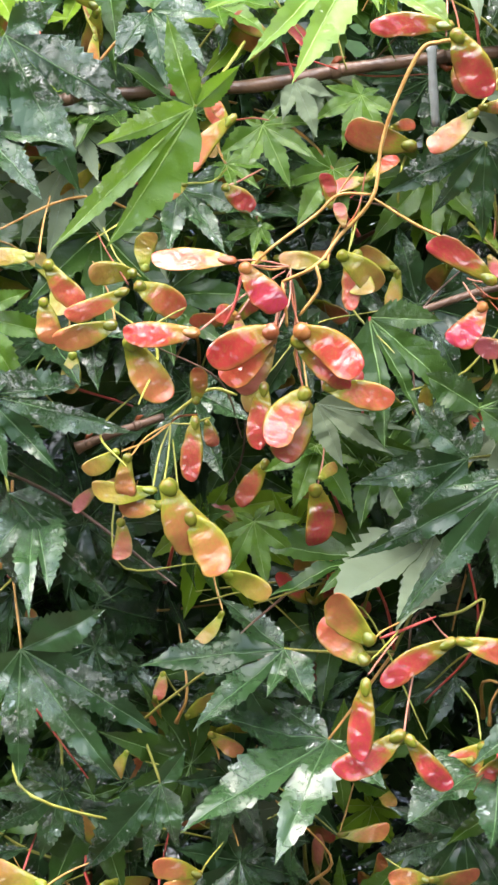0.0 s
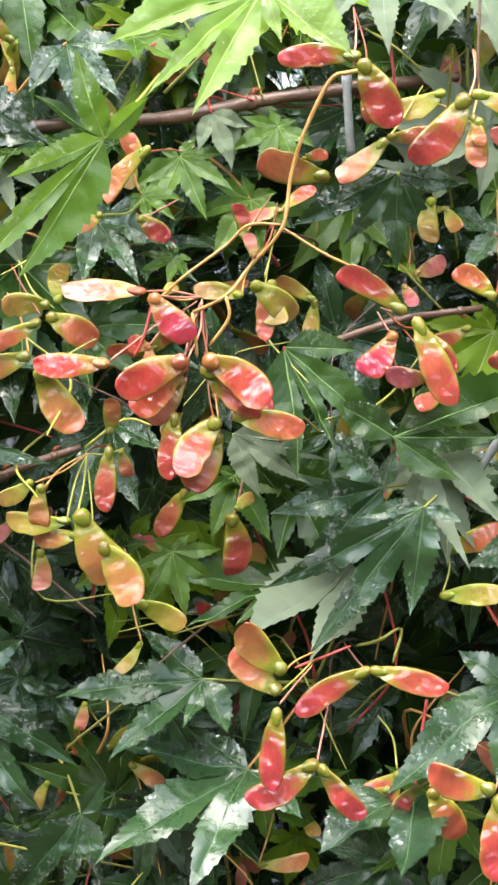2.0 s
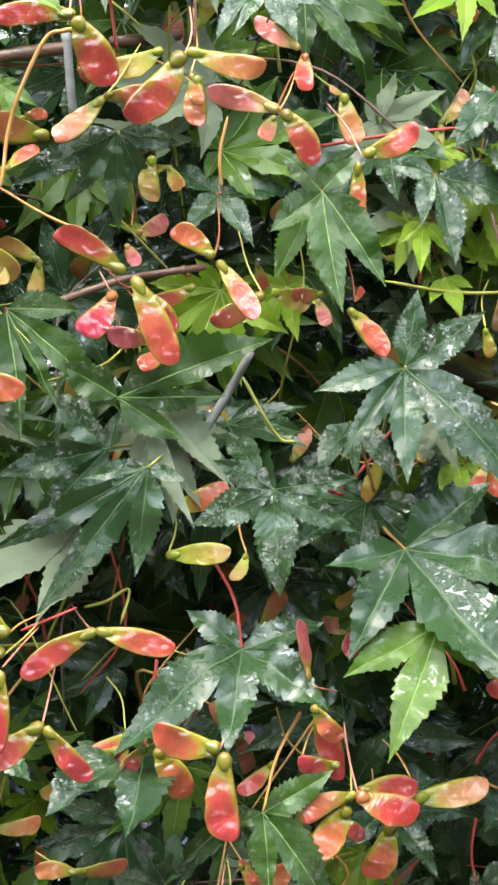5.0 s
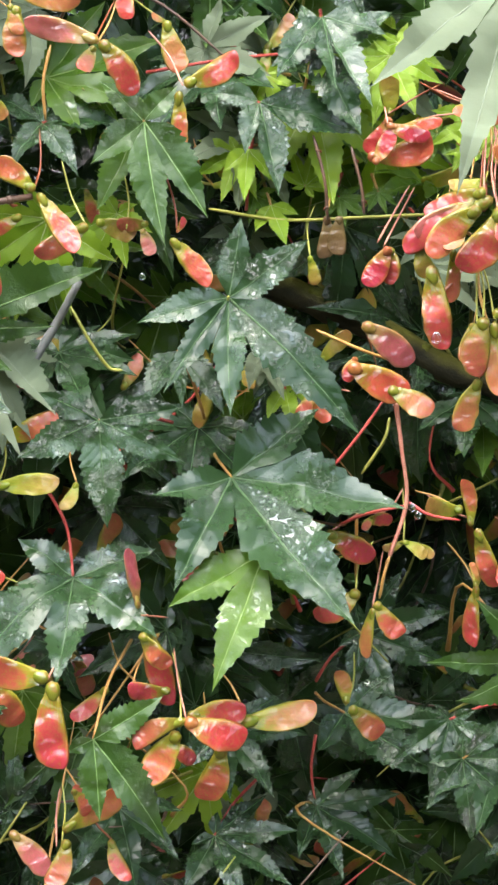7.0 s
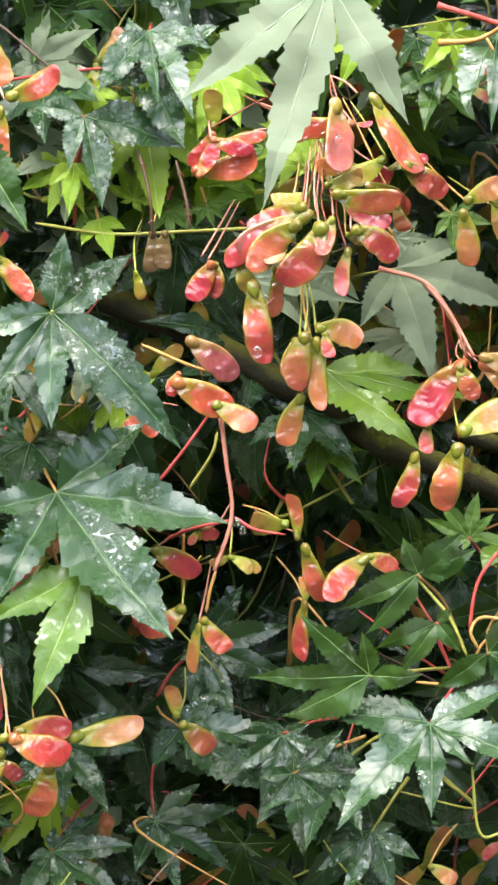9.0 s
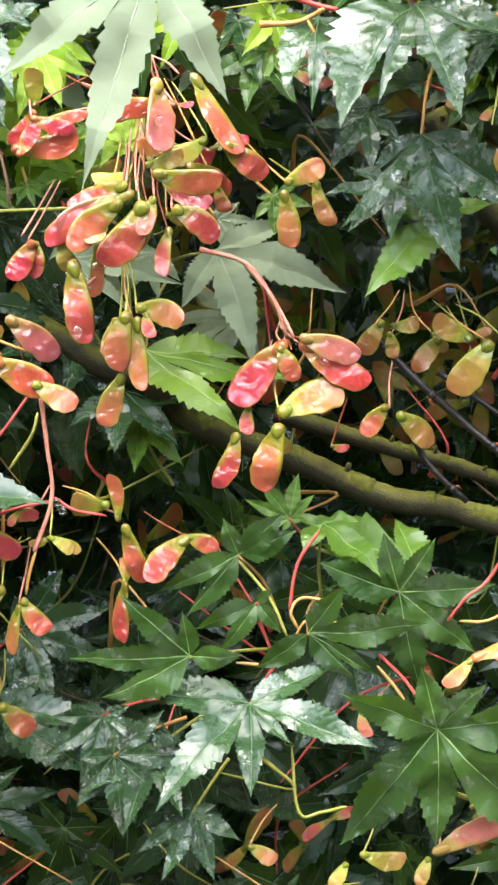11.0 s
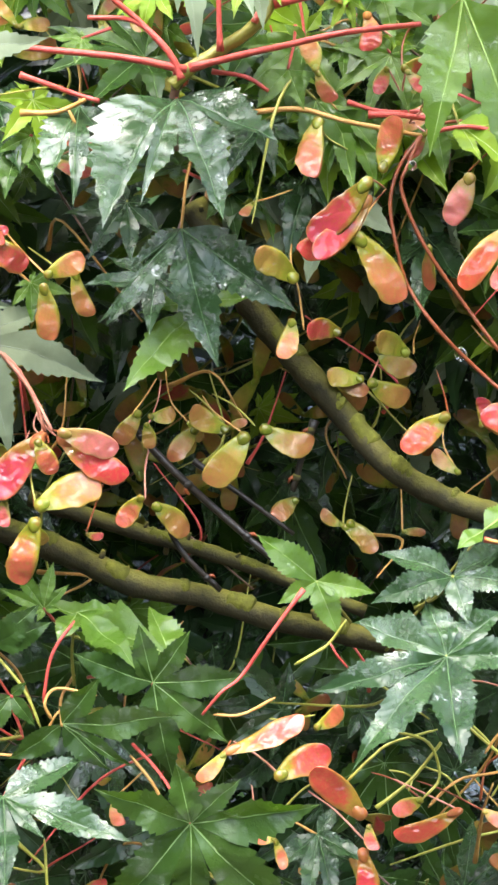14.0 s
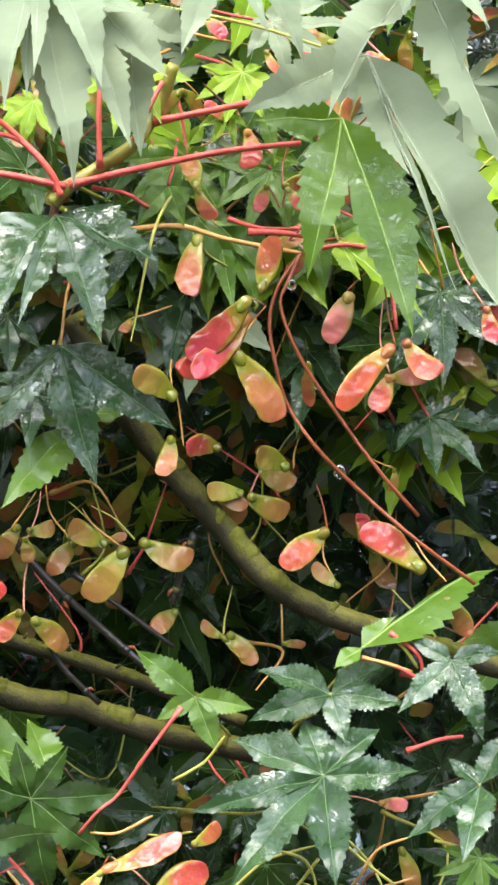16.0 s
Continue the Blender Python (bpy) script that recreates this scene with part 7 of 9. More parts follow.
seed(g, 0.4576, -0.016, 1.4072, 79, 15.6, -19.2, 0.0147, 1.0164, "d", 338)
stem(g, "stalk", OR, 0.0003, 0.0004, (0.4576, -0.016, 1.4072), (0.4496, -0.0067, 1.4079), (0.4433, -0.0033, 1.4107))
seed(g, 0.3751, 0.0037, 1.3521, 78.2, 0.9088, -2.5835, 0.0062, 1.4226, "r", 339)
seed(g, 0.4514, 0.0000, 1.3633, 125.6, 23.7, -155.8, 0.0130, 1.35, "d", 513)
stem(g, "stalk", PK, 0.0003, 0.0004, (0.3751, 0.0037, 1.3521), (0.3787, 0.0094, 1.3588), (0.3824, 0.0091, 1.3692))
g = thing("seed_cluster", "olive and orange winged maple seeds under a dark leaf", "seed cluster", "maple seed clusters", 0.4446, -0.0249, 1.4554)
seed(g, 0.4377, -0.0412, 1.4418, 85.2, -33.8, -173.5, 0.0190, 1.35, "y", 340)
seed(g, 0.4386, -0.0350, 1.4283, 106.7, 67.9, -176.3, 0.0140, 1.35, "o", 341)
stem(g, "stalk", OR, 0.0003, 0.0004, (0.4392, -0.035, 1.4407), (0.4412, -0.0229, 1.4503), (0.4446, -0.0168, 1.4594))
seed(g, 0.4580, -0.0273, 1.4237, 82.1, -7.7, -164.7, 0.0154, 1.35, "r", 342)
stem(g, "stalk", OR, 0.0003, 0.0004, (0.4449, -0.0273, 1.4246), (0.4459, -0.0191, 1.435), (0.4448, -0.0169, 1.4436))
g = thing("seed_cluster", "long red winged maple seeds low on the bush", "seed cluster", "maple seed clusters", 0.4205, -0.0327, 1.2784)
seed(g, 0.4591, -0.0539, 1.2485, 75.3, 82.1, -41.7, 0.0217, 1.09, "c", 344)
stem(g, "stalk", PK, 0.0003, 0.0004, (0.4601, -0.0539, 1.2514), (0.4531, -0.0421, 1.2597), (0.445, -0.0364, 1.2657))
seed(g, 0.3999, -0.0433, 1.2175, -95.6, -14.8, 2.5, 0.0280, 0.81, "p", 345)
seed(g, 0.3987, -0.0400, 1.2148, 120.5, 61.0, -164.4, 0.0100, 1.35, "y", 504)
stem(g, "stalk", PK, 0.0003, 0.0004, (0.4018, -0.0433, 1.2173), (0.4042, -0.0338, 1.2286), (0.4076, -0.0303, 1.2402))
seed(g, 0.4370, -0.0451, 1.2167, 99.5, -7.3, -178.1, 0.0156, 1.35, "o", 346)
seed(g, 0.4370, -0.0451, 1.2196, 76.5, 57.2, -24.8, 0.0097, 1.35, "r", 347)
stem(g, "stalk", PK, 0.0003, 0.0004, (0.433, -0.0451, 1.2179), (0.4326, -0.0357, 1.2292), (0.429, -0.0323, 1.2411))
seed(g, 0.3778, -0.0279, 1.2140, 70.1, 5.0, 7.1, 0.0161, 0.98, "y", 348)
seed(g, 0.3729, -0.0279, 1.2114, 120.6, 45.4, -165.5, 0.0098, 1.35, "y", 349)
stem(g, "stalk", YE, 0.0003, 0.0004, (0.3778, -0.0279, 1.213), (0.3835, -0.0206, 1.2207), (0.386, -0.0192, 1.2296))
seed(g, 0.3419, -0.0094, 1.2146, 77.8, 21.6, -17.8, 0.0108, 1.3663, "o", 350)
stem(g, "stalk", OR, 0.0003, 0.0004, (0.3419, -0.0094, 1.2146), (0.348, -0.0035, 1.222), (0.3532, -0.0036, 1.2278))
seed(g, 0.4331, -0.0377, 1.2495, 132.3, -13.6, 159.8, 0.0082, 1.4362, "r", 351)
seed(g, 0.4331, -0.0377, 1.2495, -149.4, 71.9, -65.1, 0.0102, 1.116, "r", 352)
stem(g, "stalk", PK, 0.0003, 0.0004, (0.4331, -0.0377, 1.2495), (0.4285, -0.0298, 1.2566), (0.4272, -0.0278, 1.267))
seed(g, 0.3819, -0.0099, 1.2603, 37.8, 53.7, -58.4, 0.0096, 1.188, "o", 353)
stem(g, "stalk", OR, 0.0003, 0.0004, (0.3819, -0.0099, 1.2603), (0.3874, -0.0059, 1.2633), (0.3939, -0.008, 1.2699))
seed(g, 0.4132, -0.0451, 1.2826, 47.2, -24.7, -7.1, 0.0291, 0.78, "c", 354)
seed(g, 0.4132, -0.0451, 1.2826, 113.5, 31.8, -162.9, 0.0149, 0.97, "o", 355)
stem(g, "stalk", PK, 0.0003, 0.0004, (0.4137, -0.0451, 1.284), (0.4167, -0.032, 1.2808), (0.4205, -0.0249, 1.2824))
seed(g, 0.4292, -0.0510, 1.2743, 74.3, -25.2, 0.6, 0.0215, 1.25, "r", 356)
stem(g, "stalk", PK, 0.0003, 0.0004, (0.4309, -0.051, 1.2747), (0.4275, -0.0351, 1.2786), (0.4212, -0.0251, 1.2821))
seed(g, 0.4564, -0.0621, 1.2618, 65.1, -46.0, -169.2, 0.0270, 1.07, "c", 357)
seed(g, 0.4604, -0.0560, 1.2576, 38.7, 61.3, -60.5, 0.0091, 1.35, "r", 505)
stem(g, "stalk", PK, 0.0003, 0.0004, (0.4575, -0.0621, 1.2622), (0.4513, -0.0483, 1.2666), (0.4427, -0.0406, 1.2727))
seed(g, 0.4454, -0.0432, 1.2888, 73.6, -40.2, 7.3, 0.0116, 1.35, "r", 358)
stem(g, "stalk", YE, 0.0003, 0.0004, (0.4451, -0.0432, 1.2936), (0.4389, -0.0332, 1.2902), (0.4331, -0.0292, 1.2902))
seed(g, 0.4894, -0.0673, 1.2634, 86.2, 24.1, 149.5, 0.0256, 0.7, "c", 359)
stem(g, "stalk", PK, 0.0003, 0.0004, (0.4894, -0.0673, 1.2634), (0.4788, -0.0551, 1.2681), (0.4719, -0.049, 1.2712))
seed(g, 0.4967, -0.0694, 1.2635, 66.1, 21.8, -27.9, 0.0099, 1.308, "p", 360)
stem(g, "stalk", PK, 0.0003, 0.0004, (0.4967, -0.0694, 1.2635), (0.4876, -0.0577, 1.268), (0.479, -0.052, 1.2709))
seed(g, 0.5063, -0.0606, 1.3039, 81.4, -1.1501, -23.8, 0.0099, 1.2759, "p", 361)
stem(g, "stalk", PK, 0.0003, 0.0004, (0.5063, -0.0606, 1.3039), (0.5012, -0.0509, 1.3043), (0.4926, -0.0473, 1.3038))
seed(g, 0.4799, -0.0559, 1.2651, 100.3, 22.8, 150.1, 0.0109, 1.3783, "r", 362)
stem(g, "stalk", PK, 0.0003, 0.0004, (0.4799, -0.0559, 1.2651), (0.474, -0.0454, 1.2697), (0.4662, -0.041, 1.2722))
g = thing("seed_cluster", "long scarlet and orange winged maple seeds on paired red stalks", "seed cluster", "maple seed clusters", 0.4699, -0.0466, 1.4689)
seed(g, 0.4592, -0.0534, 1.4756, -87.1, 47.5, 176.3, 0.0282, 0.97, "r", 363)
seed(g, 0.4635, -0.0534, 1.4784, -109.4, -71.9, 12.5, 0.0189, 1.11, "r", 364)
stem(g, "stalk", PK, 0.0003, 0.0004, (0.4595, -0.0534, 1.4754), (0.465, -0.0435, 1.4752), (0.4699, -0.0395, 1.4729))
seed(g, 0.4559, -0.0488, 1.4575, 92.6, 49.7, 1.3, 0.0283, 1.03, "o", 365)
stem(g, "stalk", OR, 0.0003, 0.0004, (0.4563, -0.0488, 1.4565), (0.4627, -0.0409, 1.4645), (0.4699, -0.0389, 1.4729))
seed(g, 0.4533, -0.0444, 1.4620, 103.0, 28.7, -164.9, 0.0194, 1.10, "c", 366)
seed(g, 0.4610, -0.0480, 1.4698, -63.9, 45.6, -166.4, 0.0294, 0.82, "c", 512)
stem(g, "stalk", PK, 0.0003, 0.0004, (0.4527, -0.0444, 1.4593), (0.4615, -0.0393, 1.4645), (0.4699, -0.0403, 1.4729))
seed(g, 0.4473, -0.031, 1.5127, 81.8, 51.1, -41.6, 0.0122, 1.114, "o", 367)
seed(g, 0.4473, -0.031, 1.5127, 124.3, -68, 114.6, 0.0124, 1.3884, "o", 368)
stem(g, "stalk", OR, 0.0003, 0.0004, (0.4473, -0.031, 1.5127), (0.4509, -0.0265, 1.5064), (0.4561, -0.0279, 1.4998))
seed(g, 0.4477, -0.0325, 1.4965, 5.1, 52, -116.2, 0.0228, 1.1613, "o", 369)
stem(g, "stalk", YE, 0.0003, 0.0004, (0.4477, -0.0325, 1.4965), (0.4519, -0.0288, 1.4907), (0.4594, -0.0312, 1.486))
seed(g, 0.4279, -0.0237, 1.4685, 135.2, 44.3, 176.9, 0.007, 1.2924, "o", 371)
stem(g, "stalk", OR, 0.0003, 0.0004, (0.4279, -0.0237, 1.4685), (0.434, -0.0211, 1.4698), (0.4411, -0.0246, 1.4727))
g = thing("seed_cluster", "wet red winged maple seeds with pink undersides", "seed cluster", "maple seed clusters", 0.5076, -0.0582, 1.4856)
seed(g, 0.5045, -0.0700, 1.4603, 102.6, 42.6, -168.9, 0.0287, 0.90, "c", 372)
seed(g, 0.5085, -0.0700, 1.4622, 79.2, 37.0, -21.4, 0.0162, 1.35, "c", 373)
stem(g, "stalk", PK, 0.0003, 0.0004, (0.5055, -0.07, 1.4609), (0.507, -0.0593, 1.4712), (0.507, -0.0546, 1.4829))
seed(g, 0.5054, -0.0655, 1.4507, -48.0, 68.2, -152.5, 0.0137, 1.35, "c", 374)
seed(g, 0.5054, -0.0655, 1.4497, -86.6, -2.3, -14.0, 0.0130, 1.34, "p", 375)
stem(g, "stalk", PK, 0.0003, 0.0004, (0.5054, -0.0655, 1.4516), (0.5052, -0.0569, 1.4619), (0.5067, -0.0544, 1.4751))
seed(g, 0.4949, -0.0543, 1.4778, -79.3, 69.4, 176.6, 0.0184, 1.35, "p", 376)
stem(g, "stalk", PK, 0.0003, 0.0004, (0.4939, -0.0543, 1.4787), (0.501, -0.0486, 1.4835), (0.5076, -0.0488, 1.4896))
seed(g, 0.4657, -0.0305, 1.5330, 166.4, 73.0, -130.4, 0.0138, 1.35, "c", 377)
stem(g, "stalk", PK, 0.0003, 0.0004, (0.4658, -0.0305, 1.5311), (0.4701, -0.0273, 1.5291), (0.475, -0.0301, 1.525))
seed(g, 0.5436, -0.0468, 1.4840, 78.8, 59.2, -30.2, 0.0187, 1.35, "c", 378)
stem(g, "stalk", PK, 0.0003, 0.0004, (0.5411, -0.0468, 1.5016), (0.5344, -0.0426, 1.5009), (0.5281, -0.0445, 1.4994))
seed(g, 0.5248, -0.0273, 1.5488, 42.1, 62.1, -60.7, 0.0122, 1.3519, "c", 379)
stem(g, "stalk", PK, 0.0003, 0.0004, (0.5248, -0.0273, 1.5488), (0.5213, -0.0226, 1.5421), (0.5212, -0.024, 1.5397))
seed(g, 0.4915, -0.0255, 1.5671, -66, 73.6, 175.7, 0.0104, 1.0923, "c", 380)
seed(g, 0.4915, -0.0255, 1.5671, 97, -13.3, 162.9, 0.0164, 0.9997, "c", 381)
stem(g, "stalk", PK, 0.0003, 0.0004, (0.4915, -0.0255, 1.5671), (0.4929, -0.0209, 1.5631), (0.4942, -0.0223, 1.5574))
g = thing("seed_cluster", "dim olive and orange winged maple seeds deep in the bush", "seed cluster", "maple seed clusters", 0.5003, -0.0076, 1.4286)
seed(g, 0.4838, -0.0250, 1.4161, 88.3, -23.5, -163.2, 0.0172, 1.35, "y", 382)
stem(g, "stalk", OR, 0.0003, 0.0004, (0.4859, -0.025, 1.4161), (0.49, -0.0136, 1.4205), (0.4942, -0.0082, 1.4274))
seed(g, 0.4708, -0.0208, 1.4060, 87.6, 15.2, -3.1, 0.0167, 1.35, "d", 383)
seed(g, 0.4687, -0.0208, 1.4070, 94.6, -13.0, 179.3, 0.0131, 1.35, "y", 384)
seed(g, 0.4571, -0.0140, 1.4047, 84.0, 16.9, 5.0, 0.0182, 1.14, "d", 516)
stem(g, "stalk", PK, 0.0003, 0.0004, (0.4708, -0.0208, 1.406), (0.4778, -0.0115, 1.4138), (0.482, -0.0082, 1.4186))
seed(g, 0.4936, -0.0396, 1.3956, 93.6, 33.4, 171.9, 0.0205, 1.15, "r", 385)
seed(g, 0.5062, -0.0396, 1.3914, -115.4, -81.9, -179.0, 0.0104, 1.35, "r", 386)
stem(g, "stalk", PK, 0.0003, 0.0004, (0.4936, -0.0396, 1.3956), (0.4964, -0.0276, 1.4021), (0.4957, -0.0216, 1.4103))
seed(g, 0.5211, -0.0604, 1.3838, -86.3, -31.9, -176.1, 0.0258, 1.18, "r", 387)
stem(g, "stalk", PK, 0.0003, 0.0004, (0.5222, -0.0604, 1.3841), (0.5197, -0.0477, 1.3894), (0.5177, -0.041, 1.3973))
seed(g, 0.5287, -0.0628, 1.3742, 113.3, 50.5, 8.4, 0.0154, 1.35, "d", 388)
stem(g, "stalk", OR, 0.0003, 0.0004, (0.5286, -0.0628, 1.38), (0.5259, -0.051, 1.3864), (0.5232, -0.0453, 1.3932))
seed(g, 0.4678, -0.0029, 1.3534, 109.7, -36.2, 137.7, 0.0099, 1.1409, "d", 393)
seed(g, 0.4678, -0.0029, 1.3534, 74.5, 27.8, -19.6, 0.0129, 1.1404, "d", 394)
seed(g, 0.4693, -0.0040, 1.3551, 85.9, 44.7, -11.9, 0.0145, 1.35, "d", 514)
stem(g, "stalk", YE, 0.0003, 0.0004, (0.4678, -0.0029, 1.3534), (0.4707, 0.0041, 1.3598), (0.4737, 0.0051, 1.3711))
seed(g, 0.488, -0.0096, 1.3517, 85, -0.6471, -15.8, 0.0083, 1.0999, "d", 395)
stem(g, "stalk", OR, 0.0003, 0.0004, (0.488, -0.0096, 1.3517), (0.4902, -0.0019, 1.3624), (0.4903, -0.0002, 1.3705))
seed(g, 0.5234, -0.0267, 1.4157, 97.3, 75.8, -176.9, 0.0084, 1.0931, "d", 396)
stem(g, "stalk", OR, 0.0003, 0.0004, (0.5234, -0.0267, 1.4157), (0.518, -0.0158, 1.4187), (0.5128, -0.0109, 1.4256))
seed(g, 0.504, -0.0236, 1.3735, 122, -39.4, 133.4, 0.0122, 1.1668, "d", 397)
stem(g, "stalk", OR, 0.0003, 0.0004, (0.504, -0.0236, 1.3735), (0.5015, -0.0143, 1.383), (0.503, -0.011, 1.3919))
seed(g, 0.4847, -0.0036, 1.4142, 99.5, -61.5, 145.9, 0.0093, 1.2214, "d", 398)
seed(g, 0.4764, -0.0120, 1.4174, 77.4, 26.0, -15.1, 0.0157, 1.35, "d", 515)
stem(g, "stalk", YE, 0.0003, 0.0004, (0.4847, -0.0036, 1.4142), (0.4907, 0.0016, 1.4222), (0.4956, 0.0009, 1.4283))
g = thing("branch", "slender dark brown maple branch, wet and smooth", "branch", "maple branches", -0.0891, 0.0357, 1.5002)
stem(g, "bark", BR, 0.0023, 0.0025, (-0.0891, 0.0357, 1.5002), (-0.049, 0.0352, 1.5037), (-0.0012, 0.0372, 1.5097), (0.0409, 0.0344, 1.5125), (0.0749, 0.0384, 1.5197), (0.1066, 0.0339, 1.5234), (0.143, 0.039, 1.5282))
buds(g, 0.0024, (-0.0891, 0.0357, 1.5002), (-0.049, 0.0352, 1.5037), (-0.0012, 0.0372, 1.5097), (0.0409, 0.0344, 1.5125), (0.0749, 0.0384, 1.5197), (0.1066, 0.0339, 1.5234), (0.143, 0.039, 1.5282))
g = thing("branch", "thin brown maple twig crossing behind the seeds", "branch", "maple branches", -0.0191, 0.021, 1.3832)
stem(g, "bark", BR, 0.0014, 0.0017, (-0.0191, 0.021, 1.3832), (-0.0063, 0.0204, 1.3887), (0.0112, 0.0223, 1.3948))
buds(g, 0.0015, (-0.0191, 0.021, 1.3832), (-0.0063, 0.0204, 1.3887), (0.0112, 0.0223, 1.3948))
g = thing("branch", "thin brown maple twig crossing behind the seeds", "branch", "maple branches", 0.0976, 0.0205, 1.4318)
stem(g, "bark", BR, 0.0012, 0.0014, (0.0976, 0.0205, 1.4318), (0.1093, 0.0197, 1.4362), (0.1231, 0.0214, 1.4407), (0.1387, 0.0182, 1.4429), (0.1506, 0.0219, 1.4448))
buds(g, 0.0013, (0.0976, 0.0205, 1.4318), (0.1093, 0.0197, 1.4362), (0.1231, 0.0214, 1.4407), (0.1387, 0.0182, 1.4429), (0.1506, 0.0219, 1.4448))
g = thing("branch", "grey dead maple twig with peeling bark", "branch", "maple branches", 0.1392, 0.0233, 1.37)
stem(g, "bark", GR, 0.0015, 0.0017, (0.1392, 0.0233, 1.37), (0.1489, 0.0223, 1.3858), (0.1588, 0.0237, 1.4016), (0.1664, 0.0204, 1.4153))
g = thing("branch", "pale grey upright dead twig behind the leaves", "branch", "maple branches", 0.1028, 0.0263, 1.5265)
stem(g, "bark", GR, 0.0017, 0.0017, (0.1028, 0.0263, 1.5265), (0.1036, 0.0257, 1.5125), (0.1049, 0.0276, 1.498))
g = thing("stalk", "forked orange seed stalk", "stalk", "maple stalks", 0.0963, -0.0157, 1.5174)
stem(g, "stalk", OR, 0.0006, 0.0008, (0.1075, -0.01, 1.5222), (0.1025, -0.0145, 1.5205), (0.0963, -0.0157, 1.5174), (0.0881, -0.0164, 1.5003), (0.0837, -0.0145, 1.4854), (0.081, -0.0175, 1.4682), (0.0701, -0.0136, 1.4552), (0.0626, -0.0182, 1.4453), (0.0515, -0.0133, 1.4399))
stem(g, "stalk", OR, 0.0005, 0.0005, (0.081, -0.0157, 1.4693), (0.0698, -0.0164, 1.469), (0.0624, -0.0146, 1.4625), (0.0475, -0.0176, 1.4508), (0.0401, -0.0137, 1.4435))
stem(g, "stalk", OR, 0.0005, 0.0005, (0.0811, -0.0147, 1.4684), (0.0963, -0.0153, 1.4592), (0.1134, -0.0134, 1.4521))
stem(g, "stalk", OR, 0.0006, 0.0006, (0.0625, -0.0198, 1.4452), (0.0636, -0.0204, 1.4377), (0.0572, -0.0185, 1.4284))
stem(g, "stalk", OR, 0.0006, 0.0006, (0.0514, -0.0198, 1.4394), (0.0525, -0.0204, 1.4319), (0.0532, -0.0186, 1.4246))
stem(g, "stalk", RD, 0.0005, 0.0006, (0.0383, -0.0199, 1.443), (0.0357, -0.0205, 1.4317), (0.032, -0.0186, 1.4243))
stem(g, "stalk", YE, 0.0006, 0.0006, (0.0368, 0.0062, 1.4024), (0.0271, 0.0055, 1.4041), (0.0137, 0.0073, 1.3943))
g = thing("stalk", "thin yellow-green maple stalk", "stalk", "maple stalks", 0.1632, 0.0164, 1.4063)
stem(g, "stalk", YE, 0.0006, 0.0006, (0.1632, 0.0164, 1.4063), (0.17, 0.0159, 1.3936), (0.1761, 0.0179, 1.3849), (0.1807, 0.0149, 1.3839))
stem(g, "stalk", RD, 0.0005, 0.0005, (0.1303, 0.0222, 1.3813), (0.1509, 0.0214, 1.3769), (0.1717, 0.0233, 1.3666))
stem(g, "stalk", OR, 0.0006, 0.0006, (0.156, 0.0152, 1.4708), (0.1555, 0.0143, 1.4834), (0.1583, 0.016, 1.4964))
stem(g, "bark", BR, 0.0005, 0.0006, (0.1463, -0.0056, 1.5171), (0.1466, -0.0065, 1.5342), (0.147, -0.0049, 1.5498))
buds(g, 0.0005, (0.1463, -0.0056, 1.5171), (0.1466, -0.0065, 1.5342), (0.147, -0.0049, 1.5498))
stem(g, "stalk", YE, 0.0006, 0.0006, (0.1079, 0.0184, 1.3269), (0.1157, 0.0177, 1.3289), (0.1235, 0.0194, 1.3328), (0.1206, 0.0166, 1.3212))
stem(g, "stalk", RD, 0.0005, 0.0006, (0.0867, 0.0038, 1.3201), (0.0963, 0.0029, 1.324), (0.1058, 0.0047, 1.3278))
g = thing("stalk", "bright red forked seed stalk", "stalk", "maple stalks", 0.2725, -0.0114, 1.3735)
stem(g, "stalk", PK, 0.0007, 0.0008, (0.2725, -0.0114, 1.3735), (0.2743, -0.0132, 1.3553), (0.2757, -0.0125, 1.3379), (0.2692, -0.016, 1.3201))
stem(g, "stalk", RD, 0.0005, 0.0006, (0.2766, -0.0128, 1.3379), (0.2832, -0.0142, 1.3336), (0.2939, -0.0133, 1.3314))
stem(g, "stalk", RD, 0.0005, 0.0006, (0.2512, -0.0091, 1.3502), (0.2609, -0.0098, 1.3621), (0.2695, -0.0079, 1.3734))
stem(g, "stalk", RD, 0.0006, 0.0006, (0.2762, -0.0088, 1.3366), (0.2626, -0.0086, 1.334), (0.2531, -0.0062, 1.3301))
stem(g, "stalk", OR, 0.0006, 0.0006, (0.2701, -0.0094, 1.3194), (0.2679, -0.0102, 1.3127), (0.2665, -0.0087, 1.3048))
stem(g, "stalk", OR, 0.0006, 0.0006, (0.2599, -0.0026, 1.3355), (0.2589, -0.0047, 1.3104))
stem(g, "stalk", OR, 0.0006, 0.0006, (0.2467, -0.003, 1.3969), (0.2619, -0.0052, 1.3899), (0.2736, -0.0045, 1.3858))
g = thing("stalk", "olive maple twig carrying seed stalks", "stalk", "maple stalks", 0.2117, 0.0123, 1.4393)
stem(g, "stalk", YE, 0.0006, 0.0006, (0.2117, 0.0123, 1.4393), (0.2369, 0.0094, 1.435), (0.2644, 0.0092, 1.4355), (0.2874, 0.0045, 1.436))
stem(g, "bark", BR, 0.0006, 0.0006, (0.2472, 0.0009, 1.4634), (0.2507, -0.0009, 1.4478), (0.2515, 0.0001, 1.4344))
buds(g, 0.0006, (0.2472, 0.0009, 1.4634), (0.2507, -0.0009, 1.4478), (0.2515, 0.0001, 1.4344))
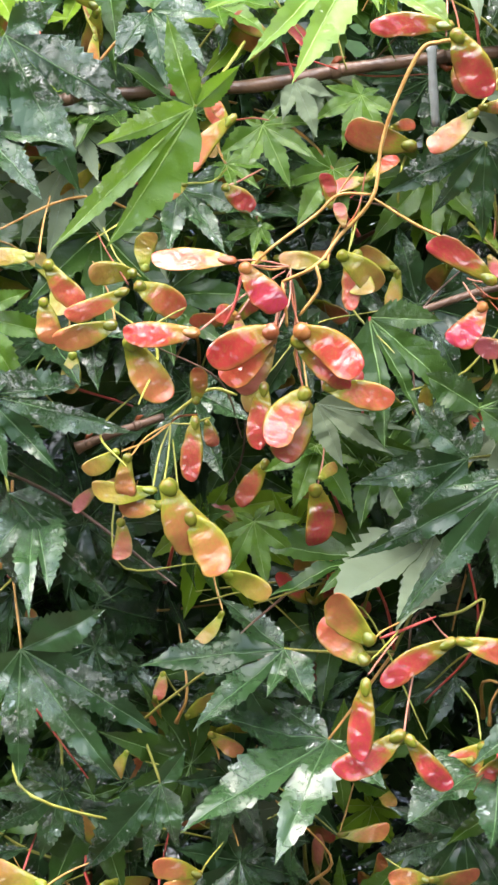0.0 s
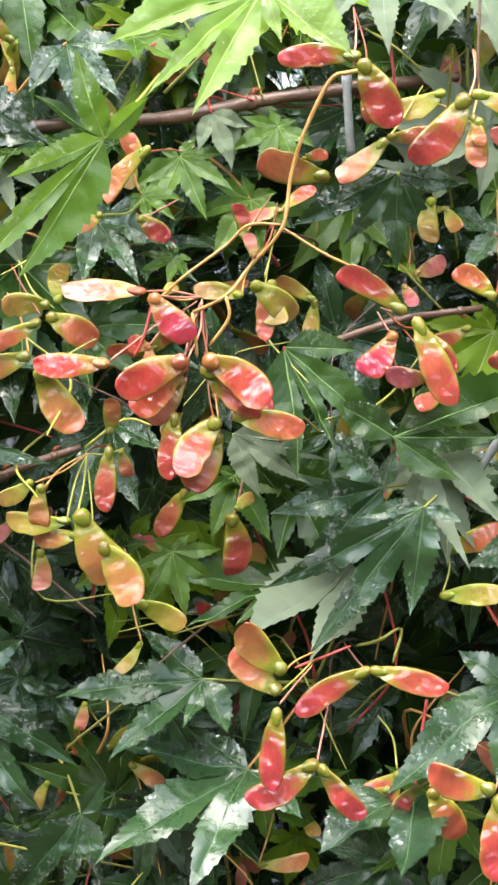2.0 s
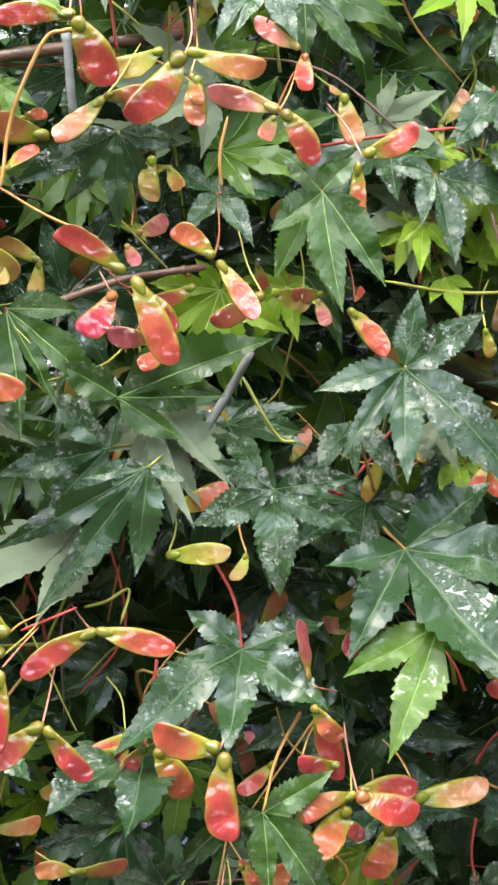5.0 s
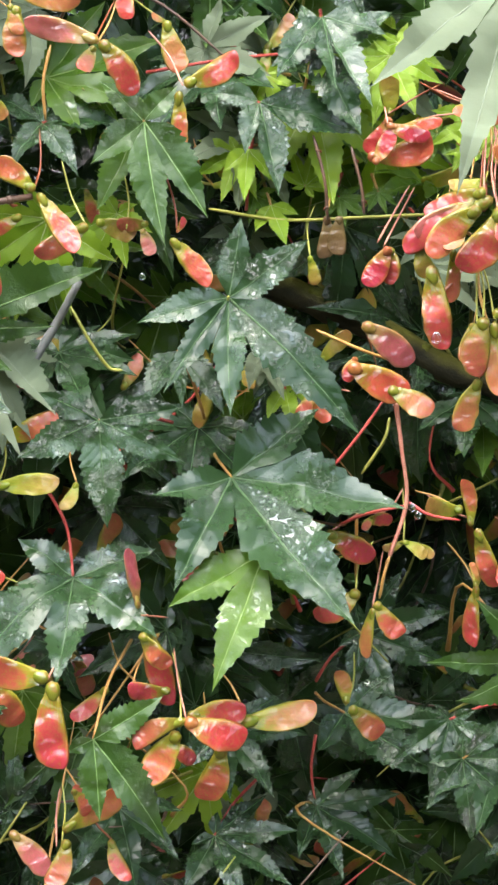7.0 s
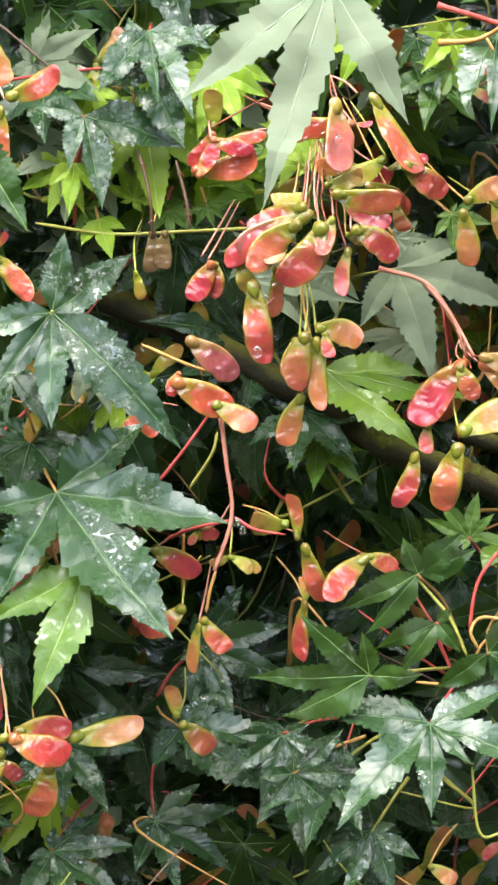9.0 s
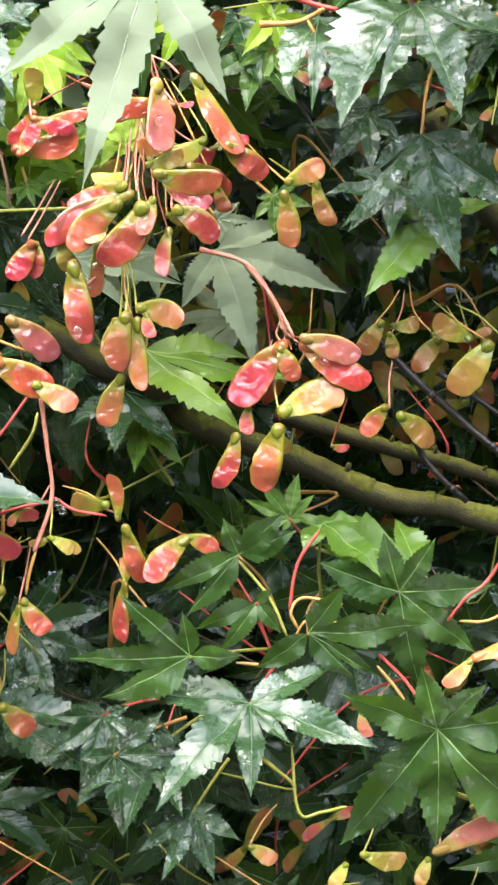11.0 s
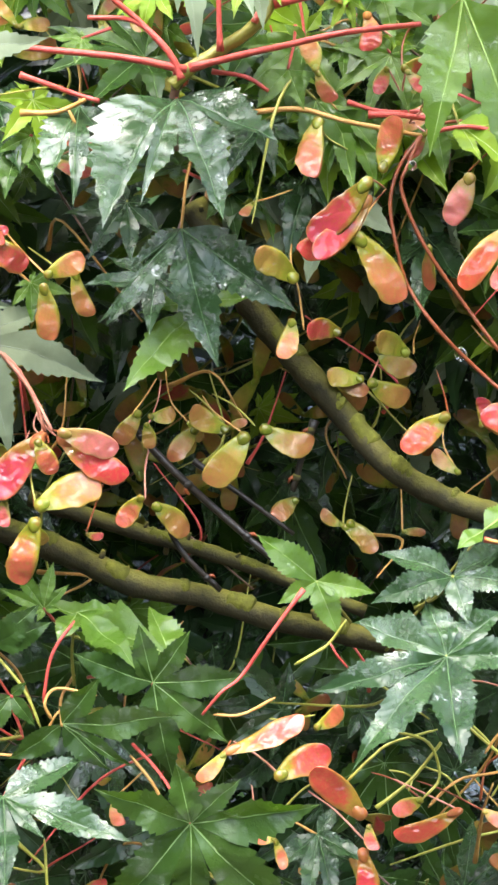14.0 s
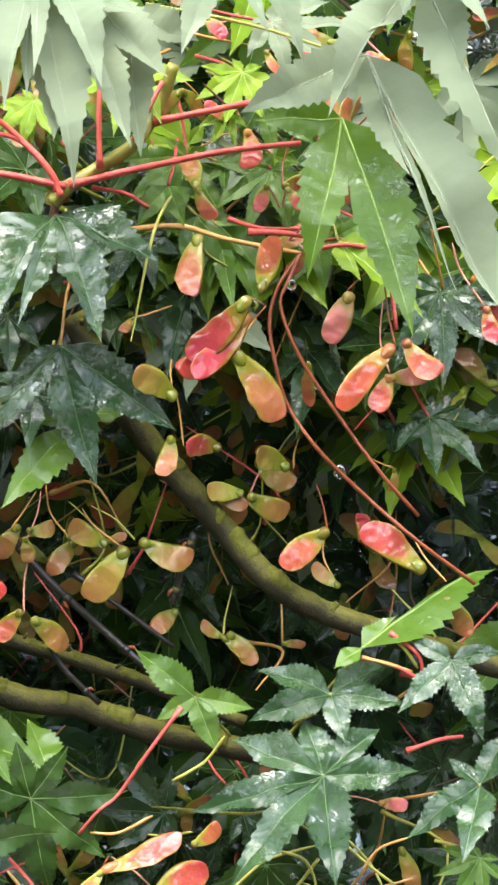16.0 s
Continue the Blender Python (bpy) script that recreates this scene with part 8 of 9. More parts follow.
stem(g, "bark", BR, 0.0006, 0.0006, (0.26, -0.0003, 1.4593), (0.2631, -0.002, 1.4457), (0.2641, -0.0008, 1.4361))
buds(g, 0.0006, (0.26, -0.0003, 1.4593), (0.2631, -0.002, 1.4457), (0.2641, -0.0008, 1.4361))
stem(g, "stalk", YE, 0.0006, 0.0006, (0.2623, 0.0029, 1.3467), (0.2703, 0.0023, 1.3584), (0.2726, 0.0045, 1.366))
g = thing("bough", "thick mossy olive-brown maple bough curving upward", "bough", "maple branches", 0.2357, 0.0501, 1.4137)
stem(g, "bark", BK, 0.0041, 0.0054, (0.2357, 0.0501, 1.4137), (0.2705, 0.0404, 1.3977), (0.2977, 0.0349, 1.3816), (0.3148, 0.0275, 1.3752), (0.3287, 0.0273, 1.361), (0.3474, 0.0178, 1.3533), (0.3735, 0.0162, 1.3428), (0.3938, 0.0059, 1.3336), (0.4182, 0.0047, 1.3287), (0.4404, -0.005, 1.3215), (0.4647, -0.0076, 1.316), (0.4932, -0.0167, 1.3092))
moss(g, 0.0047, (0.2357, 0.0501, 1.4137), (0.2705, 0.0404, 1.3977), (0.2977, 0.0349, 1.3816), (0.3148, 0.0275, 1.3752), (0.3287, 0.0273, 1.361), (0.3474, 0.0178, 1.3533), (0.3735, 0.0162, 1.3428), (0.3938, 0.0059, 1.3336), (0.4182, 0.0047, 1.3287), (0.4404, -0.005, 1.3215), (0.4647, -0.0076, 1.316), (0.4932, -0.0167, 1.3092))
g = thing("bough", "mossy olive-brown maple bough behind another", "bough", "maple branches", 0.3595, 0.0286, 1.3628)
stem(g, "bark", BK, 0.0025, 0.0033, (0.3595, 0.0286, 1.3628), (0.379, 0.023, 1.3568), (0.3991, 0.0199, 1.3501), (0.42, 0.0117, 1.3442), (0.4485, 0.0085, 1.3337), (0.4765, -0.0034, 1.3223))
moss(g, 0.0029, (0.3595, 0.0286, 1.3628), (0.379, 0.023, 1.3568), (0.3991, 0.0199, 1.3501), (0.42, 0.0117, 1.3442), (0.4485, 0.0085, 1.3337), (0.4765, -0.0034, 1.3223))
g = thing("bough", "thick mossy maple bough sweeping down through the gap", "bough", "maple branches", 0.4135, 0.0048, 1.4682)
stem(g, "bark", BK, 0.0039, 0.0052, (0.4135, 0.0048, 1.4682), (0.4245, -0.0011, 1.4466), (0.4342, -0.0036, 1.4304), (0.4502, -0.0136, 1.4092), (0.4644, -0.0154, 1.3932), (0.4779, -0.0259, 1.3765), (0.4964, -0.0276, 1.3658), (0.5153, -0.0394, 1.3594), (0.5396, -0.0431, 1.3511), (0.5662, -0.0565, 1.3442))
moss(g, 0.0045, (0.4135, 0.0048, 1.4682), (0.4245, -0.0011, 1.4466), (0.4342, -0.0036, 1.4304), (0.4502, -0.0136, 1.4092), (0.4644, -0.0154, 1.3932), (0.4779, -0.0259, 1.3765), (0.4964, -0.0276, 1.3658), (0.5153, -0.0394, 1.3594), (0.5396, -0.0431, 1.3511), (0.5662, -0.0565, 1.3442))
stem(g, "bark", BL, 0.0012, 0.0014, (0.4545, -0.0103, 1.3922), (0.4504, -0.0105, 1.3813), (0.447, -0.0085, 1.3671))
buds(g, 0.0013, (0.4545, -0.0103, 1.3922), (0.4504, -0.0105, 1.3813), (0.447, -0.0085, 1.3671))
g = thing("branch", "thin black wet twig", "branch", "maple branches", 0.3903, 0.0032, 1.3916)
stem(g, "bark", BL, 0.0012, 0.0015, (0.3903, 0.0032, 1.3916), (0.4043, -0.0018, 1.3754), (0.4237, -0.0056, 1.3574), (0.4438, -0.0146, 1.3399), (0.4621, -0.0154, 1.33))
buds(g, 0.0014, (0.3903, 0.0032, 1.3916), (0.4043, -0.0018, 1.3754), (0.4237, -0.0056, 1.3574), (0.4438, -0.0146, 1.3399), (0.4621, -0.0154, 1.33))
stem(g, "bark", BL, 0.001, 0.0012, (0.4008, 0.0007, 1.3618), (0.4081, -0.0028, 1.346), (0.4218, -0.0051, 1.332))
buds(g, 0.0011, (0.4008, 0.0007, 1.3618), (0.4081, -0.0028, 1.346), (0.4218, -0.0051, 1.332))
stem(g, "bark", BL, 0.0008, 0.001, (0.4134, 0.002, 1.3775), (0.4324, -0.0039, 1.3635), (0.4482, -0.0065, 1.3515))
buds(g, 0.0009, (0.4134, 0.002, 1.3775), (0.4324, -0.0039, 1.3635), (0.4482, -0.0065, 1.3515))
g = thing("stalk", "olive maple shoot with bright red leaf stalks", "stalk", "maple stalks", 0.3991, -0.0224, 1.5071)
stem(g, "stalk", OL, 0.0021, 0.0025, (0.3991, -0.0224, 1.5071), (0.4036, -0.024, 1.5119), (0.4161, -0.0251, 1.5198), (0.4263, -0.0306, 1.5282), (0.4349, -0.028, 1.541), (0.4383, -0.0327, 1.5539))
stem(g, "stalk", RD, 0.0009, 0.0013, (0.4033, -0.0253, 1.5122), (0.3822, -0.0194, 1.5163), (0.3535, -0.0086, 1.5193), (0.3384, -0.0071, 1.5205))
stem(g, "stalk", RD, 0.0009, 0.0013, (0.4042, -0.0255, 1.5128), (0.4223, -0.0312, 1.5177), (0.4357, -0.0329, 1.5208), (0.4549, -0.0414, 1.5251), (0.4799, -0.0445, 1.5283))
stem(g, "stalk", RD, 0.0009, 0.0013, (0.4318, -0.0319, 1.5345), (0.4554, -0.0392, 1.5398), (0.4853, -0.0456, 1.5462))
stem(g, "stalk", RD, 0.0009, 0.0013, (0.4016, -0.0251, 1.509), (0.3977, -0.0239, 1.5178), (0.3883, -0.0182, 1.5288), (0.3786, -0.0178, 1.5364))
stem(g, "stalk", RD, 0.0008, 0.001, (0.4002, -0.0245, 1.5108), (0.3968, -0.0235, 1.5193), (0.3865, -0.0176, 1.5288), (0.3712, -0.0162, 1.5294))
stem(g, "stalk", RD, 0.0008, 0.001, (0.414, -0.029, 1.5185), (0.4136, -0.0281, 1.5364), (0.4148, -0.0252, 1.5518))
stem(g, "stalk", RD, 0.0008, 0.001, (0.4248, -0.0325, 1.528), (0.4293, -0.0336, 1.5384), (0.4345, -0.0324, 1.5481))
stem(g, "stalk", OR, 0.0008, 0.001, (0.4158, -0.023, 1.4961), (0.4277, -0.027, 1.4987), (0.4429, -0.0295, 1.4997), (0.4567, -0.0371, 1.4955), (0.4818, -0.0408, 1.4911))
stem(g, "stalk", RD, 0.0007, 0.0008, (0.4133, -0.0209, 1.5123), (0.4241, -0.025, 1.5105), (0.432, -0.0257, 1.5059))
stem(g, "stalk", RD, 0.0008, 0.0008, (0.4833, -0.0424, 1.4921), (0.4978, -0.0472, 1.4941), (0.5095, -0.0492, 1.4886), (0.5117, -0.0549, 1.4656))
g = thing("stalk", "paired dark red seed stalks", "stalk", "maple stalks", 0.4697, -0.0445, 1.468)
stem(g, "stalk", DR, 0.0007, 0.0007, (0.4818, -0.0408, 1.4911), (0.4735, -0.043, 1.4805), (0.4697, -0.0445, 1.468), (0.4716, -0.0471, 1.4518), (0.4758, -0.0474, 1.4394), (0.4841, -0.0541, 1.4254), (0.5, -0.056, 1.4101), (0.5164, -0.067, 1.3944), (0.5365, -0.069, 1.3798))
stem(g, "stalk", DR, 0.0007, 0.0007, (0.4818, -0.0408, 1.4911), (0.4765, -0.0436, 1.4815), (0.4734, -0.0452, 1.4728), (0.4794, -0.0491, 1.4557), (0.4908, -0.0519, 1.4383), (0.5041, -0.0607, 1.418), (0.5182, -0.0621, 1.4026))
g = thing("stalk", "red and yellow leaf stalks low on the bush", "stalk", "maple stalks", 0.4376, -0.053, 1.3386)
stem(g, "stalk", RD, 0.0005, 0.0007, (0.4376, -0.053, 1.3386), (0.4263, -0.0516, 1.3232), (0.4175, -0.0481, 1.3091), (0.4103, -0.0495, 1.3043), (0.4049, -0.0445, 1.2959))
stem(g, "stalk", OR, 0.0005, 0.0006, (0.4294, -0.0484, 1.3013), (0.4182, -0.0462, 1.2956), (0.4096, -0.0417, 1.2951))
stem(g, "stalk", YE, 0.0005, 0.0006, (0.4677, -0.0607, 1.2903), (0.4784, -0.0648, 1.2867), (0.4825, -0.0651, 1.2749), (0.4759, -0.0668, 1.268))
stem(g, "stalk", OR, 0.0005, 0.0005, (0.4968, -0.0699, 1.283), (0.5022, -0.0716, 1.2908), (0.5124, -0.0724, 1.2943))
stem(g, "stalk", OR, 0.0006, 0.0006, (0.497, -0.0661, 1.3555), (0.504, -0.069, 1.3538), (0.5138, -0.0702, 1.3507))
stem(g, "stalk", YE, 0.0006, 0.0006, (0.507, -0.0664, 1.3629), (0.5121, -0.069, 1.3574), (0.5164, -0.0688, 1.3514))
g = thing("stalk", "arched orange and red leaf stalks", "stalk", "maple stalks", 0.3564, -0.0137, 1.2964)
stem(g, "stalk", RD, 0.0006, 0.0006, (0.3564, -0.0137, 1.2964), (0.3595, -0.0138, 1.3129), (0.3676, -0.0129, 1.3243))
stem(g, "stalk", OR, 0.0006, 0.0006, (0.3592, -0.0148, 1.2906), (0.3569, -0.0145, 1.2965), (0.3615, -0.0133, 1.3011), (0.3741, -0.0193, 1.2991))
stem(g, "stalk", YE, 0.0006, 0.0006, (0.3394, -0.0075, 1.3147), (0.35, -0.0115, 1.3012), (0.3561, -0.0121, 1.287))
stem(g, "stalk", YE, 0.0006, 0.0006, (0.3547, -0.0249, 1.2517), (0.3564, -0.0276, 1.2298), (0.3642, -0.0275, 1.2293), (0.3721, -0.0321, 1.2319))
stem(g, "stalk", OR, 0.0005, 0.0006, (0.3383, -0.0099, 1.2789), (0.3495, -0.0132, 1.278))
stem(g, "stalk", PK, 0.0006, 0.0008, (0.3276, -0.0113, 1.4211), (0.3423, -0.0156, 1.4163), (0.3508, -0.0164, 1.4058), (0.3579, -0.0222, 1.3906))
stem(g, "stalk", PK, 0.0006, 0.0008, (0.3424, -0.015, 1.4163), (0.3513, -0.0186, 1.4039), (0.3561, -0.0187, 1.3905))
stem(g, "stalk", OR, 0.0006, 0.0006, (0.3869, -0.0149, 1.2768), (0.3942, -0.0179, 1.2672), (0.3983, -0.0175, 1.259))
g = thing("stalk", "red leaf stalks branching over dark leaves", "stalk", "maple stalks", 0.5064, -0.0674, 1.3639)
stem(g, "stalk", RD, 0.0007, 0.0008, (0.5064, -0.0674, 1.3639), (0.5152, -0.0715, 1.3566), (0.5176, -0.0709, 1.3487))
stem(g, "stalk", RD, 0.0007, 0.0008, (0.4973, -0.0651, 1.3552), (0.5079, -0.0694, 1.3526), (0.5167, -0.0707, 1.3477))
stem(g, "stalk", RD, 0.0007, 0.0008, (0.5115, -0.0721, 1.3241), (0.5221, -0.0759, 1.3282), (0.5301, -0.0765, 1.3289))
stem(g, "stalk", YE, 0.0005, 0.0006, (0.491, -0.0658, 1.2929), (0.4989, -0.0696, 1.2855), (0.5086, -0.0714, 1.2779))
drop(0.2789, -0.0173, 1.3336, 0.0014)
drop(0.287, -0.0247, 1.3919, 0.0012)
drop(0.2773, -0.015, 1.3361, 0.0014)
drop(0.1876, -0.0062, 1.4159, 0.0012)
g = thing("seed_cluster", "wet pink and crimson winged maple seeds under pale leaves", "seed cluster", "maple seed clusters", 0.4811, -0.0428, 1.492)
seed(g, 0.4712, -0.0359, 1.5142, 80.5, 63.1, 162, 0.0098, 1.2931, "r", 399)
stem(g, "stalk", PK, 0.0003, 0.0004, (0.4712, -0.0359, 1.5142), (0.4767, -0.0322, 1.5072), (0.479, -0.0345, 1.5007))
seed(g, 0.4772, -0.0378, 1.5131, 62.2, 34.6, -27, 0.0117, 1.2178, "r", 400)
stem(g, "stalk", PK, 0.0003, 0.0004, (0.4772, -0.0378, 1.5131), (0.4779, -0.0328, 1.5064), (0.4807, -0.0337, 1.498))
seed(g, 0.5086, -0.0416, 1.5416, 62.6, 34, -51.8, 0.0114, 1.1599, "c", 402)
stem(g, "stalk", PK, 0.0003, 0.0004, (0.5086, -0.0416, 1.5416), (0.5042, -0.0349, 1.5355), (0.5013, -0.0342, 1.5324))
seed(g, 0.5073, -0.0423, 1.529, 89.8, 34.3, -28.8, 0.0118, 1.3682, "c", 403)
stem(g, "stalk", PK, 0.0003, 0.0004, (0.5073, -0.0423, 1.529), (0.5037, -0.0351, 1.525), (0.4986, -0.0338, 1.5208))
seed(g, 0.4812, -0.0422, 1.4993, 106.9, -35.5, -41.9, 0.0079, 1.437, "p", 404)
stem(g, "stalk", PK, 0.0003, 0.0004, (0.4812, -0.0422, 1.4993), (0.4792, -0.0365, 1.4958), (0.4811, -0.0367, 1.496))
seed(g, 0.4729, -0.0372, 1.492, 60.6, -30.9, 23.9, 0.0179, 1.0137, "o", 405)
stem(g, "stalk", YE, 0.0003, 0.0004, (0.4729, -0.0372, 1.492), (0.4784, -0.0323, 1.494), (0.4811, -0.0334, 1.496))
seed(g, 0.4609, -0.0226, 1.5367, 119.5, -36, 158.2, 0.0099, 1.2817, "r", 406)
stem(g, "stalk", PK, 0.0003, 0.0004, (0.4609, -0.0226, 1.5367), (0.4621, -0.0191, 1.5336), (0.4666, -0.0215, 1.528))
seed(g, 0.3615, 0.0025, 1.4833, 58.5, 18.7, -25.4, 0.0174, 0.8, "r", 407)
stem(g, "stalk", PK, 0.0003, 0.0004, (0.3615, 0.0025, 1.4833), (0.3666, 0.0065, 1.4844), (0.3755, 0.0044, 1.4884))
seed(g, 0.3599, 0.0047, 1.4911, 68.8, 7, -5.3, 0.022, 0.6, "r", 408)
stem(g, "stalk", PK, 0.0003, 0.0004, (0.3599, 0.0047, 1.4911), (0.3652, 0.0098, 1.4921), (0.3739, 0.0089, 1.4952))
seed(g, 0.4846, -0.0386, 1.4922, 100.8, 45.4, 149.9, 0.0114, 1.0875, "r", 409)
stem(g, "stalk", PK, 0.0003, 0.0004, (0.4846, -0.0386, 1.4922), (0.482, -0.0342, 1.4952), (0.4811, -0.0359, 1.496))
g = thing("stalk", "orange and red leaf stalks crossing beside a silvery leaf", "stalk", "maple stalks", 0.3509, -0.0015, 1.5108)
stem(g, "stalk", RD, 0.0008, 0.001, (0.3509, -0.0015, 1.5108), (0.36, -0.0051, 1.5076), (0.3686, -0.0059, 1.5047), (0.3762, -0.0116, 1.502))
stem(g, "stalk", OR, 0.0008, 0.001, (0.3506, -0.0035, 1.4979), (0.3615, -0.0074, 1.498), (0.3674, -0.007, 1.5001), (0.3714, -0.0112, 1.5023))
stem(g, "stalk", OR, 0.0005, 0.0006, (0.3664, -0.0081, 1.4988), (0.3681, -0.0096, 1.495), (0.3702, -0.0086, 1.4913))
stem(g, "stalk", RD, 0.0009, 0.0011, (0.4647, -0.0353, 1.4981), (0.4743, -0.0388, 1.4981), (0.485, -0.0402, 1.4968))
stem(g, "stalk", RD, 0.0007, 0.0008, (0.4595, -0.0282, 1.5026), (0.4704, -0.0323, 1.4995), (0.484, -0.0344, 1.4997))
stem(g, "stalk", PK, 0.0006, 0.0007, (0.4854, -0.0365, 1.4942), (0.4963, -0.0403, 1.4963), (0.5043, -0.041, 1.4925))
g = thing("stalk", "network of fine yellow-green stalks low on the bush", "stalk", "maple stalks", 0.4567, -0.0434, 1.2699)
stem(g, "stalk", YE, 0.0005, 0.0006, (0.4567, -0.0434, 1.2699), (0.4648, -0.0458, 1.2784), (0.4722, -0.0456, 1.2831), (0.4863, -0.0525, 1.2884))
stem(g, "stalk", YE, 0.0006, 0.0007, (0.4663, -0.047, 1.261), (0.4721, -0.049, 1.2659), (0.4797, -0.0488, 1.2719), (0.4874, -0.0532, 1.2839))
stem(g, "stalk", YE, 0.0004, 0.0004, (0.4707, -0.0472, 1.2739), (0.475, -0.0492, 1.2733), (0.4786, -0.0485, 1.2709), (0.4764, -0.0513, 1.2672))
stem(g, "stalk", OR, 0.0005, 0.0006, (0.4827, -0.0539, 1.2617), (0.4882, -0.0557, 1.2681), (0.495, -0.0554, 1.2716), (0.5045, -0.0612, 1.2743), (0.5191, -0.0612, 1.2769))
stem(g, "stalk", YE, 0.0004, 0.0005, (0.4954, -0.0562, 1.292), (0.501, -0.059, 1.2862), (0.5054, -0.0588, 1.2808), (0.5075, -0.0631, 1.275), (0.512, -0.0609, 1.2683))
stem(g, "stalk", PK, 0.0004, 0.0005, (0.4995, -0.0597, 1.2643), (0.5001, -0.06, 1.2708), (0.5021, -0.0582, 1.2762), (0.5065, -0.0622, 1.2815))
stem(g, "stalk", YE, 0.0004, 0.0004, (0.5085, -0.0605, 1.2744), (0.5058, -0.0608, 1.2697), (0.504, -0.0586, 1.2653))
stem(g, "stalk", YE, 0.0005, 0.0006, (0.4392, -0.038, 1.3103), (0.4458, -0.0403, 1.3145), (0.4514, -0.0397, 1.3179), (0.456, -0.0435, 1.3262))
stem(g, "stalk", RD, 0.0004, 0.0004, (0.451, -0.0409, 1.3178), (0.4532, -0.0425, 1.3137), (0.4572, -0.0422, 1.3091))
stem(g, "stalk", YE, 0.0004, 0.0004, (0.4821, -0.0494, 1.2753), (0.4902, -0.0528, 1.2717), (0.4954, -0.0531, 1.2635))
stem(g, "stalk", OR, 0.0004, 0.0005, (0.3571, -0.0126, 1.2839), (0.3608, -0.0137, 1.2918), (0.3649, -0.0129, 1.293), (0.3773, -0.0198, 1.2922))
stem(g, "stalk", YE, 0.0004, 0.0004, (0.4353, -0.0368, 1.2593), (0.4426, -0.0391, 1.2673), (0.4507, -0.0392, 1.2708))
g = thing("leafy_twig", "bright backlit maple leaf under dark star-shaped leaves", "maple twig", "maple twigs", 0.368, 0.0027, 1.3182)
leaf(g, 0.4017, -0.0120, 1.3091, 26.0, -35.2, 36.3, 0.0549, "f", 410, (0.371, 0.0129, 1.3154), ((-12, 0.65), (0, 1.00), (43, 0.43)), wide=1.5)
leaf(g, 0.3586, -0.0042, 1.3276, 67.4, -29.7, -5, 0.0189, "f", 411, (0.3692, 0.0069, 1.3166))
g = thing("leafy_twig", "young yellow-green maple leaves between red stalks", "maple twig", "maple twigs", 0.4164, 0.0072, 1.5474)
leaf(g, 0.3941, -0.0014, 1.5399, -61.3, -30.3, 147.7, 0.0138, "y", 412, (0.4061, 0.0058, 1.5422), ((-109, 0.59), (-47, 1.06), (0, 1.00), (56, 0.71)))
leaf(g, 0.4152, -0.0051, 1.5462, -64.7, 13.4, 169.4, 0.016, "y", 413, (0.4174, 0.0107, 1.5457))
leaf(g, 0.4618, -0.0196, 1.5389, -63.2, -22.9, 152.1, 0.0134, "y", 414, (0.4525, -0.0106, 1.5394))
leaf(g, 0.4613, -0.0188, 1.5215, -58.9, 36.5, -177, 0.0136, "f", 415, (0.4527, -0.0103, 1.5256))
leaf(g, 0.4459, -0.0127, 1.5137, 55.2, 43.3, -42.3, 0.0129, "y", 416, (0.4397, -0.0052, 1.5203))
leaf(g, 0.4505, -0.0212, 1.5037, -67.1, 35.2, 177, 0.0276, "f", 417, (0.4388, -0.0036, 1.5189), ((-37, 0.55), (0, 1.00), (52, 0.70)))
leaf(g, 0.5062, -0.0358, 1.5024, -73.6, 27.3, 171, 0.0335, "f", 418, (0.4837, -0.0161, 1.5128), ((-21, 0.46), (0, 1.00), (83, 0.43)))
leaf(g, 0.3742, 0.0074, 1.5245, -55.2, -43.3, 137.7, 0.0128, "f", 419, (0.3852, 0.0101, 1.5287))
leaf(g, 0.4789, -0.0184, 1.526, -63.9, 19.2, 172.4, 0.0112, "y", 420, (0.4708, -0.0123, 1.5279))
g = thing("leafy_twig", "bright young maple leaves glowing behind dark wet leaves", "maple twig", "maple twigs", 0.2611, 0.0416, 1.4903)
leaf(g, 0.2329, 0.0215, 1.4866, -70.5, -19.4, 169.1, 0.0195, "y", 421, (0.2426, 0.0313, 1.4868))
leaf(g, 0.2564, 0.0194, 1.4822, -68.8, -29.4, 165.1, 0.0177, "y", 422, (0.2587, 0.032, 1.4849))
leaf(g, 0.2458, 0.0181, 1.4469, 70.8, 16.3, -9.7, 0.0159, "y", 423, (0.2488, 0.025, 1.4541))
leaf(g, 0.2713, 0.016, 1.4445, -71.3, 10.5, 179.4, 0.0094, "f", 424, (0.2699, 0.0223, 1.451))
leaf(g, 0.3047, 0.0011, 1.4569, 71.1, -13, 0.2445, 0.0171, "y", 425, (0.2984, 0.0099, 1.461))
leaf(g, 0.2749, 0.0084, 1.4907, -71.2, -11.3, 172, 0.0277, "y", 426, (0.2688, 0.0282, 1.4891))
leaf(g, 0.2282, 0.0214, 1.4444, -69.6, 25.3, -175.1, 0.0127, "f", 427, (0.2347, 0.0282, 1.4521))
leaf(g, 0.2975, 0.0195, 1.4186, -65.2, 19.1, -175.5, 0.016, "p", 428, (0.2915, 0.027, 1.4294))
leaf(g, 0.2367, 0.017, 1.382, 64.7, -22, 6, 0.014, "p", 429, (0.2396, 0.0229, 1.3926))
leaf(g, 0.2405, 0.0164, 1.376, 54.6, 46.7, -31.4, 0.0152, "y", 430, (0.2423, 0.0206, 1.3838))
g = thing("seed_cluster", "coral winged maple seeds beside a pale hanging leaf", "seed cluster", "maple seed clusters", 0.2741, -0.0103, 1.4793)
seed(g, 0.2713, -0.0109, 1.4655, 86, 12.5, -0.8792, 0.0149, 1.0441, "c", 431)
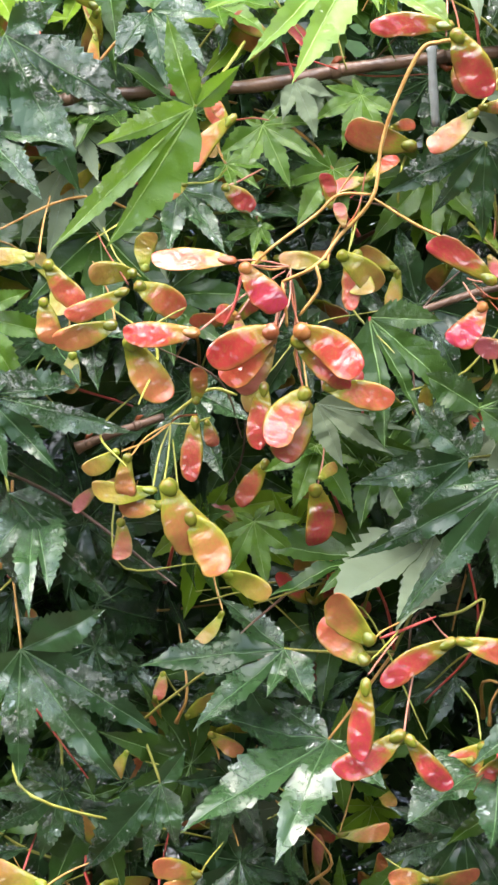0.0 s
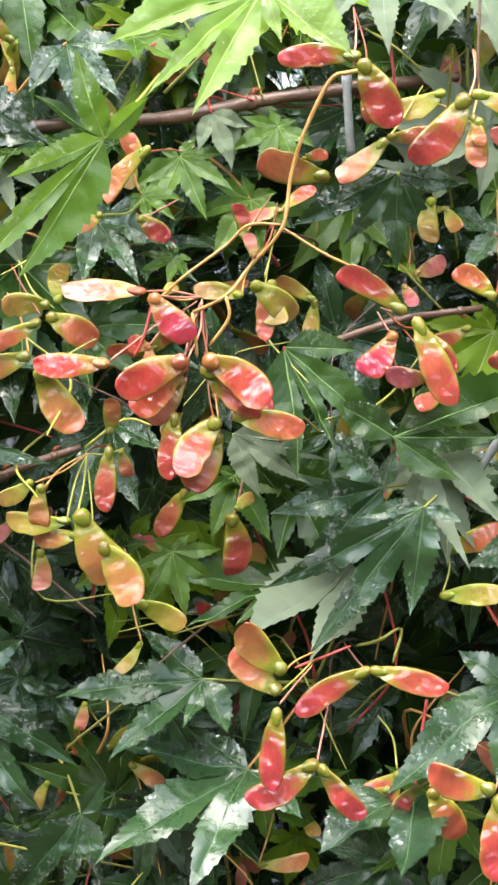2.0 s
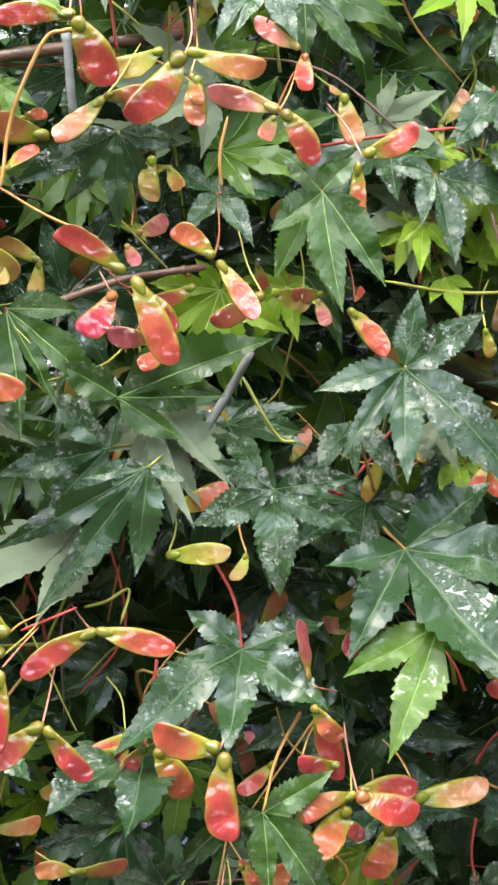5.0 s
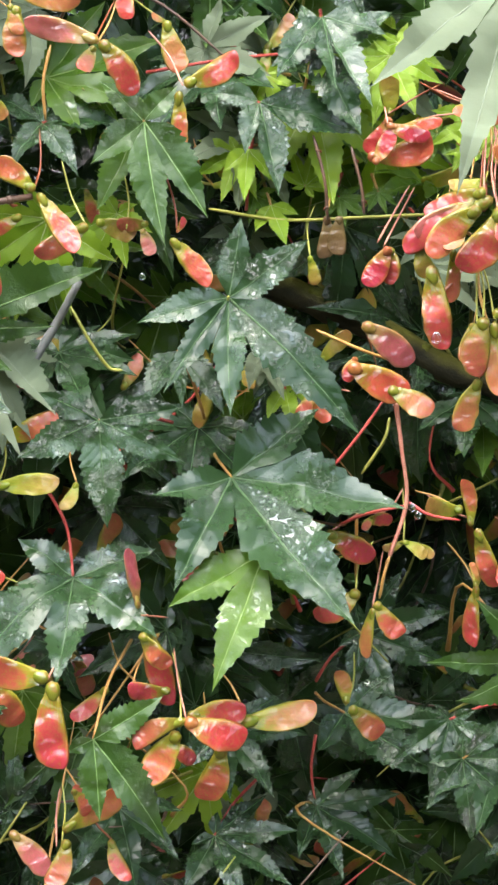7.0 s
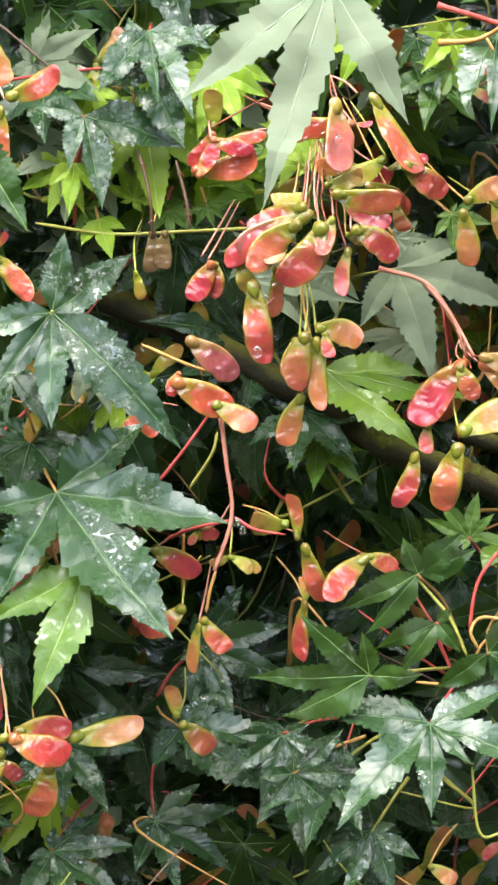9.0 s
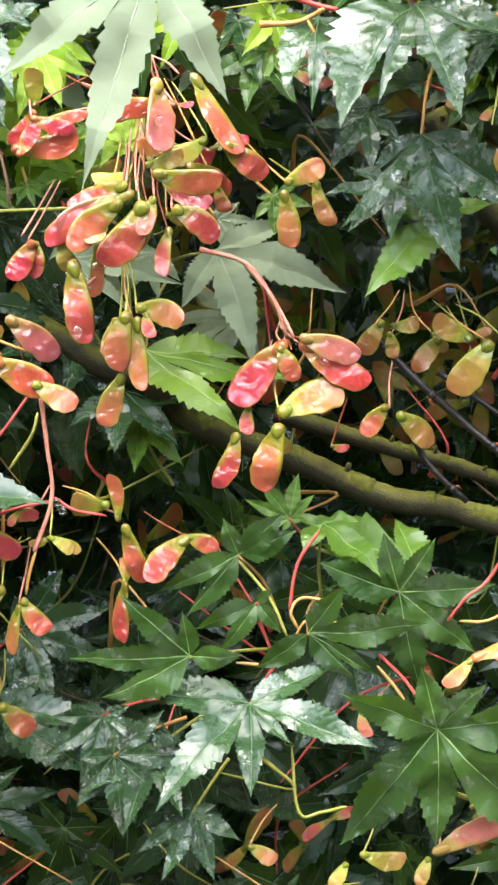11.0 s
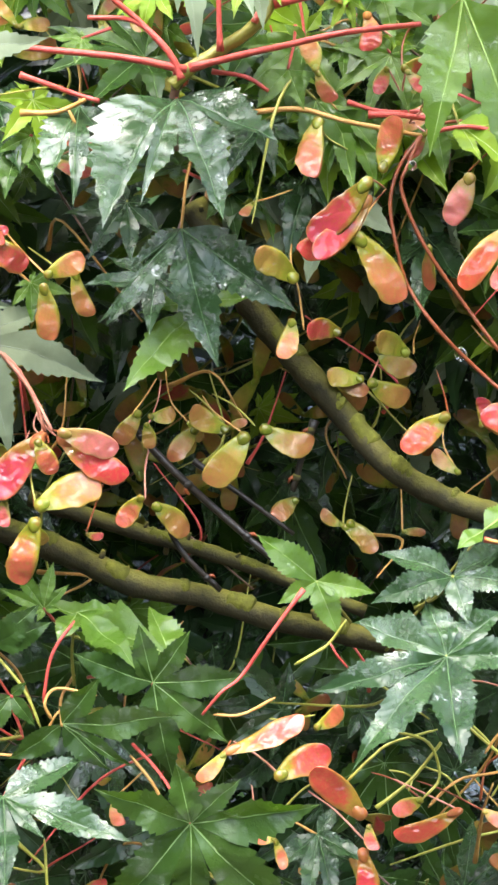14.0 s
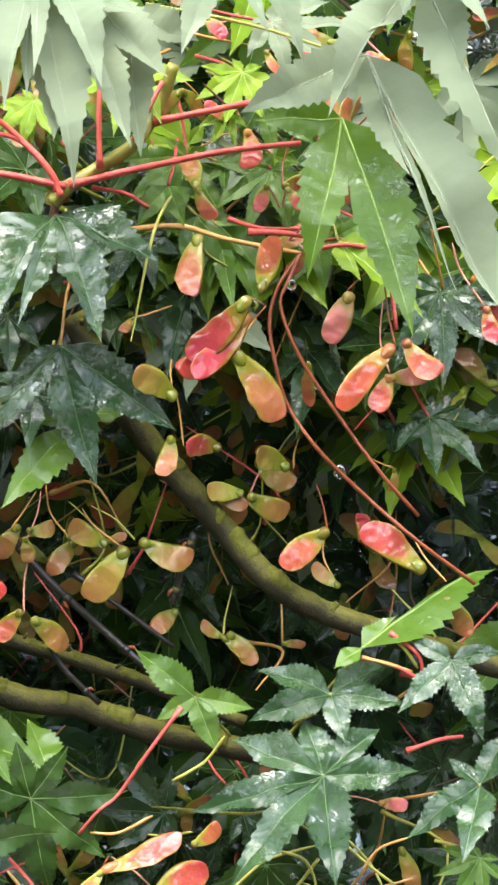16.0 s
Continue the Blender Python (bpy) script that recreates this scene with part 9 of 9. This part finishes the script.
stem(g, "stalk", PK, 0.0003, 0.0004, (0.2713, -0.0109, 1.4655), (0.2713, -0.0036, 1.4746), (0.2741, -0.0023, 1.4833))
seed(g, 0.2667, -0.0113, 1.4528, 64.1, -65.5, 1.4776, 0.0127, 1.2172, "c", 432)
stem(g, "stalk", PK, 0.0003, 0.0004, (0.2667, -0.0113, 1.4528), (0.2712, -0.0034, 1.4644), (0.272, -0.0015, 1.476))
seed(g, 0.3028, -0.011, 1.4714, 119, 14.6, -170.7, 0.0104, 1.3184, "r", 433)
stem(g, "stalk", PK, 0.0003, 0.0004, (0.3028, -0.011, 1.4714), (0.2939, -0.0041, 1.475), (0.2835, -0.0032, 1.4807))
seed(g, 0.3084, -0.0095, 1.4686, 90.3, 4.7, 160.8, 0.0118, 1.3212, "r", 434)
stem(g, "stalk", PK, 0.0003, 0.0004, (0.3084, -0.0095, 1.4686), (0.2997, -0.0019, 1.4739), (0.2893, -0.0002, 1.4785))
g = thing("leafy_twig", "bright young maple leaves above hanging seeds", "maple twig", "maple twigs", 0.3005, 0.0309, 1.5054)
leaf(g, 0.2792, 0.0171, 1.4962, -71.2, 13.5, 179.9, 0.0222, "y", 435, (0.29, 0.0274, 1.4996))
leaf(g, 0.2593, 0.0207, 1.4772, -71, 15.8, -179.3, 0.0193, "y", 436, (0.2689, 0.0261, 1.4826))
leaf(g, 0.2924, 0.0172, 1.4648, -70.1, 23.3, -176.5, 0.0136, "f", 437, (0.2949, 0.0242, 1.4751))
leaf(g, 0.3268, 0.0164, 1.5035, -70.2, -22.4, 167.6, 0.0232, "y", 438, (0.3149, 0.0268, 1.5032))
leaf(g, 0.3579, 0.013, 1.4911, -70.5, -20, 168.5, 0.0174, "f", 439, (0.3437, 0.0217, 1.4933))
leaf(g, 0.3379, 0.0184, 1.4326, -63.7, 44.9, -165.4, 0.0158, "p", 440, (0.3318, 0.0243, 1.4438))
leaf(g, 0.357, 0.0122, 1.4399, -67.4, 35.5, -171, 0.0158, "f", 441, (0.3483, 0.0189, 1.4492))
g = thing("seed_cluster", "bright crimson winged maple seeds under pale overhanging leaves", "seed cluster", "maple seed clusters", 0.5028, -0.0398, 1.5663)
seed(g, 0.4981, -0.0335, 1.5599, 75.8, 37.8, -38.2, 0.0108, 1.3011, "c", 442)
stem(g, "stalk", PK, 0.0003, 0.0004, (0.4981, -0.0335, 1.5599), (0.4987, -0.0294, 1.5656), (0.5028, -0.0313, 1.5703))
seed(g, 0.5208, -0.0445, 1.5408, 64.2, 51.1, -20.1, 0.0093, 1.2686, "c", 443)
stem(g, "stalk", PK, 0.0003, 0.0004, (0.5208, -0.0445, 1.5408), (0.5176, -0.0359, 1.5482), (0.5122, -0.0334, 1.5569))
seed(g, 0.5403, -0.0565, 1.4879, -114.1, -58.3, -162.6, 0.0161, 1.35, "p", 444)
stem(g, "stalk", PK, 0.0003, 0.0004, (0.537, -0.0565, 1.4956), (0.5331, -0.0469, 1.5046), (0.5306, -0.0434, 1.5128))
seed(g, 0.5141, -0.0379, 1.5573, 111.1, -22.5, 151.5, 0.0088, 1.3598, "c", 445)
stem(g, "stalk", PK, 0.0003, 0.0004, (0.5141, -0.0379, 1.5573), (0.5086, -0.0315, 1.5645), (0.5028, -0.0312, 1.5703))
seed(g, 0.453, -0.019, 1.5717, 67, 35, -39, 0.0105, 1.2552, "r", 446)
seed(g, 0.453, -0.019, 1.5717, 88.8, 32.6, 145, 0.0078, 1.425, "r", 447)
stem(g, "stalk", PK, 0.0003, 0.0004, (0.453, -0.019, 1.5717), (0.4612, -0.0142, 1.5707), (0.4668, -0.0155, 1.5742))
seed(g, 0.4779, -0.0316, 1.5141, 101.1, -10.9, -4.4, 0.0124, 1.4206, "r", 448)
stem(g, "stalk", PK, 0.0003, 0.0004, (0.4779, -0.0316, 1.5141), (0.4804, -0.0251, 1.5234), (0.4843, -0.0247, 1.5315))
seed(g, 0.4887, -0.036, 1.5161, 96, 37.9, -18.9, 0.0101, 1.3095, "p", 449)
stem(g, "stalk", PK, 0.0003, 0.0004, (0.4887, -0.036, 1.5161), (0.4915, -0.0288, 1.5267), (0.4927, -0.0276, 1.5345))
seed(g, 0.5403, -0.0645, 1.4736, 91.8, 60.7, -15.6, 0.0123, 1.3135, "c", 450)
stem(g, "stalk", PK, 0.0003, 0.0004, (0.5403, -0.0645, 1.4736), (0.5349, -0.055, 1.486), (0.533, -0.0515, 1.4956))
seed(g, 0.4741, -0.0225, 1.5608, 77.3, 52.4, -11, 0.01, 1.0953, "r", 451)
stem(g, "stalk", PK, 0.0003, 0.0004, (0.4741, -0.0225, 1.5608), (0.4821, -0.0199, 1.5626), (0.4867, -0.0234, 1.5672))
seed(g, 0.4149, -0.0035, 1.5309, 97, 16.8, -168, 0.0096, 1.1669, "r", 452)
stem(g, "stalk", PK, 0.0003, 0.0004, (0.4149, -0.0035, 1.5309), (0.4217, 0.0012, 1.5366), (0.4279, -0.0002, 1.5401))
g = thing("leafy_twig", "pale grey-green maple leaves arching over the path", "maple twig", "maple twigs", 0.4098, -0.0584, 1.6162)
leaf(g, 0.3827, -0.0642, 1.5907, -51.5, 5.8, 166, 0.0649, "p", 453, (0.4138, -0.0463, 1.6062), ((-17, 1.08), (0, 1.00), (8, 1.21), (33, 0.75)))
leaf(g, 0.4422, -0.077, 1.5942, -50.5, 13.4, 172.2, 0.0451, "p", 454, (0.4147, -0.0512, 1.6078), ((-15, 1.20), (0, 1.00), (29, 1.22), (60, 0.84)))
leaf(g, 0.5003, -0.1055, 1.5921, -49.9, 16, 174.5, 0.0477, "p", 455, (0.4662, -0.0773, 1.5946), ((-14, 0.86), (0, 1.00), (37, 0.85)))
g = thing("stalk", "dark brown stem below the olive shoot", "stalk", "maple stalks", 0.4028, -0.0179, 1.4855)
stem(g, "bark", BR, 0.0015, 0.0019, (0.4028, -0.0179, 1.4855), (0.4016, -0.0175, 1.4951), (0.4015, -0.0148, 1.5028), (0.4027, -0.0177, 1.5103))
buds(g, 0.0017, (0.4028, -0.0179, 1.4855), (0.4016, -0.0175, 1.4951), (0.4015, -0.0148, 1.5028), (0.4027, -0.0177, 1.5103))
drop(0.3123, -0.0268, 1.4633, 0.0017)
drop(0.4743, -0.0537, 1.4803, 0.0017)
drop(0.4928, -0.0529, 1.417, 0.0023)
drop(0.2837, -0.0312, 1.3937, 0.0019)
drop(0.478, -0.0532, 1.2784, 0.001)
g = thing("leafy_twig", "pale overhanging maple leaves above red stalks", "maple twig", "maple twigs", 0.382, -0.0517, 1.5978)
leaf(g, 0.4148, -0.0590, 1.5698, -56.1, 1.9, 166.3, 0.0585, "p", 456, (0.3849, -0.042, 1.5898), ((-45, 0.51), (0, 1.00), (28, 0.68)), wide=1.1)
leaf(g, 0.3986, -0.0675, 1.568, -50.7, 10.7, 171.7, 0.0599, "p", 457, (0.3854, -0.0405, 1.5885), ((-29, 0.67), (0, 1.00), (22, 0.95)), wide=1.2)
g = thing("seed_cluster", "crowded coral winged maple seeds with olive nutlets", "seed cluster", "maple seed clusters", 0.3069, -0.0121, 1.4663)
seed(g, 0.3081, -0.0233, 1.4487, 88.1, -23.5, -2.1274, 0.0138, 1.0476, "y", 458)
stem(g, "stalk", OR, 0.0003, 0.0004, (0.3081, -0.0233, 1.4487), (0.307, -0.0115, 1.4566), (0.307, -0.0056, 1.4695))
seed(g, 0.313, -0.0219, 1.4458, 72.2, 27.9, -24.7, 0.0206, 1.1, "r", 459)
stem(g, "stalk", PK, 0.0003, 0.0004, (0.313, -0.0219, 1.4458), (0.3093, -0.0112, 1.4577), (0.3078, -0.0064, 1.4673))
seed(g, 0.3008, -0.0281, 1.442, 104.5, 15.9, 138.8, 0.0223, 1.1, "r", 460)
stem(g, "stalk", PK, 0.0003, 0.0004, (0.3008, -0.0281, 1.442), (0.3031, -0.0165, 1.4507), (0.3049, -0.0109, 1.4624))
seed(g, 0.2987, -0.0292, 1.4364, 84.1, 38.7, 166.8, 0.0226, 1.15, "r", 461)
stem(g, "stalk", PK, 0.0003, 0.0004, (0.2987, -0.0292, 1.4364), (0.3017, -0.0183, 1.4478), (0.3033, -0.0134, 1.4573))
seed(g, 0.3102, -0.0281, 1.4381, 132.1, 56.5, -139.3, 0.0155, 1, "r", 462)
stem(g, "stalk", PK, 0.0003, 0.0004, (0.3102, -0.0281, 1.4381), (0.3109, -0.0169, 1.4472), (0.3082, -0.0117, 1.4594))
seed(g, 0.3213, -0.0181, 1.4544, 99.3, -8.6, -177.1, 0.0158, 1, "o", 463)
stem(g, "stalk", OR, 0.0003, 0.0004, (0.3213, -0.0181, 1.4544), (0.3147, -0.0082, 1.4614), (0.3069, -0.0044, 1.4703))
seed(g, 0.3226, -0.0215, 1.4485, 82.1, 12.2, 33.7, 0.0239, 1, "r", 464)
stem(g, "stalk", PK, 0.0003, 0.0004, (0.3226, -0.0215, 1.4485), (0.3174, -0.0104, 1.4582), (0.3103, -0.0053, 1.4665))
seed(g, 0.2937, -0.0228, 1.4358, 139, 56.8, -140, 0.0155, 1, "o", 465)
stem(g, "stalk", OR, 0.0003, 0.0004, (0.2937, -0.0228, 1.4358), (0.2991, -0.0128, 1.4477), (0.3013, -0.0088, 1.4573))
seed(g, 0.3157, -0.0166, 1.4546, 98, 2.6523, 26.1, 0.0204, 0.9, "r", 466)
stem(g, "stalk", PK, 0.0003, 0.0004, (0.3157, -0.0166, 1.4546), (0.3104, -0.0066, 1.4617), (0.3069, -0.0027, 1.4703))
seed(g, 0.2766, -0.0076, 1.4652, 74.9, -10.8, -2.2465, 0.014, 0.8381, "c", 467)
stem(g, "stalk", PK, 0.0003, 0.0004, (0.2766, -0.0076, 1.4652), (0.2875, -0.0021, 1.469), (0.2964, -0.0026, 1.4699))
seed(g, 0.3307, -0.0189, 1.4542, 62.9, -19.6, 16.8, 0.0156, 0.8, "r", 468)
stem(g, "stalk", PK, 0.0003, 0.0004, (0.3307, -0.0189, 1.4542), (0.324, -0.0103, 1.4585), (0.3134, -0.0077, 1.467))
g = thing("leafy_twig", "maple twig with dark wet and fresh green leaves behind red stalks", "maple twig", "maple twigs", 0.4982, 0.0139, 1.4738)
leaf(g, 0.4949, -0.0120, 1.4574, -44.6, -1.3, 158.6, 0.0451, "w", 520, (0.4982, 0.0139, 1.4738), ((-26, 0.70), (0, 1.00), (25, 0.56), (110, 0.24)), wide=0.9)
leaf(g, 0.4622, -0.0200, 1.5021, -61.9, 13.2, 168.8, 0.0352, "f", 521, (0.4609, 0.0040, 1.5204), ((-29, 0.69), (0, 1.00), (33, 0.67)), wide=1)
leaf(g, 0.4518, -0.0080, 1.4778, -60.2, -12.8, 155.6, 0.0371, "w", 522, (0.4564, 0.0145, 1.4959), ((-40, 0.44), (0, 1.00), (32, 0.45)), wide=0.9)
leaf(g, 0.3718, 0.0000, 1.5018, -43.7, -10.5, 157.5, 0.0462, "w", 523, (0.3765, 0.0254, 1.5180), ((-36, 0.58), (-11, 1.08), (0, 1.00)), wide=1)
leaf(g, 0.4394, -0.0240, 1.5138, -63.0, -36.4, 146.5, 0.0179, "f", 524, (0.4477, -0.0050, 1.5304), ((-116, 0.72), (-57, 0.92), (0, 1.00)), wide=1.1)
g = thing("leafy_twig", "young bright green maple leaves lit through behind dark ones", "maple twig", "maple twigs", 0.2275, 0.0370, 1.4772)
leaf(g, 0.2257, 0.0120, 1.4595, -53.5, -4.6, 172.1, 0.0225, "y", 525, (0.2275, 0.0370, 1.4772), ((-35, 0.77), (0, 1.00), (36, 0.59)), wide=1.2)
leaf(g, 0.2518, 0.0120, 1.4923, -55.7, -6.7, 169.1, 0.0151, "y", 526, (0.2542, 0.0364, 1.5101), ((-48, 0.83), (0, 1.00), (43, 0.70)), wide=1.2)
leaf(g, 0.2334, 0.0140, 1.4401, -51.6, 10.1, -177.1, 0.0182, "y", 527, (0.2314, 0.0394, 1.4573), ((-55, 0.58), (0, 1.00), (41, 0.74)), wide=1.1)
leaf(g, 0.2306, 0.0180, 1.3910, -53.0, 11.9, -176.0, 0.0247, "p", 528, (0.2281, 0.0431, 1.4084), ((-32, 0.83), (0, 1.00), (33, 0.81)), wide=1.2)
leaf(g, 0.2375, 0.0160, 1.3761, -52.6, 6.8, 179.9, 0.0181, "y", 529, (0.2364, 0.0413, 1.3936), ((0, 1.00), (37, 0.82)), wide=1)
g = thing("leafy_twig", "pale sage maple leaves in the gap between seed clusters", "maple twig", "maple twigs", 0.1279, 0.0418, 1.4172)
leaf(g, 0.1315, 0.0200, 1.3984, -70.3, 16.9, -176.3, 0.0508, "p", 530, (0.1279, 0.0418, 1.4172), ((-24, 0.82), (0, 0.36), (0, 1.00)), wide=1)
leaf(g, 0.0553, 0.0300, 1.5136, -72.9, 20.5, -170.8, 0.0230, "p", 531, (0.0508, 0.0508, 1.5323), ((-43, 0.62), (0, 1.00), (39, 0.69)), wide=1.1)
leaf(g, 0.3119, 0.0140, 1.4672, -58.8, -6.9, 169.0, 0.0155, "f", 532, (0.3143, 0.0379, 1.4854), ((-36, 0.79), (0, 1.00), (33, 0.59)), wide=1)
g = thing("leafy_twig", "fresh and pale maple leaves among upper seed clusters", "maple twig", "maple twigs", 0.4559, 0.0033, 1.5217)
leaf(g, 0.4571, -0.0200, 1.5030, -65.6, 12.0, 168.0, 0.0380, "f", 540, (0.4559, 0.0033, 1.5217), ((-24, 0.69), (0, 1.00), (27, 0.65)), wide=1.1)
leaf(g, 0.4551, 0.0000, 1.4786, -63.5, -14.2, 156.2, 0.0337, "p", 541, (0.4597, 0.0218, 1.4970), ((-25, 0.74), (0, 1.00), (31, 0.72)), wide=1)
leaf(g, 0.4749, -0.0120, 1.5283, -62.7, 20.1, 171.3, 0.0264, "f", 543, (0.4721, 0.0120, 1.5463), ((-45, 0.65), (0, 1.00), (48, 0.66)), wide=1.1)
leaf(g, 0.1859, 0.0060, 1.4637, -70.4, 10.0, 178.2, 0.0363, "f", 544, (0.1841, 0.0281, 1.4828), ((-36, 0.76), (0, 1.00), (32, 0.81)), wide=1)
